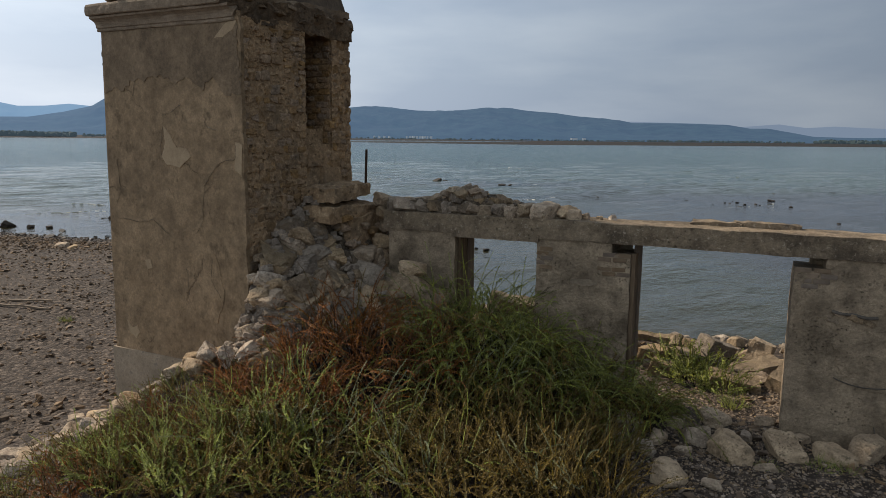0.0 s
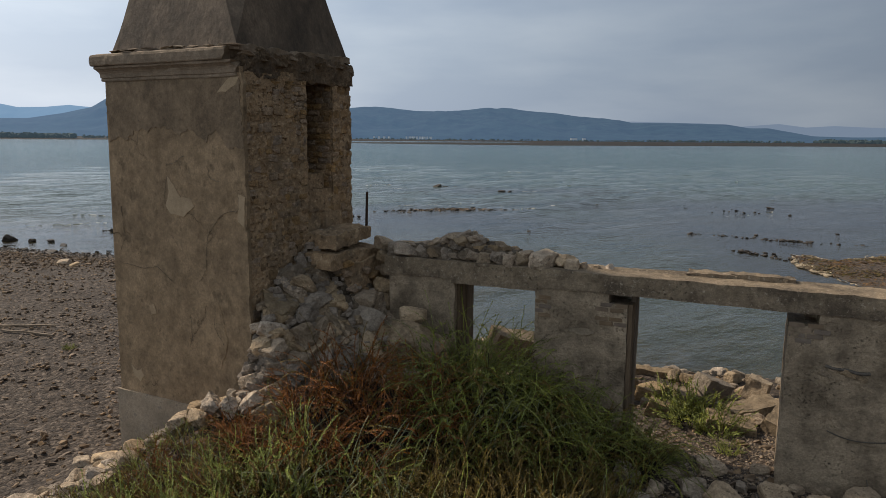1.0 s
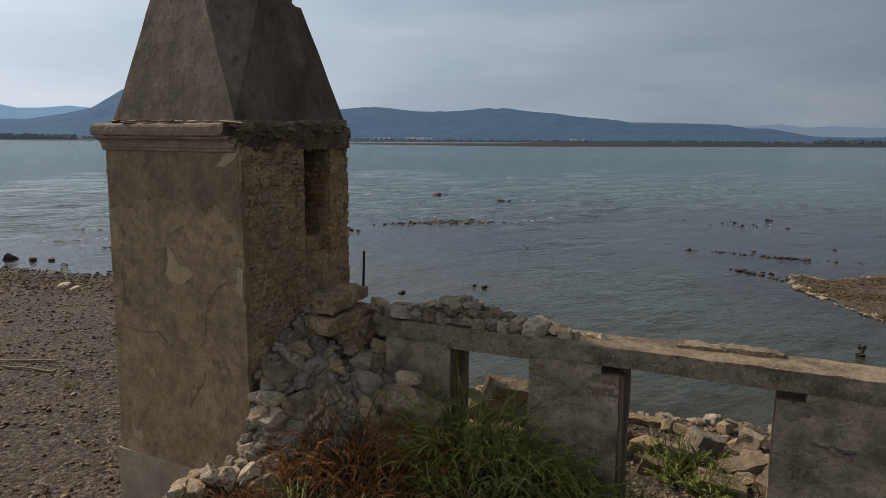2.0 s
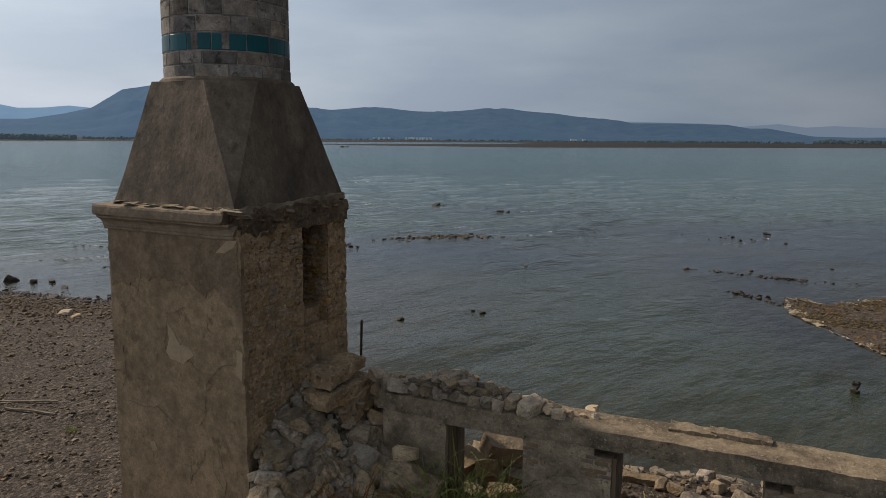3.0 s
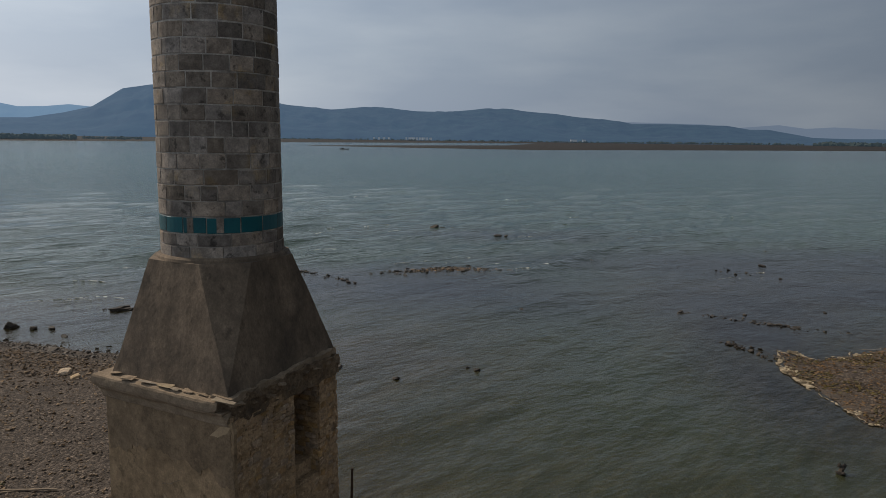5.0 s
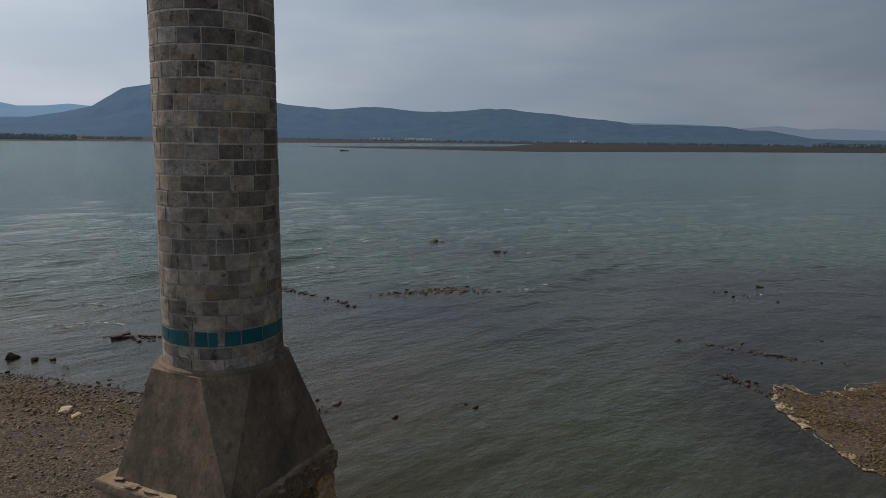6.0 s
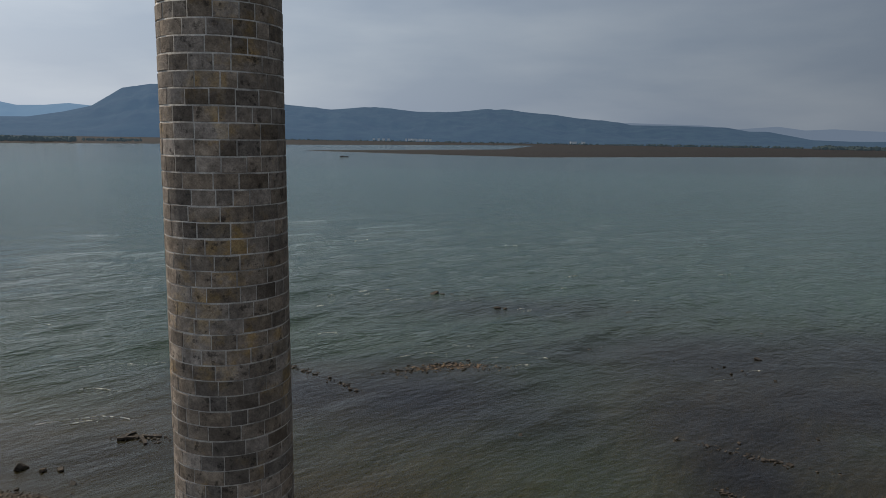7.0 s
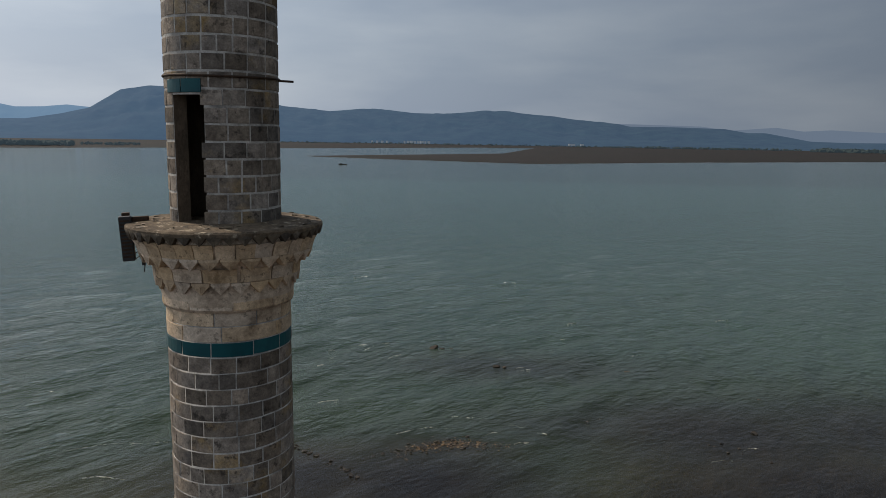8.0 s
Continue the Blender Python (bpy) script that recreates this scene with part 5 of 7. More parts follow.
def upper_core():
    """The hollow upper shaft with a doorway cut through its wall."""
    verts, faces = [], []
    n = 96
    zs = [23.1, DOOR_Z - 0.06, DOOR_Z, UP_TOP]
    for a_i in range(n):
        a = DOOR_A + 6.283185 * a_i / n
        for z in zs:
            for r in (UP_R - 0.0065, UP_R - 0.2):
                verts.append((r * math.cos(a), r * math.sin(a), z))
    gap = round((DOOR_B + 0.05 - DOOR_A) / 6.283185 * n)
    c = len(zs) * 2
    for i in range(n):
        for j in range(len(zs) - 1):
            if i < gap and zs[j] < DOOR_Z - 0.01:
                continue
            a, b = i * c + j * 2, ((i + 1) % n) * c + j * 2
            faces += [(a, b, b + 2, a + 2), (b + 1, a + 1, a + 3, b + 3)]
        if i < gap:
            a, b = i * c + 4, ((i + 1) % n) * c + 4
            faces.append((a, a + 1, b + 1, b))
    for i in (0, gap):
        for j in (0, 1):
            a = i * c + j * 2
            faces.append((a, a + 2, a + 3, a + 1))
    faces.append(tuple(i * c + 6 for i in range(n)))
    bm = bmesh.new()
    me = mesh_from("upper_shaft", verts, faces, MORTAR)
    me.materials.append(PYRAMID)
    for poly in me.polygons:
        if min(math.hypot(*me.vertices[i].co[:2]) for i in poly.vertices) < UP_R - 0.1:
            poly.material_index = 1
    bm.from_mesh(me)
    bmesh.ops.recalc_face_normals(bm, faces=bm.faces)
    bm.to_mesh(me)
    bm.free()
    return me


upper = part("upper_shaft", upper_core(), minaret, "pale lime mortar between the upper blocks")
part("newel", lathe([(0.0, 23.0), (0.2, 23.0), (0.2, UP_TOP - 0.05), (0.0, UP_TOP - 0.05)], 24, "newel", EARTHY), minaret, "stair post inside the dark doorway")


def upper_course(z, height, material, key, door, window=None):
    """Blocks laid from one door jamb round to the other, or all round."""
    start = DOOR_B + srng.uniform(-0.035, 0.05) if door else srng.uniform(0, 6.28)
    span = 6.283185 - (start - DOOR_A) if door else 6.283185
    units, seq = round(span / UNIT), []
    while units > 0:
        w = srng.choice((2, 3, 3))
        w = units if units - w < 2 else w
        seq.append(w)
        units -= w
    a, fit_ = start, span / (sum(seq) * UNIT)
    for w in seq:
        mid = a + w * UNIT * fit_ / 2
        a += w * UNIT * fit_
        ob = new(key, block_mesh(w, height, material, "upper_" + key, 0.0125))
        ob.parent = upper
        r = UP_R * faceted(mid) + srng.uniform(-0.004, 0.005)
        ob.matrix_basis = Matrix.LocRotScale((0, 0, z + srng.uniform(-0.004, 0.004)), Euler((srng.uniform(-0.012, 0.012), 0, mid)), (r, r, srng.uniform(0.96, 1.0)))


z, k = 23.14, 0
while z < 26.6:
    upper_course(z, 0.228, BLOCK, "block", z + 0.12 < DOOR_Z)
    z += 0.228
for k, a in enumerate(np.arange(DOOR_A - 0.16, DOOR_B + 0.14, UNIT * 3)):
    if k not in (2,):
        ob = part("glazed_tile", block_mesh(3, 0.19, TILE, "glazed_tile"), upper)
        ob.matrix_basis = Matrix.LocRotScale((0, 0, 24.90), Euler((0, 0, float(a) + UNIT * 1.5)), (UP_R + 0.012, UP_R + 0.012, 1))


def torus_mesh(name, radius, tube, z, material, wob=0.0):
    verts, faces = [], []
    n, m = 72, 6
    for i in range(n):
        a = 6.283185 * i / n
        for j in range(m):
            b = 6.283185 * j / m
            r = radius + tube * math.cos(b)
            verts.append((r * math.cos(a), r * math.sin(a), z + tube * math.sin(b) + wob * math.sin(2 * a)))
    for i in range(n):
        for j in range(m):
            faces.append((i * m + j, ((i + 1) % n) * m + j, ((i + 1) % n) * m + (j + 1) % m, i * m + (j + 1) % m))
    return mesh_from(name, verts, faces, material, True)


hoop = part("iron_hoop", torus_mesh("iron_hoop", UP_R + 0.012, 0.017, 25.13, IRON, 0.012), minaret, "rusted iron hoop round the upper shaft")
bm = bmesh.new()
add_box(bm, (-0.015, 0, -0.015), (0.015, 0.22, 0.015), 0.004)
part("hoop_end", mesh_bm("hoop_end", bm, IRON), hoop, "", Matrix.Translation((0.62 + 0.09, 0.46 - 0.12, 25.12)) @ Matrix.Rotation(radians(-28), 4, "Z"))

# a column loudspeaker hangs from the rim of the balcony
speaker = thing("loudspeaker", "black column loudspeaker hanging from the balcony rim", "loudspeaker", Matrix.Translation((-4.69, 10.02, 22.62)) @ Matrix.Rotation(radians(200), 4, "Z") @ pose(0, 0, 0, 0, 3, 0))
bm = bmesh.new()
add_box(bm, (-0.08, -0.07, 0), (0.08, 0.07, 0.62), 0.012)
cab = part("speaker_case", mesh_bm("speaker_case", bm, BLACKBOX), speaker)
bm = bmesh.new()
for k in range(11):
    add_box(bm, (-0.065, 0.071, 0.05 + k * 0.05), (0.065, 0.08, 0.075 + k * 0.05))
part("grille", mesh_bm("grille", bm, IRON), cab, "slatted front grille")
bm = bmesh.new()
add_box(bm, (-0.02, -0.3, 0.52), (0.02, -0.07, 0.56), 0.004)
add_box(bm, (-0.05, -0.16, 0.5), (0.05, -0.07, 0.66), 0.01)
add_box(bm, (-0.3, -0.12, 0.52), (-0.07, -0.05, 0.6), 0.02)
part("bracket", mesh_bm("bracket", bm, IRON), speaker, "rusty mounting bracket")


def wire(points, radius, material):
    cu = bpy.data.curves.new("cable", "CURVE")
    cu.dimensions, cu.bevel_depth, cu.bevel_resolution = "3D", radius, 1
    sp = cu.splines.new("NURBS")
    sp.points.add(len(points) - 1)
    for p, q in zip(sp.points, points):
        p.co = (*q, 1)
    sp.use_endpoint_u = True
    cu.materials.append(material)
    return cu


part("cable", wire([(0, -0.05, 0.02), (-0.05, -0.12, -0.05), (-0.15, -0.1, 0.12), (-0.2, -0.1, -0.02), (-0.16, -0.1, -0.2)], 0.008, BLACKBOX), speaker, "loose black cable")
part("cable", wire([(0, -0.06, 0.1), (-0.1, -0.12, 0.02), (-0.18, -0.12, 0.2), (-0.26, -0.14, 0.3)], 0.007, BLACKBOX), speaker, "loose black cable")
bm = bmesh.new()
add_box(bm, (-0.19, -0.12, -0.1), (-0.14, -0.08, 0.06), 0.008)
part("connector", mesh_bm("connector", bm, BLACKBOX), speaker, "dangling cable connector")

# ---- the ruined wall with its openings ----
WALL_T = 0.62
wall_1 = thing("wall_1", "ruined grey plastered masonry wall with two open doorways", "wall", WALL @ Matrix.Translation((0, 0, 0.03)), kind="structure")


def wall_piece(name, boxes, material, label, seed=0.0, amount=0.014):
    bm = bmesh.new()
    for lo, hi in boxes:
        piece = slab_grid(lo, hi, 0.075, amount, 2.4, seed)
        roughen(piece, amount * 0.8, 9.0, seed)
        me = mesh_bm("piece", piece)
        bm.from_mesh(me)
        bpy.data.meshes.remove(me)
    return part(name, mesh_bm(name, bm, material), wall_1, label)


wall_piece("pier", [((-1.05, 0, 0.7), (0.0, WALL_T, 3.40))], GREYWALL, "grey plastered pier beside the rubble", 1)
pier_b = wall_piece("pier", [((1.2, 0, 0.7), (2.2, WALL_T, 3.40)), ((2.2, 0, 0.7), (2.44, WALL_T, 3.26)), ((2.2, 0.5, 3.26), (2.36, WALL_T, 3.40))], GREYWALL, "grey plastered pier between the openings", 2)
pier_c = wall_piece("pier", [((4.62, 0, 0.7), (8.2, WALL_T, 3.40)), ((4.30, 0, 0.7), (4.62, WALL_T, 3.25)), ((4.48, 0.50, 3.25), (4.62, WALL_T, 3.40))], GREYWALL, "long grey plastered stretch of wall", 3)
beam = wall_piece("lintel_beam", [((-1.12, -0.025, 3.40), (8.25, WALL_T + 0.03, 3.655))], CONCRETE, "weathered concrete beam over the openings", 5, 0.015)
wall_piece("beam_crust", [((3.1, 0.36, 3.62), (3.7, WALL_T + 0.03, 3.70)), ((3.62, 0.42, 3.62), (4.35, WALL_T + 0.04, 3.715))], CONCRETE, "raised mortar crust on the beam", 7, 0.035)
wall_piece("lintel_board", [((-0.03, -0.035, 3.345), (1.23, 0.28, 3.405))], CONCRETE, "thin lintel over the narrow opening", 8, 0.006)

# timber jamb linings
for s0, s1, w0, w1, z1, tag in ((0.002, 0.05, 0.1, 0.34, 3.36, 1), (0.004, 0.06, 0.35, 0.6, 3.37, 2), (2.445, 2.50, 0.02, 0.2, 3.28, 3), (2.447, 2.52, 0.21, 0.42, 3.38, 4), (2.445, 2.49, 0.43, 0.6, 3.39, 5)):
    bm = slab_grid((s0, w0, 0.8), (s1, w1, z1), 0.12, 0.005, 4.0, tag)
    part("jamb_board", mesh_bm("jamb_board", bm, PLANK), wall_1, "weathered brown timber jamb lining")

# bricks bared beside the beam pockets
brick_bm = bmesh.new()
add_box(brick_bm, (-0.085, -0.02, -0.026), (0.085, 0.06, 0.026), 0.006)
BRICK_MESH = mesh_bm("brick", brick_bm, BRICK)
wrng = random.Random(14)
for par, places in ((pier_b, [(1.98 + 0.19 * (k % 3) - 0.06 * (k // 3 % 2), 3.25 - 0.062 * (k // 3)) for k in range(15) if (k % 3) != 0 or k < 6]),
                    (pier_c, [(4.40 + 0.19 * (k % 2) + 0.07 * (k // 2 % 2), 3.25 - 0.062 * (k // 2)) for k in range(10)]),
                    (pier_b, [(1.29 + 0.05 * (k % 2), 3.33 - 0.062 * k) for k in range(7)])):
    for s, z in places:
        if wrng.random() < 0.3:
            continue
        ob = new("brick", BRICK_MESH)
        ob.parent = par
        ob.matrix_basis = pose(s + wrng.uniform(-0.01, 0.01), 0.012 + wrng.uniform(-0.006, 0.006), z, wrng.uniform(-2, 2), wrng.uniform(-2, 2), wrng.uniform(-3, 3))

# scar in the long pier
for k, (s, z, w, h) in enumerate(((4.83, 2.78, 0.16, 0.08), (4.98, 2.74, 0.2, 0.1), (4.74, 2.70, 0.14, 0.09), (5.1, 2.70, 0.12, 0.08))):
    ob = part("stone", stone_mesh(k, STONE), pier_c)
    ob.matrix_basis = Matrix.LocRotScale((s, 0.0, z), Euler((0.1, 0.2 * k, 0.1)), (w, 0.07, h))

part("plaster_patch", ragged_patch((5.42, 2.28), (0.60, 0.36), 0.012, 5.0, GREYWALL), wall_1, "surviving patch of smooth grey plaster")
part("plaster_patch", ragged_patch((1.86, 2.86), (0.17, 0.05), 0.012, 9.0, OLDRENDER, 2.0), wall_1, "small pale scrape in the plaster")

for pts, thick in (([(4.72, -0.012, 2.80), (4.83, -0.02, 2.77), (4.95, -0.015, 2.80), (5.06, -0.02, 2.74), (5.18, -0.014, 2.77)], 0.02), ([(4.8, -0.016, 2.02), (5.0, -0.018, 1.93), (5.3, -0.016, 1.95), (5.6, -0.018, 2.03), (5.85, -0.016, 2.25), (6.0, -0.018, 2.6)], 0.007), ([(5.25, -0.016, 1.5), (5.32, -0.018, 1.2), (5.4, -0.016, 0.95)], 0.008)):
    part("crack", wire(pts, thick, DARKSTONE), wall_1, "dark crack in the wall plaster")

# loose stones heaped on the beam
trng = random.Random(17)


def on_wall(s, w):
    p = WALL @ Vector((s, w, 0))
    return p.x, p.y


for k in range(26):
    s = -1.02 + 1.95 * (k // 2) / 12 + trng.uniform(-0.04, 0.04)
    big = trng.uniform(0.22, 0.32)
    x, y = on_wall(s, 0.14 + 0.3 * (k % 2) + trng.uniform(-0.04, 0.04))
    stone_thing(trng, x, y, 3.685 + big * 0.28, big, STONE if k % 3 else TANSTONE, "rough grey stone lying loose on the wall top", "stones on the wall", 0.72, 14)
for k in range(34):
    s = trng.triangular(-0.6, 0.8, 0.12)
    x, y = on_wall(s, trng.uniform(0.12, 0.52))
    top = 0.24 * math.exp(-((s - 0.06) / 0.62) ** 2)
    stone_thing(trng, x, y, 3.80 + trng.uniform(0.2, 1.0) * top, trng.uniform(0.16, 0.27), STONE if k % 4 else TANSTONE, "small broken stone heaped on the wall top", "stones on the wall", 0.6, 22)
bm = slab_grid((-1.0, 0.1, 3.62), (0.85, 0.56, 3.80), 0.035, 0.03, 4.0, 12.0)
for v in bm.verts:
    if v.co.z > 3.7:
        v.co.z += 0.17 * math.exp(-((v.co.x - 0.1) / 0.42) ** 2) * (1 - abs(v.co.y - 0.33) / 0.3) + 0.05 * noise.noise(v.co * 5)
roughen(bm, 0.035, 8.0, 2.0)
tagged(new("mortar_lump", mesh_bm("mortar_lump", bm, RUBBLEBED)), "lump of old mortar crowning the wall", "mortar lump").matrix_basis = WALL @ Matrix.Translation((0, 0, 0.03))
for s, w, size in ((0.95, 0.25, 0.34), (1.25, 0.2, 0.36), (1.52, 0.26, 0.3), (1.66, 0.15, 0.24), (1.42, 0.45, 0.24), (1.1, 0.48, 0.26), (1.78, 0.3, 0.16), (1.95, 0.35, 0.13), (2.1, 0.4, 0.12), (1.9, 0.18, 0.1)):
    x, y = on_wall(s, w)
    stone_thing(trng, x, y, 3.655 + size * 0.36, size, BOULDER, "large pale stone resting on the beam", "stones on the wall", 0.85, 15)

for s, w, z, size in ((-1.2, 0.12, 3.2, 0.3), (-1.22, 0.3, 3.5, 0.34), (-1.16, 0.45, 3.25, 0.36), (-1.2, 0.15, 3.62, 0.26), (-1.18, 0.2, 2.9, 0.36), (-1.14, 0.5, 3.6, 0.3)):
    x, y = on_wall(s, w)
    stone_thing(trng, x, y, z, size, STONE, "rough stone wedged against the wall end", "stones on the wall", 0.9, 20)

# flat slabs built into the stub beside the tower
def slab_thing(lo, hi, mat, label, turn, at):
    bm = slab_grid(lo, hi, 0.04, 0.05, 3.0, lo[0] * 3 + lo[2])
    roughen(bm, 0.03, 9.0)
    ob = tagged(new("stone_slab", mesh_bm("stone_slab", bm, mat)), label, "stone slab", "slabs beside the tower")
    ob.matrix_basis = TOWER @ Matrix.Translation(at) @ pose(0, 0, 0, *turn)
    return ob


slab_thing((-0.32, -0.46, -0.10), (0.26, 0.56, 0.10), EARTHY, "thick tan slab on the broken wall stub", (2, -2, 4), (1.66, 0.26, 3.93))
slab_thing((-0.32, -0.56, -0.12), (0.34, 0.66, 0.10), EARTHY, "thick tan slab under the upper one", (-1, 2, -3), (1.68, 0.24, 3.66))
p = TOWER @ Vector((2.22, 0.72, 3.80))
stone_thing(trng, p.x, p.y, p.z, 0.36, BOULDER, "pale stone block on the wall end", "stones on the wall", 0.8, 15)

# the standing stub of wall between tower and ruined wall
stub = thing("wall_2", "broken end of an earth-mortared rubble wall", "wall", TOWER, kind="structure")
bm = slab_grid((1.30, 0.02, 1.2), (2.10, 1.02, 3.60), 0.07, 0.06, 2.6, 3.0)
roughen(bm, 0.02, 9.0)
core_2 = part("rubble_core", mesh_bm("rubble_core", bm, EARTHY), stub, "earth mortar packed between stones")
srng2 = random.Random(77)
for k in range(70):
    z = srng2.uniform(2.0, 3.6)
    w, h = srng2.uniform(0.12, 0.26), srng2.uniform(0.08, 0.15)
    if k % 3:
        at, sc = (srng2.uniform(1.4, 2.1), 0.0 + srng2.uniform(-0.01, 0.03), z), (w, 0.14, h)
    else:
        at, sc = (2.11 + srng2.uniform(-0.03, 0.01), srng2.uniform(0.05, 1.0), z), (0.14, w, h)
    ob = new("stone", stone_mesh(k, RUBBLE))
    ob.parent = core_2
    ob.matrix_basis = Matrix.LocRotScale(at, Euler((srng2.uniform(-0.2, 0.2), srng2.uniform(-0.2, 0.2), srng2.uniform(-0.2, 0.2))), sc)

# rubble bank: the bed of broken mortar that carries the fallen stones
verts, faces = [], []
nu, nv = 70, 140
for i in range(nu + 1):
    for j in range(nv + 1):
        u, v = 1.25 + 1.75 * i / nu, -2.6 + 3.6 * j / nv
        p = TOWER @ Vector((u, v, 0))
        z = float(rubble_height(p.x, p.y)) - 0.13
        q = Vector((p.x, p.y, z))
        z += 0.16 * noise.noise(q * 2.3) + 0.10 * noise.noise(q * 5.5) + 0.05 * noise.noise(q * 12)
        verts.append((p.x, p.y, max(z, 0.6)))
for i in range(nu):
    for j in range(nv):
        a = i * (nv + 1) + j
        faces.append((a, a + nv + 1, a + nv + 2, a + 1))
tagged(new("rubble_bank", mesh_from("rubble_bank", verts, faces, RUBBLEBED)), "bank of broken mortar and rubble below the tower", "rubble", kind="stuff")
bm = bmesh.new()
bmesh.ops.create_cone(bm, cap_ends=True, segments=10, radius1=0.022, radius2=0.02, depth=0.62)
roughen(bm, 0.003, 9)
tagged(new("iron_rod", mesh_bm("iron_rod", bm, IRON)), "thin rusty iron rod standing in the masonry", "rod").matrix_basis = pose(-1.52, 10.87, 4.24, 2, 2, 0)

# rubble slope between tower and wall
rrng = random.Random(23)
count, small = 0, []
while count < 210:
    u, v = rrng.uniform(1.35, 2.75), rrng.uniform(-2.0, 1.0)
    p = TOWER @ Vector((u, v, 0))
    z = float(rubble_height(p.x, p.y))
    s, w = wall_sv(p.x, p.y)
    if z < 1.9 or (s > -1.0 and w > -0.12) or u < front_edge(v):
        continue
    size = rrng.choice((0.15, 0.17, 0.22, 0.28, 0.34, 0.42, 0.5))
    if v > -0.6 and z > 3.45:
        size *= 0.6
    if v > -0.2 and u < 2.15:
        continue
    count += 1
    if size < 0.19:
        small.append((p.x, p.y, z - 0.06, size, 0.75))
        continue
    stone_thing(rrng, p.x, p.y, z - 0.15 + rrng.uniform(-0.04, 0.05), size, (BOULDER if v < -1.2 and rrng.random() < 0.3 else STONE) if rrng.random() < 0.8 else TANSTONE, "rough grey stone in the fallen rubble", "fallen rubble", 0.62, 34)

# a ridge of smaller stones running down from the tower's corner
for k in range(430):
    t = ((k + rrng.random()) / 430) ** 1.25
    x = -2.3 - 3.6 * t + rrng.gauss(0, 0.16)
    y = 8.5 - 0.1 * t - 0.9 * t * t + rrng.gauss(0, 0.3)
    lift = rrng.uniform(0, 0.22) * (1 - t)
    u, v = tower_uv(x, y)
    if v > -1.5 and u < 1.5:
        continue
    size = rrng.choice((0.1, 0.13, 0.16, 0.2, 0.2, 0.3))
    if size < 0.24:
        small.append((x, y, float(ground_height(x, y)) + size * 0.22 + lift, size, 0.7))
        continue
    stone_thing(rrng, x, y, float(ground_height(x, y)) + size * 0.22 + lift, size, BOULDER if rrng.random() < 0.7 else STONE if rrng.random() < 0.6 else TANSTONE, "small pale stone on the rubble ridge", "ridge stones", 0.7, 30)
for _ in range(420):
    u, v = rrng.uniform(1.3, 2.75), rrng.uniform(-2.1, 0.2)
    p = TOWER @ Vector((u, v, 0))
    z = float(rubble_height(p.x, p.y))
    s, w = wall_sv(p.x, p.y)
    if z > 1.7 and u > front_edge(v) and not (s > -1.0 and w > -0.1):
        small.append((p.x, p.y, z - 0.06 + rrng.uniform(-0.05, 0.05), rrng.uniform(0.06, 0.15), 0.8))
scatter("small_rubble", small, STONE, SMALL_ARRAYS, "small broken stones among the fallen rubble", "rubble")
for x, y, size in ((-5.25, 9.25, 0.42), (-5.0, 9.0, 0.3), (-5.6, 9.3, 0.3)):
    stone_thing(rrng, x, y, float(ground_height(x, y)) + 0.06, size, BOULDER, "pale squared stone at the tower's foot", "ridge stones", 0.45, 8)

# boulders before the wall
for x, y, size in ((2.16, 7.87, 0.36), (2.43, 7.57, 0.36), (2.91, 7.68, 0.40), (3.29, 8.27, 0.42), (2.3, 6.6, 0.42), (2.2, 7.29, 0.3), (3.14, 7.25, 0.5), (3.76, 7.3, 0.56), (4.67, 7.38, 0.6), (4.25, 7.22, 0.4),
                   (2.65, 7.3, 0.2), (2.75, 8.1, 0.24), (3.5, 7.75, 0.2), (3.94, 8.3, 0.22), (2.0, 7.5, 0.22), (3.4, 6.9, 0.2), (2.7, 6.5, 0.2), (1.8, 7.9, 0.3), (5.3, 7.1, 0.4), (2.55, 8.55, 0.26), (3.0, 8.9, 0.22), (4.15, 7.75, 0.18)):
    stone_thing(rrng, x, y, float(ground_height(x, y)) + size * 0.14, size * 0.88, BOULDER, "rounded grey boulder lying before the wall", "boulders before the wall", 0.85, 15)
stone_thing(rrng, -0.62, 9.36, 2.92, 0.34, BOULDER, "pale rock lying on a leaning slab", "boulders before the wall", 0.85, 20)
bm = slab_grid((-0.42, -0.3, -0.4), (0.40, 0.28, 0.34), 0.04, 0.13, 1.7, 2.0)
roughen(bm, 0.06, 5.0)
roughen(bm, 0.02, 16.0)
tagged(new("fallen_block", mesh_bm("fallen_block", bm, STONE)), "big fallen lump of concrete masonry against the wall", "masonry block").matrix_basis = pose(-0.52, 9.2, 2.38, 8, 18, -20)
bm = slab_grid((-0.42, -0.3, -0.3), (0.45, 0.3, 0.26), 0.06, 0.12, 1.7, 6.0)
roughen(bm, 0.06, 5.0)
roughen(bm, 0.02, 16.0)
tagged(new("fallen_block", mesh_bm("fallen_block", bm, STONE)), "fallen lump of concrete half buried in scrub", "masonry block").matrix_basis = pose(-0.75, 8.75, 2.0, -6, 8, 10)

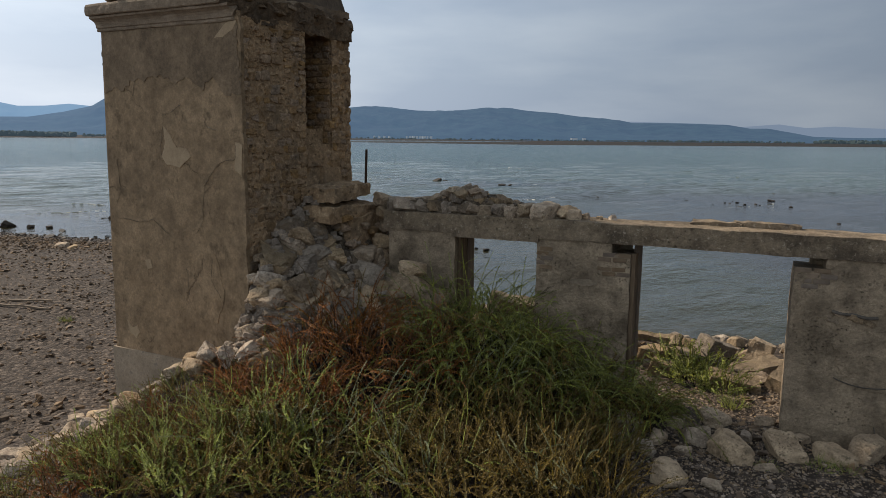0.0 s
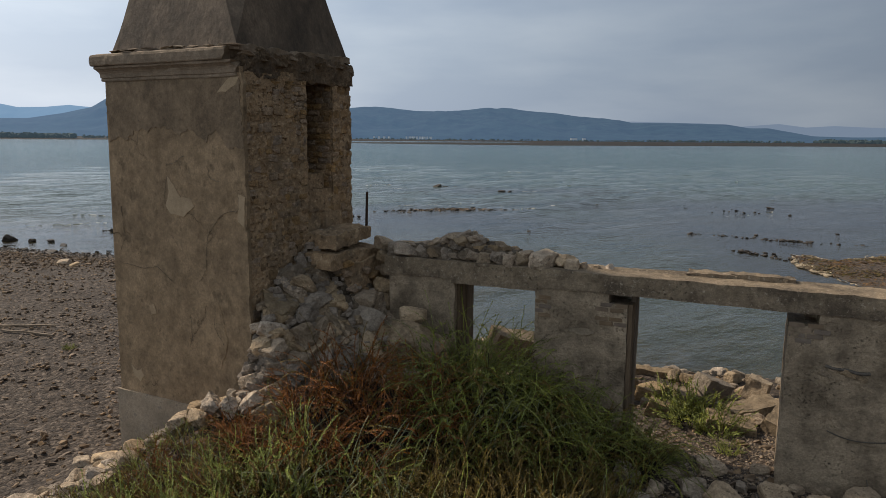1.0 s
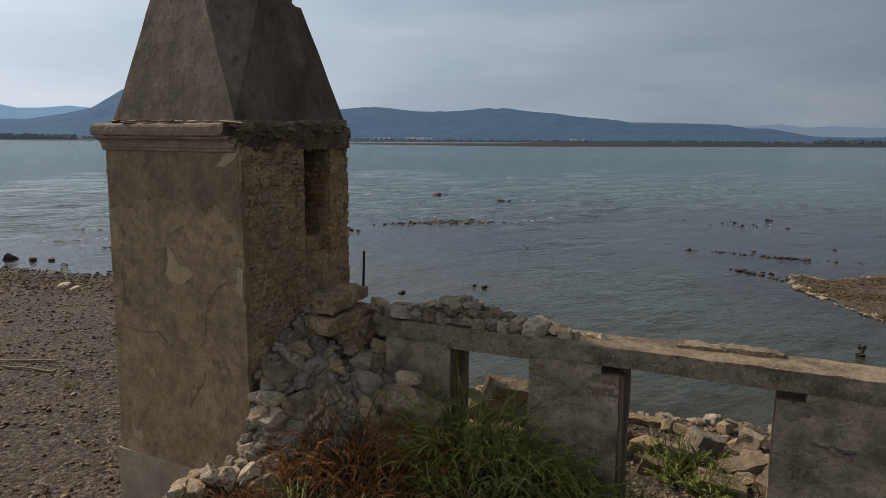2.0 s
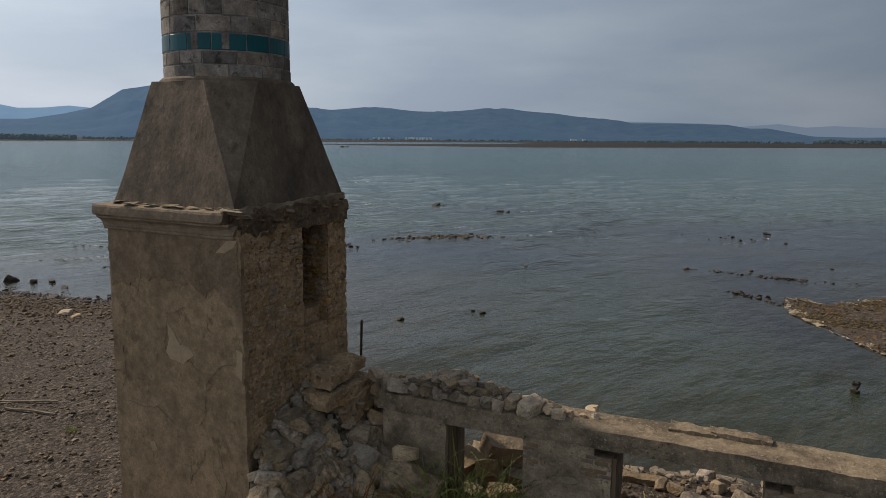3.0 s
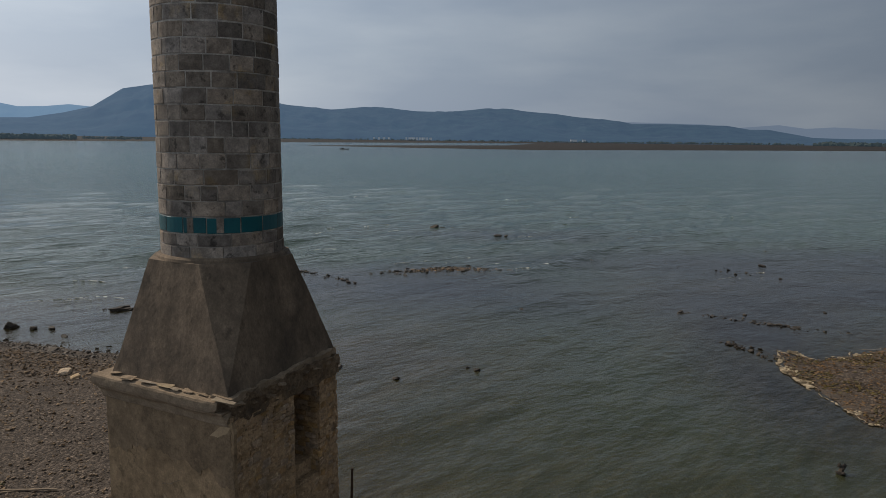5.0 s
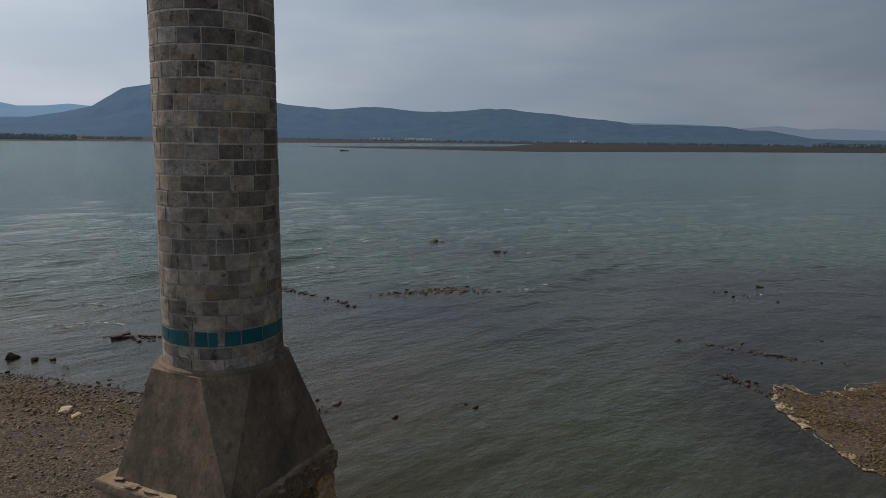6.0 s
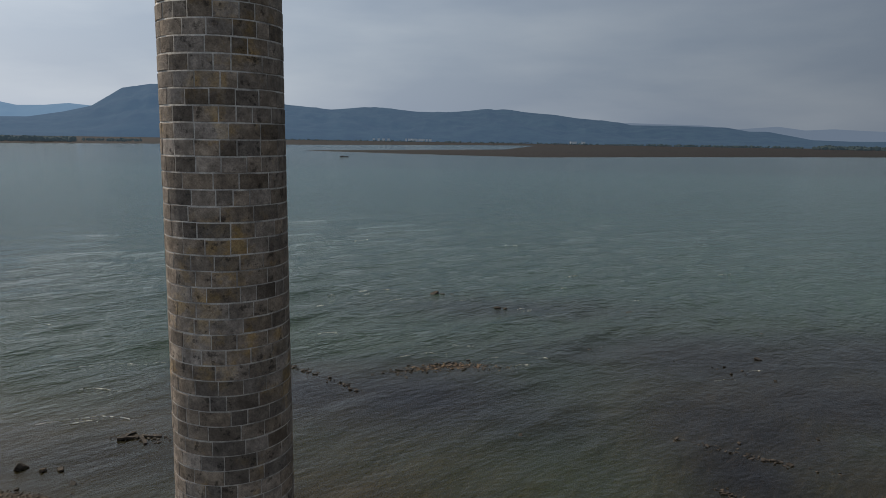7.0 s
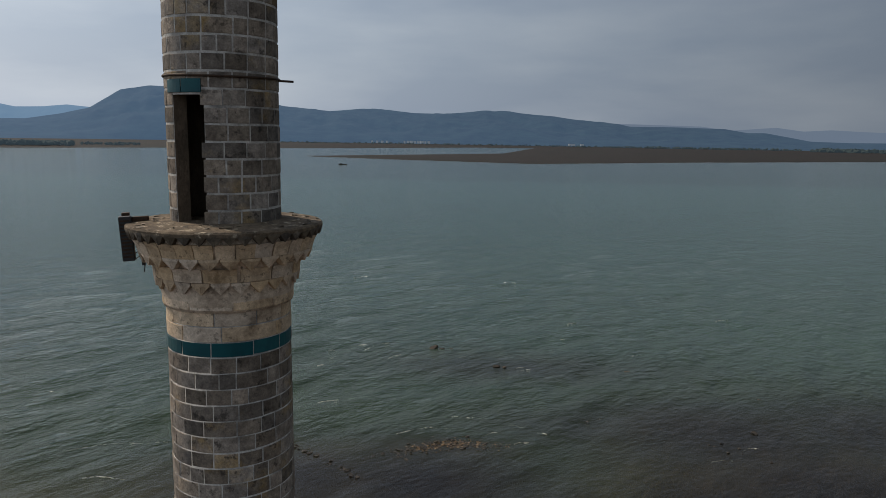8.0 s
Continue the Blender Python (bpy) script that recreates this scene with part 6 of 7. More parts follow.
# squared stones and slabs behind the wall
yrng = random.Random(31)
for x, y, a, b, c, rx, ry, rz in ((4.12, 10.9, 0.62, 0.42, 0.5, 10, 20, 25), (4.62, 10.35, 0.95, 0.42, 0.24, 4, -8, 15), (5.0, 11.2, 0.5, 0.4, 0.4, 15, 12, 60), (4.05, 9.75, 0.8, 0.5, 0.2, 4, 6, -15),
                                  (4.75, 9.7, 0.5, 0.4, 0.3, 18, -12, 40), (3.65, 10.6, 0.42, 0.4, 0.36, 8, 8, 10), (3.2, 10.9, 0.5, 0.42, 0.3, 0, 0, 35), (3.15, 10.3, 0.46, 0.36, 0.26, 12, 5, 70),
                                  (0.75, 12.7, 1.0, 0.6, 0.55, 6, 18, 15), (0.2, 12.2, 0.75, 0.6, 0.6, 10, -8, 40), (1.3, 11.9, 0.6, 0.4, 0.35, 8, 5, -20), (0.9, 11.4, 0.55, 0.4, 0.3, 3, 12, 25), (0.3, 11.3, 0.5, 0.36, 0.3, 14, 3, 70), (1.5, 11.1, 0.4, 0.34, 0.3, 5, 14, 10),
                                  (2.7, 11.9, 0.7, 0.3, 0.2, 3, 3, 5), (3.6, 12.3, 0.9, 0.25, 0.16, 4, 2, -12), (5.6, 10.6, 0.6, 0.4, 0.35, 10, 4, 30)):
    a, b, c = a * 0.86, b * 0.86, c * 0.9
    bm = slab_grid((-a / 2, -b / 2, -c / 2), (a / 2, b / 2, c / 2), 0.05, 0.03, 3.0, x * 2 + y)
    roughen(bm, 0.016, 9.0, x)
    roughen(bm, 0.008, 21.0)
    z = max(float(ground_height(x, y)), 0.35) + c * 0.42
    tagged(new("building_stone", mesh_bm("building_stone", bm, TANSTONE)), "squared tan building stone tumbled behind the wall", "building stone", "tumbled building stones").matrix_basis = pose(x, y, z, rx, ry, rz)
for x, y, z, a, b, c, rx, ry, rz in ((1.0, 12.4, 1.0, 1.1, 0.7, 0.7, 4, 3, 12), (0.25, 12.2, 0.75, 0.6, 0.6, 0.55, 8, -6, 40), (1.02, 12.35, 1.66, 0.95, 0.5, 0.36, 10, 14, 20), (1.45, 12.1, 1.1, 0.5, 0.45, 0.4, 12, -10, 60), (0.65, 12.1, 1.45, 0.5, 0.4, 0.3, -8, 12, 75)):
    bm = slab_grid((-a / 2, -b / 2, -c / 2), (a / 2, b / 2, c / 2), 0.06, 0.035, 3.0, x * 5 + z)
    roughen(bm, 0.016, 9.0, x)
    tagged(new("building_stone", mesh_bm("building_stone", bm, TANSTONE)), "squared tan building stone stacked behind the narrow opening", "building stone", "tumbled building stones").matrix_basis = pose(x, y, z, rx, ry, rz)
small = []
for k in range(260):
    x, y = yrng.uniform(0.0, 6.8), yrng.uniform(10.0, 15.0)
    z = float(ground_height(x, y))
    if z > 0.05:
        size = yrng.choice((0.1, 0.14, 0.18, 0.18, 0.24, 0.3))
        if size < 0.26:
            small.append((x, y, z + size * 0.2, size, 0.75))
            continue
        stone_thing(yrng, x, y, z + size * 0.2, size, TANSTONE if k % 3 else STONE, "broken tan stone behind the wall", "tumbled building stones", 0.75, 30)

scatter("small_rubble", small, TANSTONE, SMALL_ARRAYS, "small tan stones scattered behind the wall", "rubble")


def column_stump(x, y, top, radius, label, chipped):
    """A standing drum of a column, with a dowel hole or a bite out of its top."""
    z0 = max(float(ground_height(x, y)), 0.2) - 0.1
    prof = [(0.035, top - 0.12), (0.035, top), (radius - 0.012, top), (radius, top - 0.012), (radius * 1.01, (z0 + top) / 2), (radius * 1.03, z0), (0.0, z0)]
    me = lathe(prof, 28, "column_stump", PALESTONE, 0.01, False)
    if chipped:
        for v in me.vertices:
            if v.co.z > top - 0.3 and v.co.x > radius * 0.25:
                v.co.x *= 0.35
                v.co.z -= 0.1
    ob = tagged(new("column_stump", me), label, "column", "column stumps")
    ob.matrix_basis = pose(x, y, 0, 0, 0, -20)
    return ob


column_stump(-0.30, 12.6, 2.95, 0.175, "broken pale limestone column with a dowel hole", False)
column_stump(2.40, 11.0, 3.08, 0.16, "broken pale limestone column chipped at the top", True)

# ---- scrub on the mound ----
def bush_mesh(rng, radius, height, stems, leaves, droop, upright, leaf_len, leaf_wid, leaf_mat, second_mat=None, share=0.0):
    """Many long curling stems, bare and dark below, set above with short needles like a tail; two tones where a second is given."""
    verts, faces, mats = [], [], []
    segs = 10
    for _ in range(stems):
        a, r0 = rng.uniform(0, 6.283), radius * 0.6 * math.sqrt(rng.random())
        p = np.array((r0 * math.cos(a), r0 * math.sin(a), -0.05))
        lean = rng.uniform(0.1, 1.0) * (1 - upright)
        b = a + rng.uniform(-0.9, 0.9)
        d = np.array((math.cos(b) * lean, math.sin(b) * lean, 1.0))
        length = height * rng.uniform(0.5, 1.25)
        curl = np.array((rng.gauss(0, 0.09), rng.gauss(0, 0.09), 0))
        pts, dirs = [p], []
        for k in range(segs):
            d = d / np.linalg.norm(d)
            dirs.append(d)
            p = p + d * length / segs
            pts.append(p)
            if k == 5 and rng.random() < 0.5:
                curl = -curl
            d = d + curl + np.array((rng.uniform(-0.1, 0.1), rng.uniform(-0.1, 0.1), -droop * 0.8 * (k + 1) / segs * rng.uniform(0.3, 1.4)))
        tone = 2 if second_mat and rng.random() < share else 1
        bare = rng.uniform(0.25, 0.5)
        base = len(verts)
        for k, q in enumerate(pts):
            w = (0.005 if k / segs < bare else 0.0062) * (1 - 0.55 * k / segs)
            for t in (0, 2.094, 4.189):
                verts.append((q[0] + w * math.cos(t), q[1] + w * math.sin(t), q[2]))
        for k in range(segs):
            for t in range(3):
                i, j = base + k * 3 + t, base + k * 3 + (t + 1) % 3
                faces.append((i, j, j + 3, i + 3))
                mats.append(tone if k / segs > bare else 0)
        n_leaf = int(leaves * (1 - bare) * 1.4)
        for m in range(n_leaf):
            f = bare + (1 - bare) * (m + rng.random()) / n_leaf
            t = f * segs
            k = min(int(t), segs - 1)
            q = pts[k] + (pts[k + 1] - pts[k]) * (t - k)
            side = np.cross(dirs[k], np.array((rng.uniform(-1, 1), rng.uniform(-1, 1), rng.uniform(-1, 1))))
            side = side / (np.linalg.norm(side) + 1e-6)
            way = side * rng.uniform(0.6, 1.0) + dirs[k] * rng.uniform(0.5, 0.9)
            way = way / np.linalg.norm(way)
            flat = np.cross(way, dirs[k])
            flat = flat / (np.linalg.norm(flat) + 1e-6)
            ll, ww = leaf_len * rng.uniform(0.6, 1.3) * (1.15 - 0.5 * f), leaf_wid * rng.uniform(0.7, 1.3)
            i = len(verts)
            mid = q + way * ll * 0.5
            verts += [tuple(q), tuple(mid + flat * ww), tuple(q + way * ll), tuple(mid - flat * ww)]
            faces.append((i, i + 1, i + 2, i + 3))
            mats.append(tone)
    me = mesh_from("foliage", verts, faces, TWIG)
    me.materials.append(leaf_mat)
    me.materials.append(second_mat or leaf_mat)
    me.polygons.foreach_set("material_index", mats)
    return me


prng = random.Random(41)
BUSHES = {
    "rust": (bush_mesh(random.Random(1), 0.62, 0.95, 130, 100, 0.28, 0.15, 0.028, 0.006, LEAF_RUST, LEAF_OLIVE, 0.3), "rust-brown dry shrub on the mound"),
    "green": (bush_mesh(random.Random(2), 0.75, 1.3, 150, 125, 0.66, 0.05, 0.032, 0.006, LEAF_GREEN, LEAF_OLIVE, 0.3), "dense dark green shrub with drooping stems"),
    "deep": (bush_mesh(random.Random(7), 0.75, 1.15, 170, 115, 0.42, 0.1, 0.032, 0.0045, LEAF_GREEN, LEAF_GREEN, 0.0), "dense dark green shrub with drooping stems"),
    "lime": (bush_mesh(random.Random(3), 0.5, 0.92, 75, 125, 0.12, 0.4, 0.034, 0.0068, LEAF_LIME, LEAF_OLIVE, 0.35), "bright green upright feathery weed"),
    "straw": (bush_mesh(random.Random(4), 0.55, 0.8, 95, 96, 0.2, 0.35, 0.028, 0.006, LEAF_STRAW, LEAF_OLIVE, 0.55), "straw-yellow upright weeds on the mound"),
    "olive": (bush_mesh(random.Random(5), 0.6, 0.72, 100, 92, 0.26, 0.2, 0.028, 0.006, LEAF_OLIVE, LEAF_GREEN, 0.35), "olive and brown dry scrub"),
    "spike": (bush_mesh(random.Random(9), 0.42, 1.05, 26, 130, 0.10, 0.45, 0.022, 0.0065, LEAF_PALE, LEAF_LIME, 0.3), "pale green upright spikes of saltwort"),
    "weed": (bush_mesh(random.Random(6), 0.4, 0.45, 110, 44, 0.14, 0.15, 0.03, 0.006, LEAF_LIME, LEAF_GREEN, 0.6), "fresh green weed among the stones"),
}
PLACES = [("straw", 0.2, 5.8, 0.95), ("straw", 0.9, 5.8, 0.95), ("olive", -0.5, 5.85, 0.95), ("olive", -1.3, 5.8, 1.0), ("olive", -2.0, 5.85, 0.95), ("olive", -2.9, 5.8, 0.95), ("straw", 1.5, 5.9, 0.85), ("lime", -2.3, 5.6, 0.9), ("rust", -3.6, 5.8, 0.7), ("olive", -4.3, 5.9, 0.7),
          ("green", 2.15, 8.0, 0.8), ("green", 2.5, 8.35, 0.5), ("rust", -2.2, 7.35, 0.75), ("rust", -0.3, 7.7, 0.8), ("olive", 2.35, 8.55, 0.45), ("rust", -1.8, 8.0, 0.75), ("rust", -1.35, 8.15, 1.0), ("rust", -0.75, 7.75, 1.0), ("rust", -1.7, 7.45, 0.9), ("rust", -2.45, 7.5, 0.5), ("rust", -1.1, 7.2, 0.85), ("rust", -0.4, 8.25, 0.8),
          ("deep", 0.05, 8.75, 1.05), ("deep", 0.45, 8.85, 1.15), ("green", 0.8, 8.5, 1.0), ("green", 1.25, 8.45, 0.95), ("green", 1.7, 8.4, 0.8), ("green", 0.3, 8.0, 1.0), ("green", 0.95, 7.75, 0.95), ("green", 1.5, 7.75, 0.75), ("deep", 1.45, 8.75, 0.8), ("green", 1.95, 8.7, 0.6),
          ("green", -0.1, 7.45, 0.75), ("olive", 2.1, 8.3, 0.6), ("olive", 1.85, 7.2, 0.6), ("deep", 0.9, 8.95, 0.8),
          ("lime", -1.75, 6.85, 1.0), ("olive", -1.25, 6.7, 1.0), ("lime", -2.3, 6.75, 0.85), ("olive", -0.75, 6.85, 0.9), ("olive", -1.6, 6.3, 0.9), ("lime", -2.6, 6.3, 0.8), ("lime", -3.0, 6.0, 0.8),
          ("straw", 0.15, 6.75, 0.95), ("straw", 0.7, 6.75, 1.0), ("straw", 1.2, 6.75, 0.95), ("straw", -0.25, 7.0, 0.95), ("straw", 0.45, 7.15, 1.0), ("straw", 0.95, 7.2, 0.95), ("straw", -0.3, 6.45, 0.9), ("straw", 0.45, 6.3, 0.9), ("straw", 1.5, 6.45, 0.8), ("straw", 1.05, 6.3, 0.9), ("straw", 1.55, 7.0, 0.75),
          ("olive", -2.8, 6.9, 0.75), ("olive", -3.4, 6.6, 0.65), ("olive", -2.2, 7.2, 0.9), ("olive", -3.9, 7.1, 0.4), ("olive", -3.2, 6.4, 0.9), ("olive", -3.9, 6.6, 0.75), ("olive", -4.5, 7.0, 0.55), ("olive", -0.6, 7.0, 0.8), ("olive", -1.9, 6.5, 0.8), ("rust", -3.6, 6.9, 0.4), ("rust", -2.7, 6.75, 0.6), ("olive", -4.7, 6.5, 0.5), ("lime", -3.55, 6.25, 0.7),
          ("weed", 3.6, 10.0, 1.5), ("weed", 3.85, 9.6, 1.0), ("weed", 3.5, 10.5, 1.2), ("weed", 4.7, 8.75, 0.5), ("weed", 4.0, 7.0, 0.42), ("weed", 4.25, 6.95, 0.36), ("weed", 3.45, 6.95, 0.3), ("weed", 3.75, 8.9, 0.5), ("weed", -9.6, 15.6, 0.4), ("weed", -12.8, 17.4, 0.4), ("weed", 2.9, 8.6, 0.35),
          ("olive", -3.2, 7.55, 0.5), ("olive", -2.75, 7.35, 0.55), ("lime", -3.55, 7.25, 0.45), ("rust", -2.6, 7.65, 0.5), ("olive", -3.9, 7.5, 0.42), ("olive", -4.3, 7.2, 0.42), ("rust", -3.3, 7.2, 0.45), ("lime", -4.1, 6.9, 0.45), ("olive", -3.6, 7.75, 0.4), ("spike", -1.5, 6.6, 0.95), ("spike", -1.1, 6.9, 1.0), ("spike", -0.6, 6.4, 0.9), ("spike", -2.0, 6.6, 0.9), ("spike", 0.9, 6.2, 0.85), ("spike", 0.2, 7.5, 0.9), ("spike", 0.8, 7.9, 0.85), ("spike", -1.9, 7.6, 0.7), ("spike", 1.4, 6.2, 0.8), ("spike", -0.1, 6.0, 0.85), ("spike", -2.7, 6.9, 0.7)]
for kind, x, y, k in PLACES:
    me, label = BUSHES[kind]
    shrub = thing("shrub" if kind not in ("lime", "straw", "spike", "weed") else "weed_clump", label, "shrub" if kind not in ("lime", "straw", "spike", "weed") else "weed",
                  Matrix.LocRotScale((x, y, float(ground_height(x, y)) - 0.03), Euler((0, 0, prng.uniform(0, 6.28))), (k, k, k * prng.uniform(0.9, 1.1))), "scrub on the mound")
    part("foliage", me, shrub, kind="stuff")

# ---- gravel, rocks and foam along the lake ----
grng = random.Random(51)
rows, wet_rows = [], []
xs = np.array([grng.uniform(-27, 6) for _ in range(125000)])
ys = np.array([grng.uniform(5.5, 32.5) for _ in range(125000)])
hs = ground_height(xs, ys)
for x, y, h in zip(xs, ys, hs):
    u, v = tower_uv(x, y)
    if -1.35 < u < 1.45 and -1.45 < v < 1.2:
        continue
    edge = math.exp(-((h - 0.12) / 0.10) ** 2)
    if h < -0.06 or h > 1.6 or grng.random() > 0.30 + 0.45 * edge + 0.4 * noise.noise(Vector((x * 0.35 + y * 0.12, y * 1.5, 3.0))):
        continue
    size = 0.025 + 0.15 * grng.random() ** 4 + (0.06 * grng.random() if edge > 0.4 else 0)
    (wet_rows if h < 0.10 else rows).append((x, y, uneven(x, y, h) + size * 0.12, size, 0.55))
scatter("beach_gravel", rows, GRAVEL, CHIP_ARRAYS, "brown and grey gravel strewn over the beach", "gravel")
scatter("wet_gravel", wet_rows, WETGRAVEL, CHIP_ARRAYS, "dark wet pebbles along the waterline", "gravel")

xs, ys = np.array([grng.uniform(1.0, 8.0) for _ in range(30000)]), np.array([grng.uniform(5.5, 9.6) for _ in range(30000)])
rows = [(x, y, uneven(x, y, h) + 0.004, 0.012 + 0.05 * grng.random() ** 3, 0.6) for x, y, h in zip(xs, ys, ground_height(xs, ys))]
scatter("stone_chips", rows, CHIPS, CHIP_ARRAYS, "grey stone chips on the ground by the wall", "stone chips")

rows, scum = [], []
xs, ys = np.array([grng.uniform(13.5, 30) for _ in range(15000)]), np.array([grng.uniform(20, 36.5) for _ in range(15000)])
for x, y, h in zip(xs, ys, ground_height(xs, ys)):
    if h > 0.0:
        rows.append((x, y, h + 0.015, 0.04 + 0.15 * grng.random() ** 2, 0.4))
scatter("spit_gravel", rows, SPITGRAVEL, CHIP_ARRAYS, "brown gravel and debris on the spit", "gravel")

# pale scum drying along the edge of the spit, in torn bands
def scum_band(line, inset, width, seed):
    verts, faces, row = [], [], []
    for (x0, y0), (x1, y1) in zip(line, line[1:]):
        n = max(2, int(math.hypot(x1 - x0, y1 - y0) / 0.07))
        nx_, ny_ = (y1 - y0), -(x1 - x0)
        ll = math.hypot(nx_, ny_)
        for k in range(n):
            t = k / n
            row.append((x0 + (x1 - x0) * t, y0 + (y1 - y0) * t, nx_ / ll, ny_ / ll))
    for k, (x, y, ax, ay) in enumerate(row):
        q = Vector((x * 0.9, y * 0.9, seed))
        mid = inset + 0.35 * noise.noise(q) + 0.12 * noise.noise(q * 5)
        w = max(0.012, width * (0.2 + 1.5 * noise.noise(q * 1.7 + Vector((7, 3, 1))) + 0.8 * noise.noise(q * 6)))
        for e in (-1, -0.35, 0.35, 1):
            o = mid + e * w * (1 + 0.3 * noise.noise(q * 14 + Vector((e, 0, 0))))
            px, py = x + ax * o, y + ay * o
            verts.append((px, py, max(0.035, float(ground_height(px, py)) + 0.03) + (0.02 if abs(e) < 0.5 else 0)))
    for k in range(len(row) - 1):
        for e in range(3):
            q = k * 4 + e
            if noise.noise(Vector((k * 0.13, e * 1.7, seed))) > -0.12 + 0.25 * (e != 1):
                faces.append((q, q + 1, q + 5, q + 4))
    tagged(new("shore_scum", mesh_from("shore_scum", verts, faces, SCUM, True)), "pale dried scum and foam along the spit's edge", "scum", kind="stuff")


scum_band(SPIT[:7], 0.10, 0.10, 1.0)
scum_band(SPIT[1:4], 0.05, 0.06, 5.0)
rows = []
for _ in range(2600):
    k = grng.randrange(0, 6)
    t = grng.random()
    (x0, y0), (x1, y1) = SPIT[k], SPIT[k + 1]
    x, y = x0 + (x1 - x0) * t + abs(grng.gauss(0.15, 0.3)), y0 + (y1 - y0) * t - abs(grng.gauss(0, 0.2)) * (k > 2)
    if noise.noise(Vector((x * 0.8, y * 0.8, 2))) > (0.05 if k in (2, 3) else 0.22):
        rows.append((x, y, max(0.03, float(ground_height(x, y))) + 0.015, 0.05 + 0.16 * grng.random() ** 2, 0.3))
scatter("shore_scum", rows, SCUM, CHIP_ARRAYS, "pale dried froth and silt crusts along the spit's edge", "scum")
rows = []
xs, ys = np.array([grng.uniform(14.2, 30) for _ in range(13000)]), np.array([grng.uniform(20, 36) for _ in range(13000)])
for x, y, h in zip(xs, ys, ground_height(xs, ys)):
    if noise.noise(Vector((x * 0.5, y * 0.5, 4))) < -0.22:
        continue
    if 0.04 < h < 0.16:
        rows.append((x, y, h + 0.02, 0.05 + 0.13 * grng.random(), 0.4))
scatter("dry_weed_litter", rows, LITTER, CHIP_ARRAYS, "brown and olive weed litter on the spit", "weed litter")

LAKE_ROCKS = [(-24.0, 34.4, 0.85), (-22.7, 34.2, 0.5), (-21.8, 34.4, 0.42), (-20.3, 33.0, 0.35), (-2.84, 28.2, 0.34), (0.6, 29.6, 0.3), (0.2, 29.9, 0.22), (-5.6, 29.4, 0.5), (-7.6, 30.6, 0.62), (-7.3, 29.6, 0.7), (-8.6, 30.7, 0.4),
              (16.4, 73.0, 0.7), (17.2, 73.2, 0.5), (-4.6, 79.6, 0.9), (-3.6, 79.4, 0.7), (-2.6, 79.3, 0.5), (2.6, 73.6, 0.6), (3.4, 73.4, 0.4), (9.2, 79.0, 0.6), (11.95, 20.75, 0.3), (3.2, 41.0, 0.3), (-19.4, 30.6, 0.5), (-15.2, 29.8, 0.55), (-13.0, 29.9, 0.5),
              (16.4, 41.0, 0.3), (21.5, 42.0, 0.3), (14.0, 33.6, 0.35), (24.0, 58.0, 0.5), (27.5, 66.0, 0.4)]
for x, y, size in LAKE_ROCKS:
    stone_thing(grng, x, y, max(0.02, float(ground_height(x, y))) + size * 0.01, size, WETROCK, "dark wet rock breaking the lake surface", "rocks in the lake", 0.45, 15, "rock", "rock")
for k, (x, y, dz, size) in enumerate(((11.95, 20.75, 0.14, 0.16), (12.05, 20.8, 0.2, 0.11), (11.88, 20.78, 0.26, 0.09))):
    stone_thing(grng, x, y, dz, size, WETROCK, "rotten stump of a post in the water", "rocks in the lake", 1.8, 10, "rock", "rock")


def reef(name, ends, n, spread, size, label, material=WETROCK):
    rows = []
    for (x0, y0), (x1, y1) in zip(ends, ends[1:]):
        for _ in range(n):
            t = grng.random()
            s = size * (0.35 + grng.random() ** 2)
            rows.append((x0 + (x1 - x0) * t + grng.gauss(0, spread), y0 + (y1 - y0) * t + grng.gauss(0, spread * 0.6), 0.0 + s * 0.08, s * 0.85, 0.42))
    scatter(name, rows, material, CHIP_ARRAYS, label, "rocks")


reef("reef_rocks", [(-6.2, 51.4), (-2.0, 54.0), (2.6, 53.6)], 160, 0.75, 0.34, "low reef of dark wet stones")
reef("reef_rocks", [(-5.0, 52.6), (-1.0, 54.0), (3.0, 53.8)], 150, 0.6, 0.3, "brown stones bared on the low reef", GRAVEL)
reef("reef_rocks", [(-15.5, 53.6), (-12.3, 51.2), (-8.0, 47.6)], 42, 0.3, 0.42, "broken line of dark rocks")
reef("reef_rocks", [(12.6, 41.4), (16.8, 39.0), (20.5, 37.2)], 55, 0.28, 0.36, "line of dark rocks and weed off the spit")
reef("reef_rocks", [(13.0, 35.2), (14.4, 33.4), (15.2, 32.0)], 45, 0.3, 0.3, "dark stones at the tip of the spit")
reef("reef_rocks", [(-24.5, 31.9), (-16.8, 30.5), (-8.0, 30.4), (-6.3, 27.8)], 75, 0.55, 0.36, "dark wet stones along the waterline")
reef("reef_rocks", [(10, 60), (18, 57), (24, 52)], 14, 1.5, 0.34, "scattered dark stones in the shallows")

reef("reef_rocks", [(-21.2, 38.6), (-19.6, 38.6), (-18.0, 38.4)], 26, 0.4, 0.36, "dark stones and rotten timber aground in the shallows")

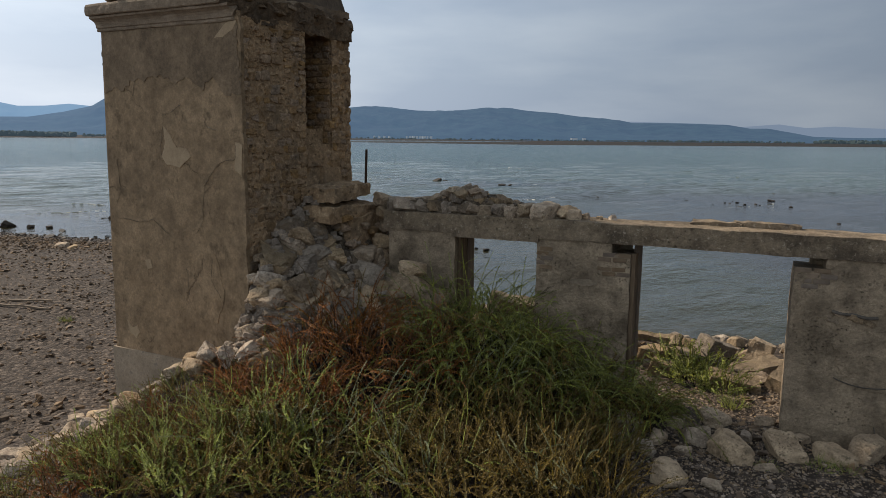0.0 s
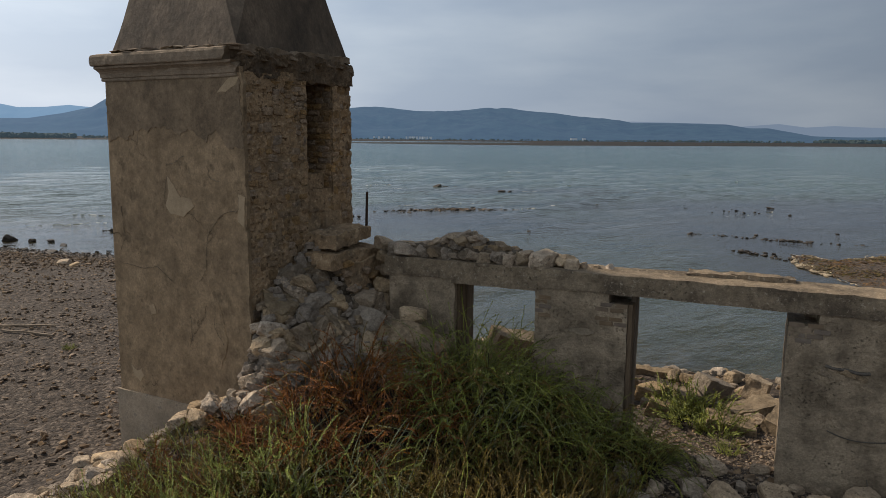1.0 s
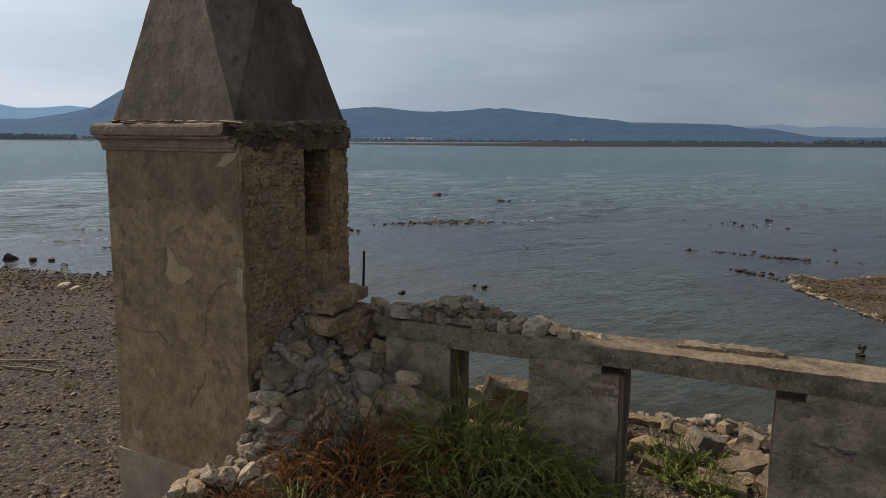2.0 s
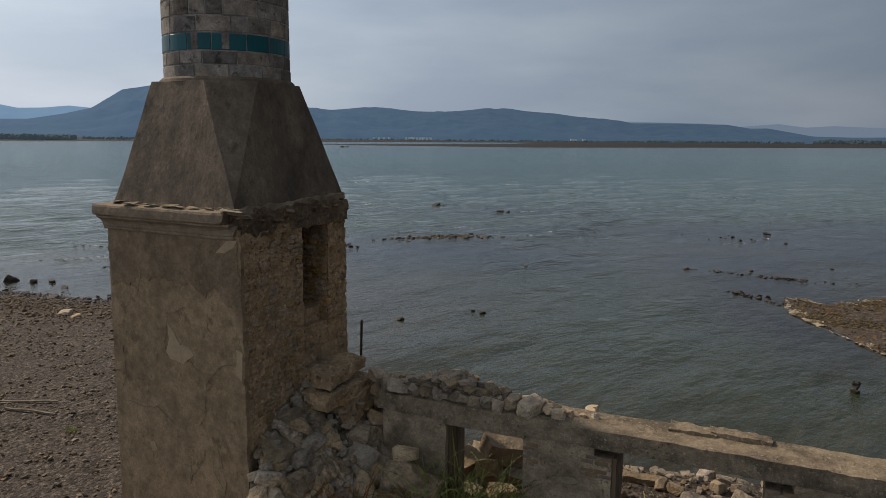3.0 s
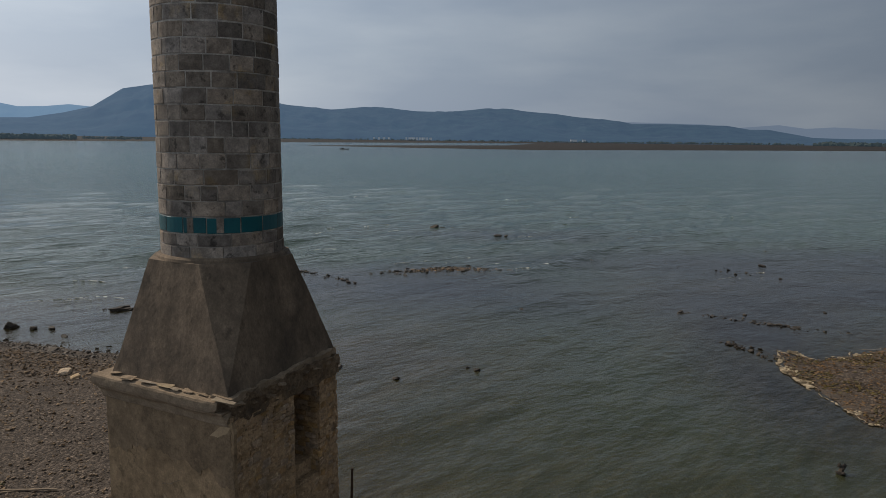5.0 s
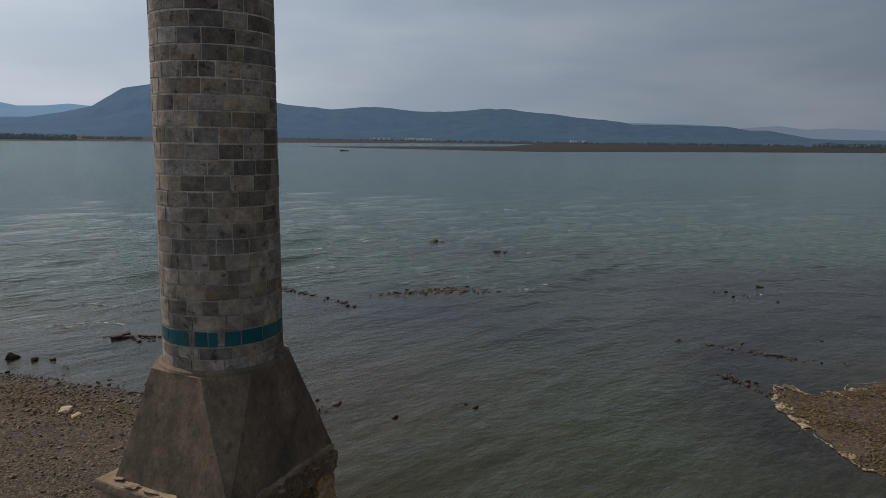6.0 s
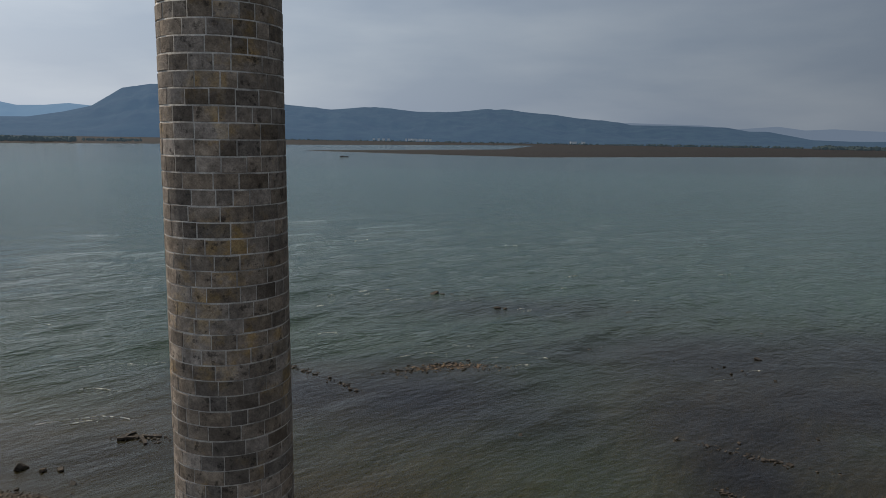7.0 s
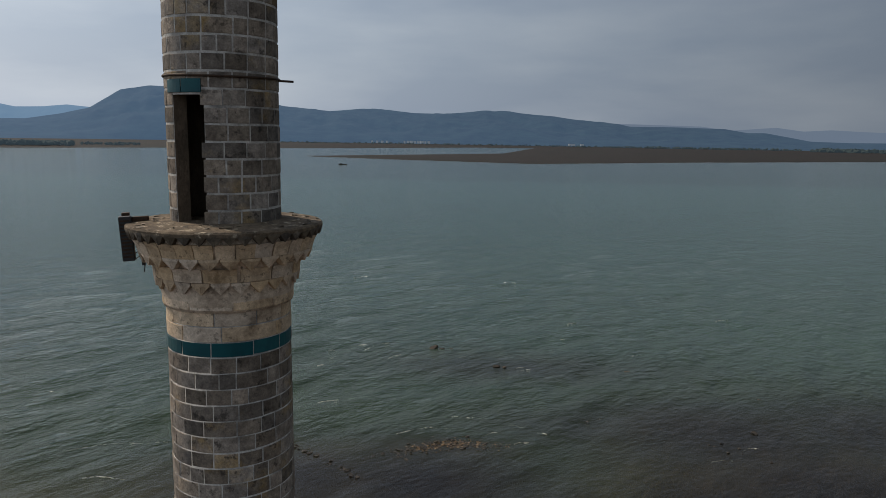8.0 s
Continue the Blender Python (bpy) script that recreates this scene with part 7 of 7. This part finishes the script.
# waterlogged beams and debris
for x, y, rz, length in ((-19.9, 38.5, 22, 1.7), (-19.1, 38.2, -50, 1.1), (-20.3, 38.9, 70, 0.9), (-18.9, 38.8, 10, 1.2)):
    bm = slab_grid((-length / 2, -0.09, -0.06), (length / 2, 0.09, 0.08), 0.1, 0.05, 3.0, x)
    tagged(new("driftwood_beam", mesh_bm("driftwood_beam", bm, WETROCK)), "dark waterlogged beam aground in the shallows", "driftwood", "drift beams").matrix_basis = pose(x, y, 0.07, 2, 3, rz)
for x, y, rz, length in ((-11.9, 17.2, 10, 1.8), (-11.3, 16.6, -8, 1.5), (-12.6, 16.9, 25, 1.2), (19.4, 29.6, -18, 1.7), (19.0, 29.0, -10, 1.4)):
    bm = slab_grid((-length / 2, -0.028, -0.022), (length / 2, 0.028, 0.022), 0.08, 0.035, 2.2, x)
    tagged(new("driftwood_branch", mesh_bm("driftwood_branch", bm, DRIFT)), "pale weathered branch washed up on the shore", "driftwood", "drift branches").matrix_basis = pose(x, y, float(ground_height(x, y)) + 0.05, 0, 2, rz)
for x, y, size in ((-15.9, 26.5, 0.6), (-16.7, 27.05, 0.75)):
    stone_thing(grng, x, y, float(ground_height(x, y)) + 0.08, size * 0.8, BOULDER, "pale flat boulder on the beach", "beach boulders", 0.4, 8)


def foam_strip(x, y, length, turn, width):
    """A ragged streak of foam lying on a wave."""
    verts, faces = [], []
    n = max(8, int(length * 9))
    for k in range(n + 1):
        t = k / n
        px = (t - 0.5) * length
        bow = 0.12 * length * math.sin(math.pi * t) + 0.05 * math.sin(9 * t + x)
        w = width * math.sin(math.pi * t) ** 0.6 * grng.uniform(0.08, 1.2)
        for side in (-1, -0.3, 0.3, 1):
            qx = px * math.cos(turn) - (bow + side * w) * math.sin(turn)
            qy = px * math.sin(turn) + (bow + side * w) * math.cos(turn)
            z = water_height(x + qx, y + qy) * 0.8 + (0.05 if abs(side) < 0.5 else 0.0) + 0.02
            verts.append((x + qx, y + qy, z))
    for k in range(n):
        for j in range(3):
            q = k * 4 + j
            if noise.noise(Vector((k * 0.31 + x, j * 2.3, y))) > -0.1 + 0.2 * (j != 1):
                faces.append((q, q + 1, q + 5, q + 4))
    ob = new("foam_streak", mesh_from("foam_streak", verts, faces, FOAM, True))
    tagged(ob, "white foam streak on a breaking wave", "foam", "foam streaks", "stuff")


for x, y, length, width in ((-13.4, 79.7, 2.6, 0.22), (-16.0, 71.5, 2.4, 0.15), (-10.5, 77.8, 2.0, 0.16), (-4.1, 56.0, 4.5, 0.11), (1.6, 55.8, 1.4, 0.12), (4.1, 54.1, 1.2, 0.09), (19.4, 52.5, 1.8, 0.07),
                            (-25.9, 45.9, 3.0, 0.06), (-31.5, 58.6, 2.0, 0.08), (-13.6, 61.0, 3.0, 0.06), (11.9, 77.9, 1.4, 0.16), (5.2, 73.3, 1.2, 0.14), (-1.3, 76.2, 1.0, 0.1), (10.2, 84.3, 2.2, 0.2), (18.8, 78.8, 2.0, 0.15), (5.9, 72.4, 1.5, 0.1),
                            (34.0, 69.5, 1.8, 0.12), (-16.2, 77.7, 1.4, 0.1), (-23.9, 40.3, 1.6, 0.05), (13, 92, 1.6, 0.14), (6, 118, 2.4, 0.16), (-20, 120, 2.4, 0.16), (-34, 76, 2.4, 0.12), (-40, 62, 2.6, 0.12), (34, 96, 2.4, 0.14)):
    foam_strip(x, y, length, radians(grng.uniform(2, 34)), width)

for x, y, length, width, turn in ((-27.5, 51, 7.5, 0.05, 15), (-31, 66, 6.0, 0.05, 18), (-14.2, 71, 7.0, 0.12, 58), (-11.0, 79, 5.0, 0.18, 55), (-8.5, 76, 3.0, 0.12, 48), (-12.6, 61.5, 6.5, 0.08, 30),
                                  (-1.4, 58.8, 6.0, 0.13, 8), (3.8, 57.6, 1.6, 0.12, -25), (5.6, 56.2, 1.5, 0.08, -30), (22.4, 54.8, 1.6, 0.08, 12), (-24, 40.5, 6.0, 0.05, 12), (-15, 41.5, 4.0, 0.05, 10)):
    foam_strip(x, y, length, radians(turn), width)

# ---- the far shore: tree belts, a few pale houses ----
def tree_belt(name, az0, az1, dist, height, n, label):
    rows = []
    for _ in range(n):
        a = radians(grng.uniform(az0, az1))
        d = dist * grng.uniform(0.97, 1.05)
        s = height * (0.5 + 0.8 * grng.random())
        rows.append((d * math.sin(a), d * math.cos(a), s * 0.3 + 3.0, s * 1.3, 0.8))
    scatter(name, rows, SHORE_WOOD, CHIP_ARRAYS, label, "trees")


tree_belt("far_trees", 24.6, 36, 1900, 11, 300, "dark belt of trees on the far shore")
tree_belt("far_trees", 12, 24, 2080, 6, 240, "low dark belt of trees on the far shore")
tree_belt("far_trees", -37, -30.5, 1350, 8, 330, "dark belt of trees on the far shore")
tree_belt("far_trees", -30, -26, 1400, 5, 90, "low trees along the far shore")
tree_belt("far_trees", -16, 12, 2090, 5, 300, "low trees along the far shore")
house_rng = random.Random(61)
for az, dist, w, h in [(-6.0 + 0.28 * k, 2110 + 25 * (k % 3), 5 + 2 * (k % 3), 3.5) for k in range(8)] + [(-8.6 + 0.4 * k, 2130, 5, 3) for k in range(4)] + [(7.4, 2120, 18, 2.5), (8.2, 2125, 9, 2.5)]:
    a = radians(az)
    house = thing("house", "small pale house far across the lake", "house", pose(dist * math.sin(a), dist * math.cos(a), 9.0, 0, 0, -az + house_rng.uniform(-25, 25)), "far houses")
    bm = bmesh.new()
    add_box(bm, (-w / 2, -5, -4), (w / 2, 5, h))
    part("wall", mesh_bm("wall", bm, FAR_WALL), house)
    bm = bmesh.new()
    A = [bm.verts.new(q) for q in ((-w / 2 - 0.5, -5.6, h + 0.02), (w / 2 + 0.5, -5.6, h + 0.02), (w / 2 + 0.5, 5.6, h + 0.02), (-w / 2 - 0.5, 5.6, h + 0.02), (-w / 2, 0, h + 2.6), (w / 2, 0, h + 2.6))]
    for q in ((0, 1, 5, 4), (2, 3, 4, 5), (1, 2, 5), (3, 0, 4), (3, 2, 1, 0)):
        bm.faces.new([A[i] for i in q])
    part("roof", mesh_bm("roof", bm, HILL_NEAR), house)

# a small dark boat lies far out on the lake
boat = thing("boat", "small dark open boat far out on the lake", "boat", pose(-116.0, 600.0, 0.0, 0, 0, 6))
verts, faces = [], []
for k in range(13):
    t = k / 12 * 2 - 1
    beam_, sheer = 1.1 * (1 - abs(t) ** 3), 0.5 + 0.25 * t * t
    verts += [(3.9 * t, -beam_, sheer), (3.6 * t, -beam_ * 0.6, -0.2), (3.6 * t, beam_ * 0.6, -0.2), (3.9 * t, beam_, sheer), (3.8 * t, beam_ * 0.85, 0.3), (3.8 * t, -beam_ * 0.85, 0.3)]
for k in range(12):
    for j in range(6):
        a, b = k * 6 + j, k * 6 + (j + 1) % 6
        faces.append((a, a + 6, b + 6, b))
part("hull", mesh_from("hull", verts, faces, WETROCK), boat)
bm = bmesh.new()
add_box(bm, (-2.2, -0.6, 0.3), (-0.6, 0.6, 1.2), 0.08)
part("cabin", mesh_bm("cabin", bm, WETROCK), boat)
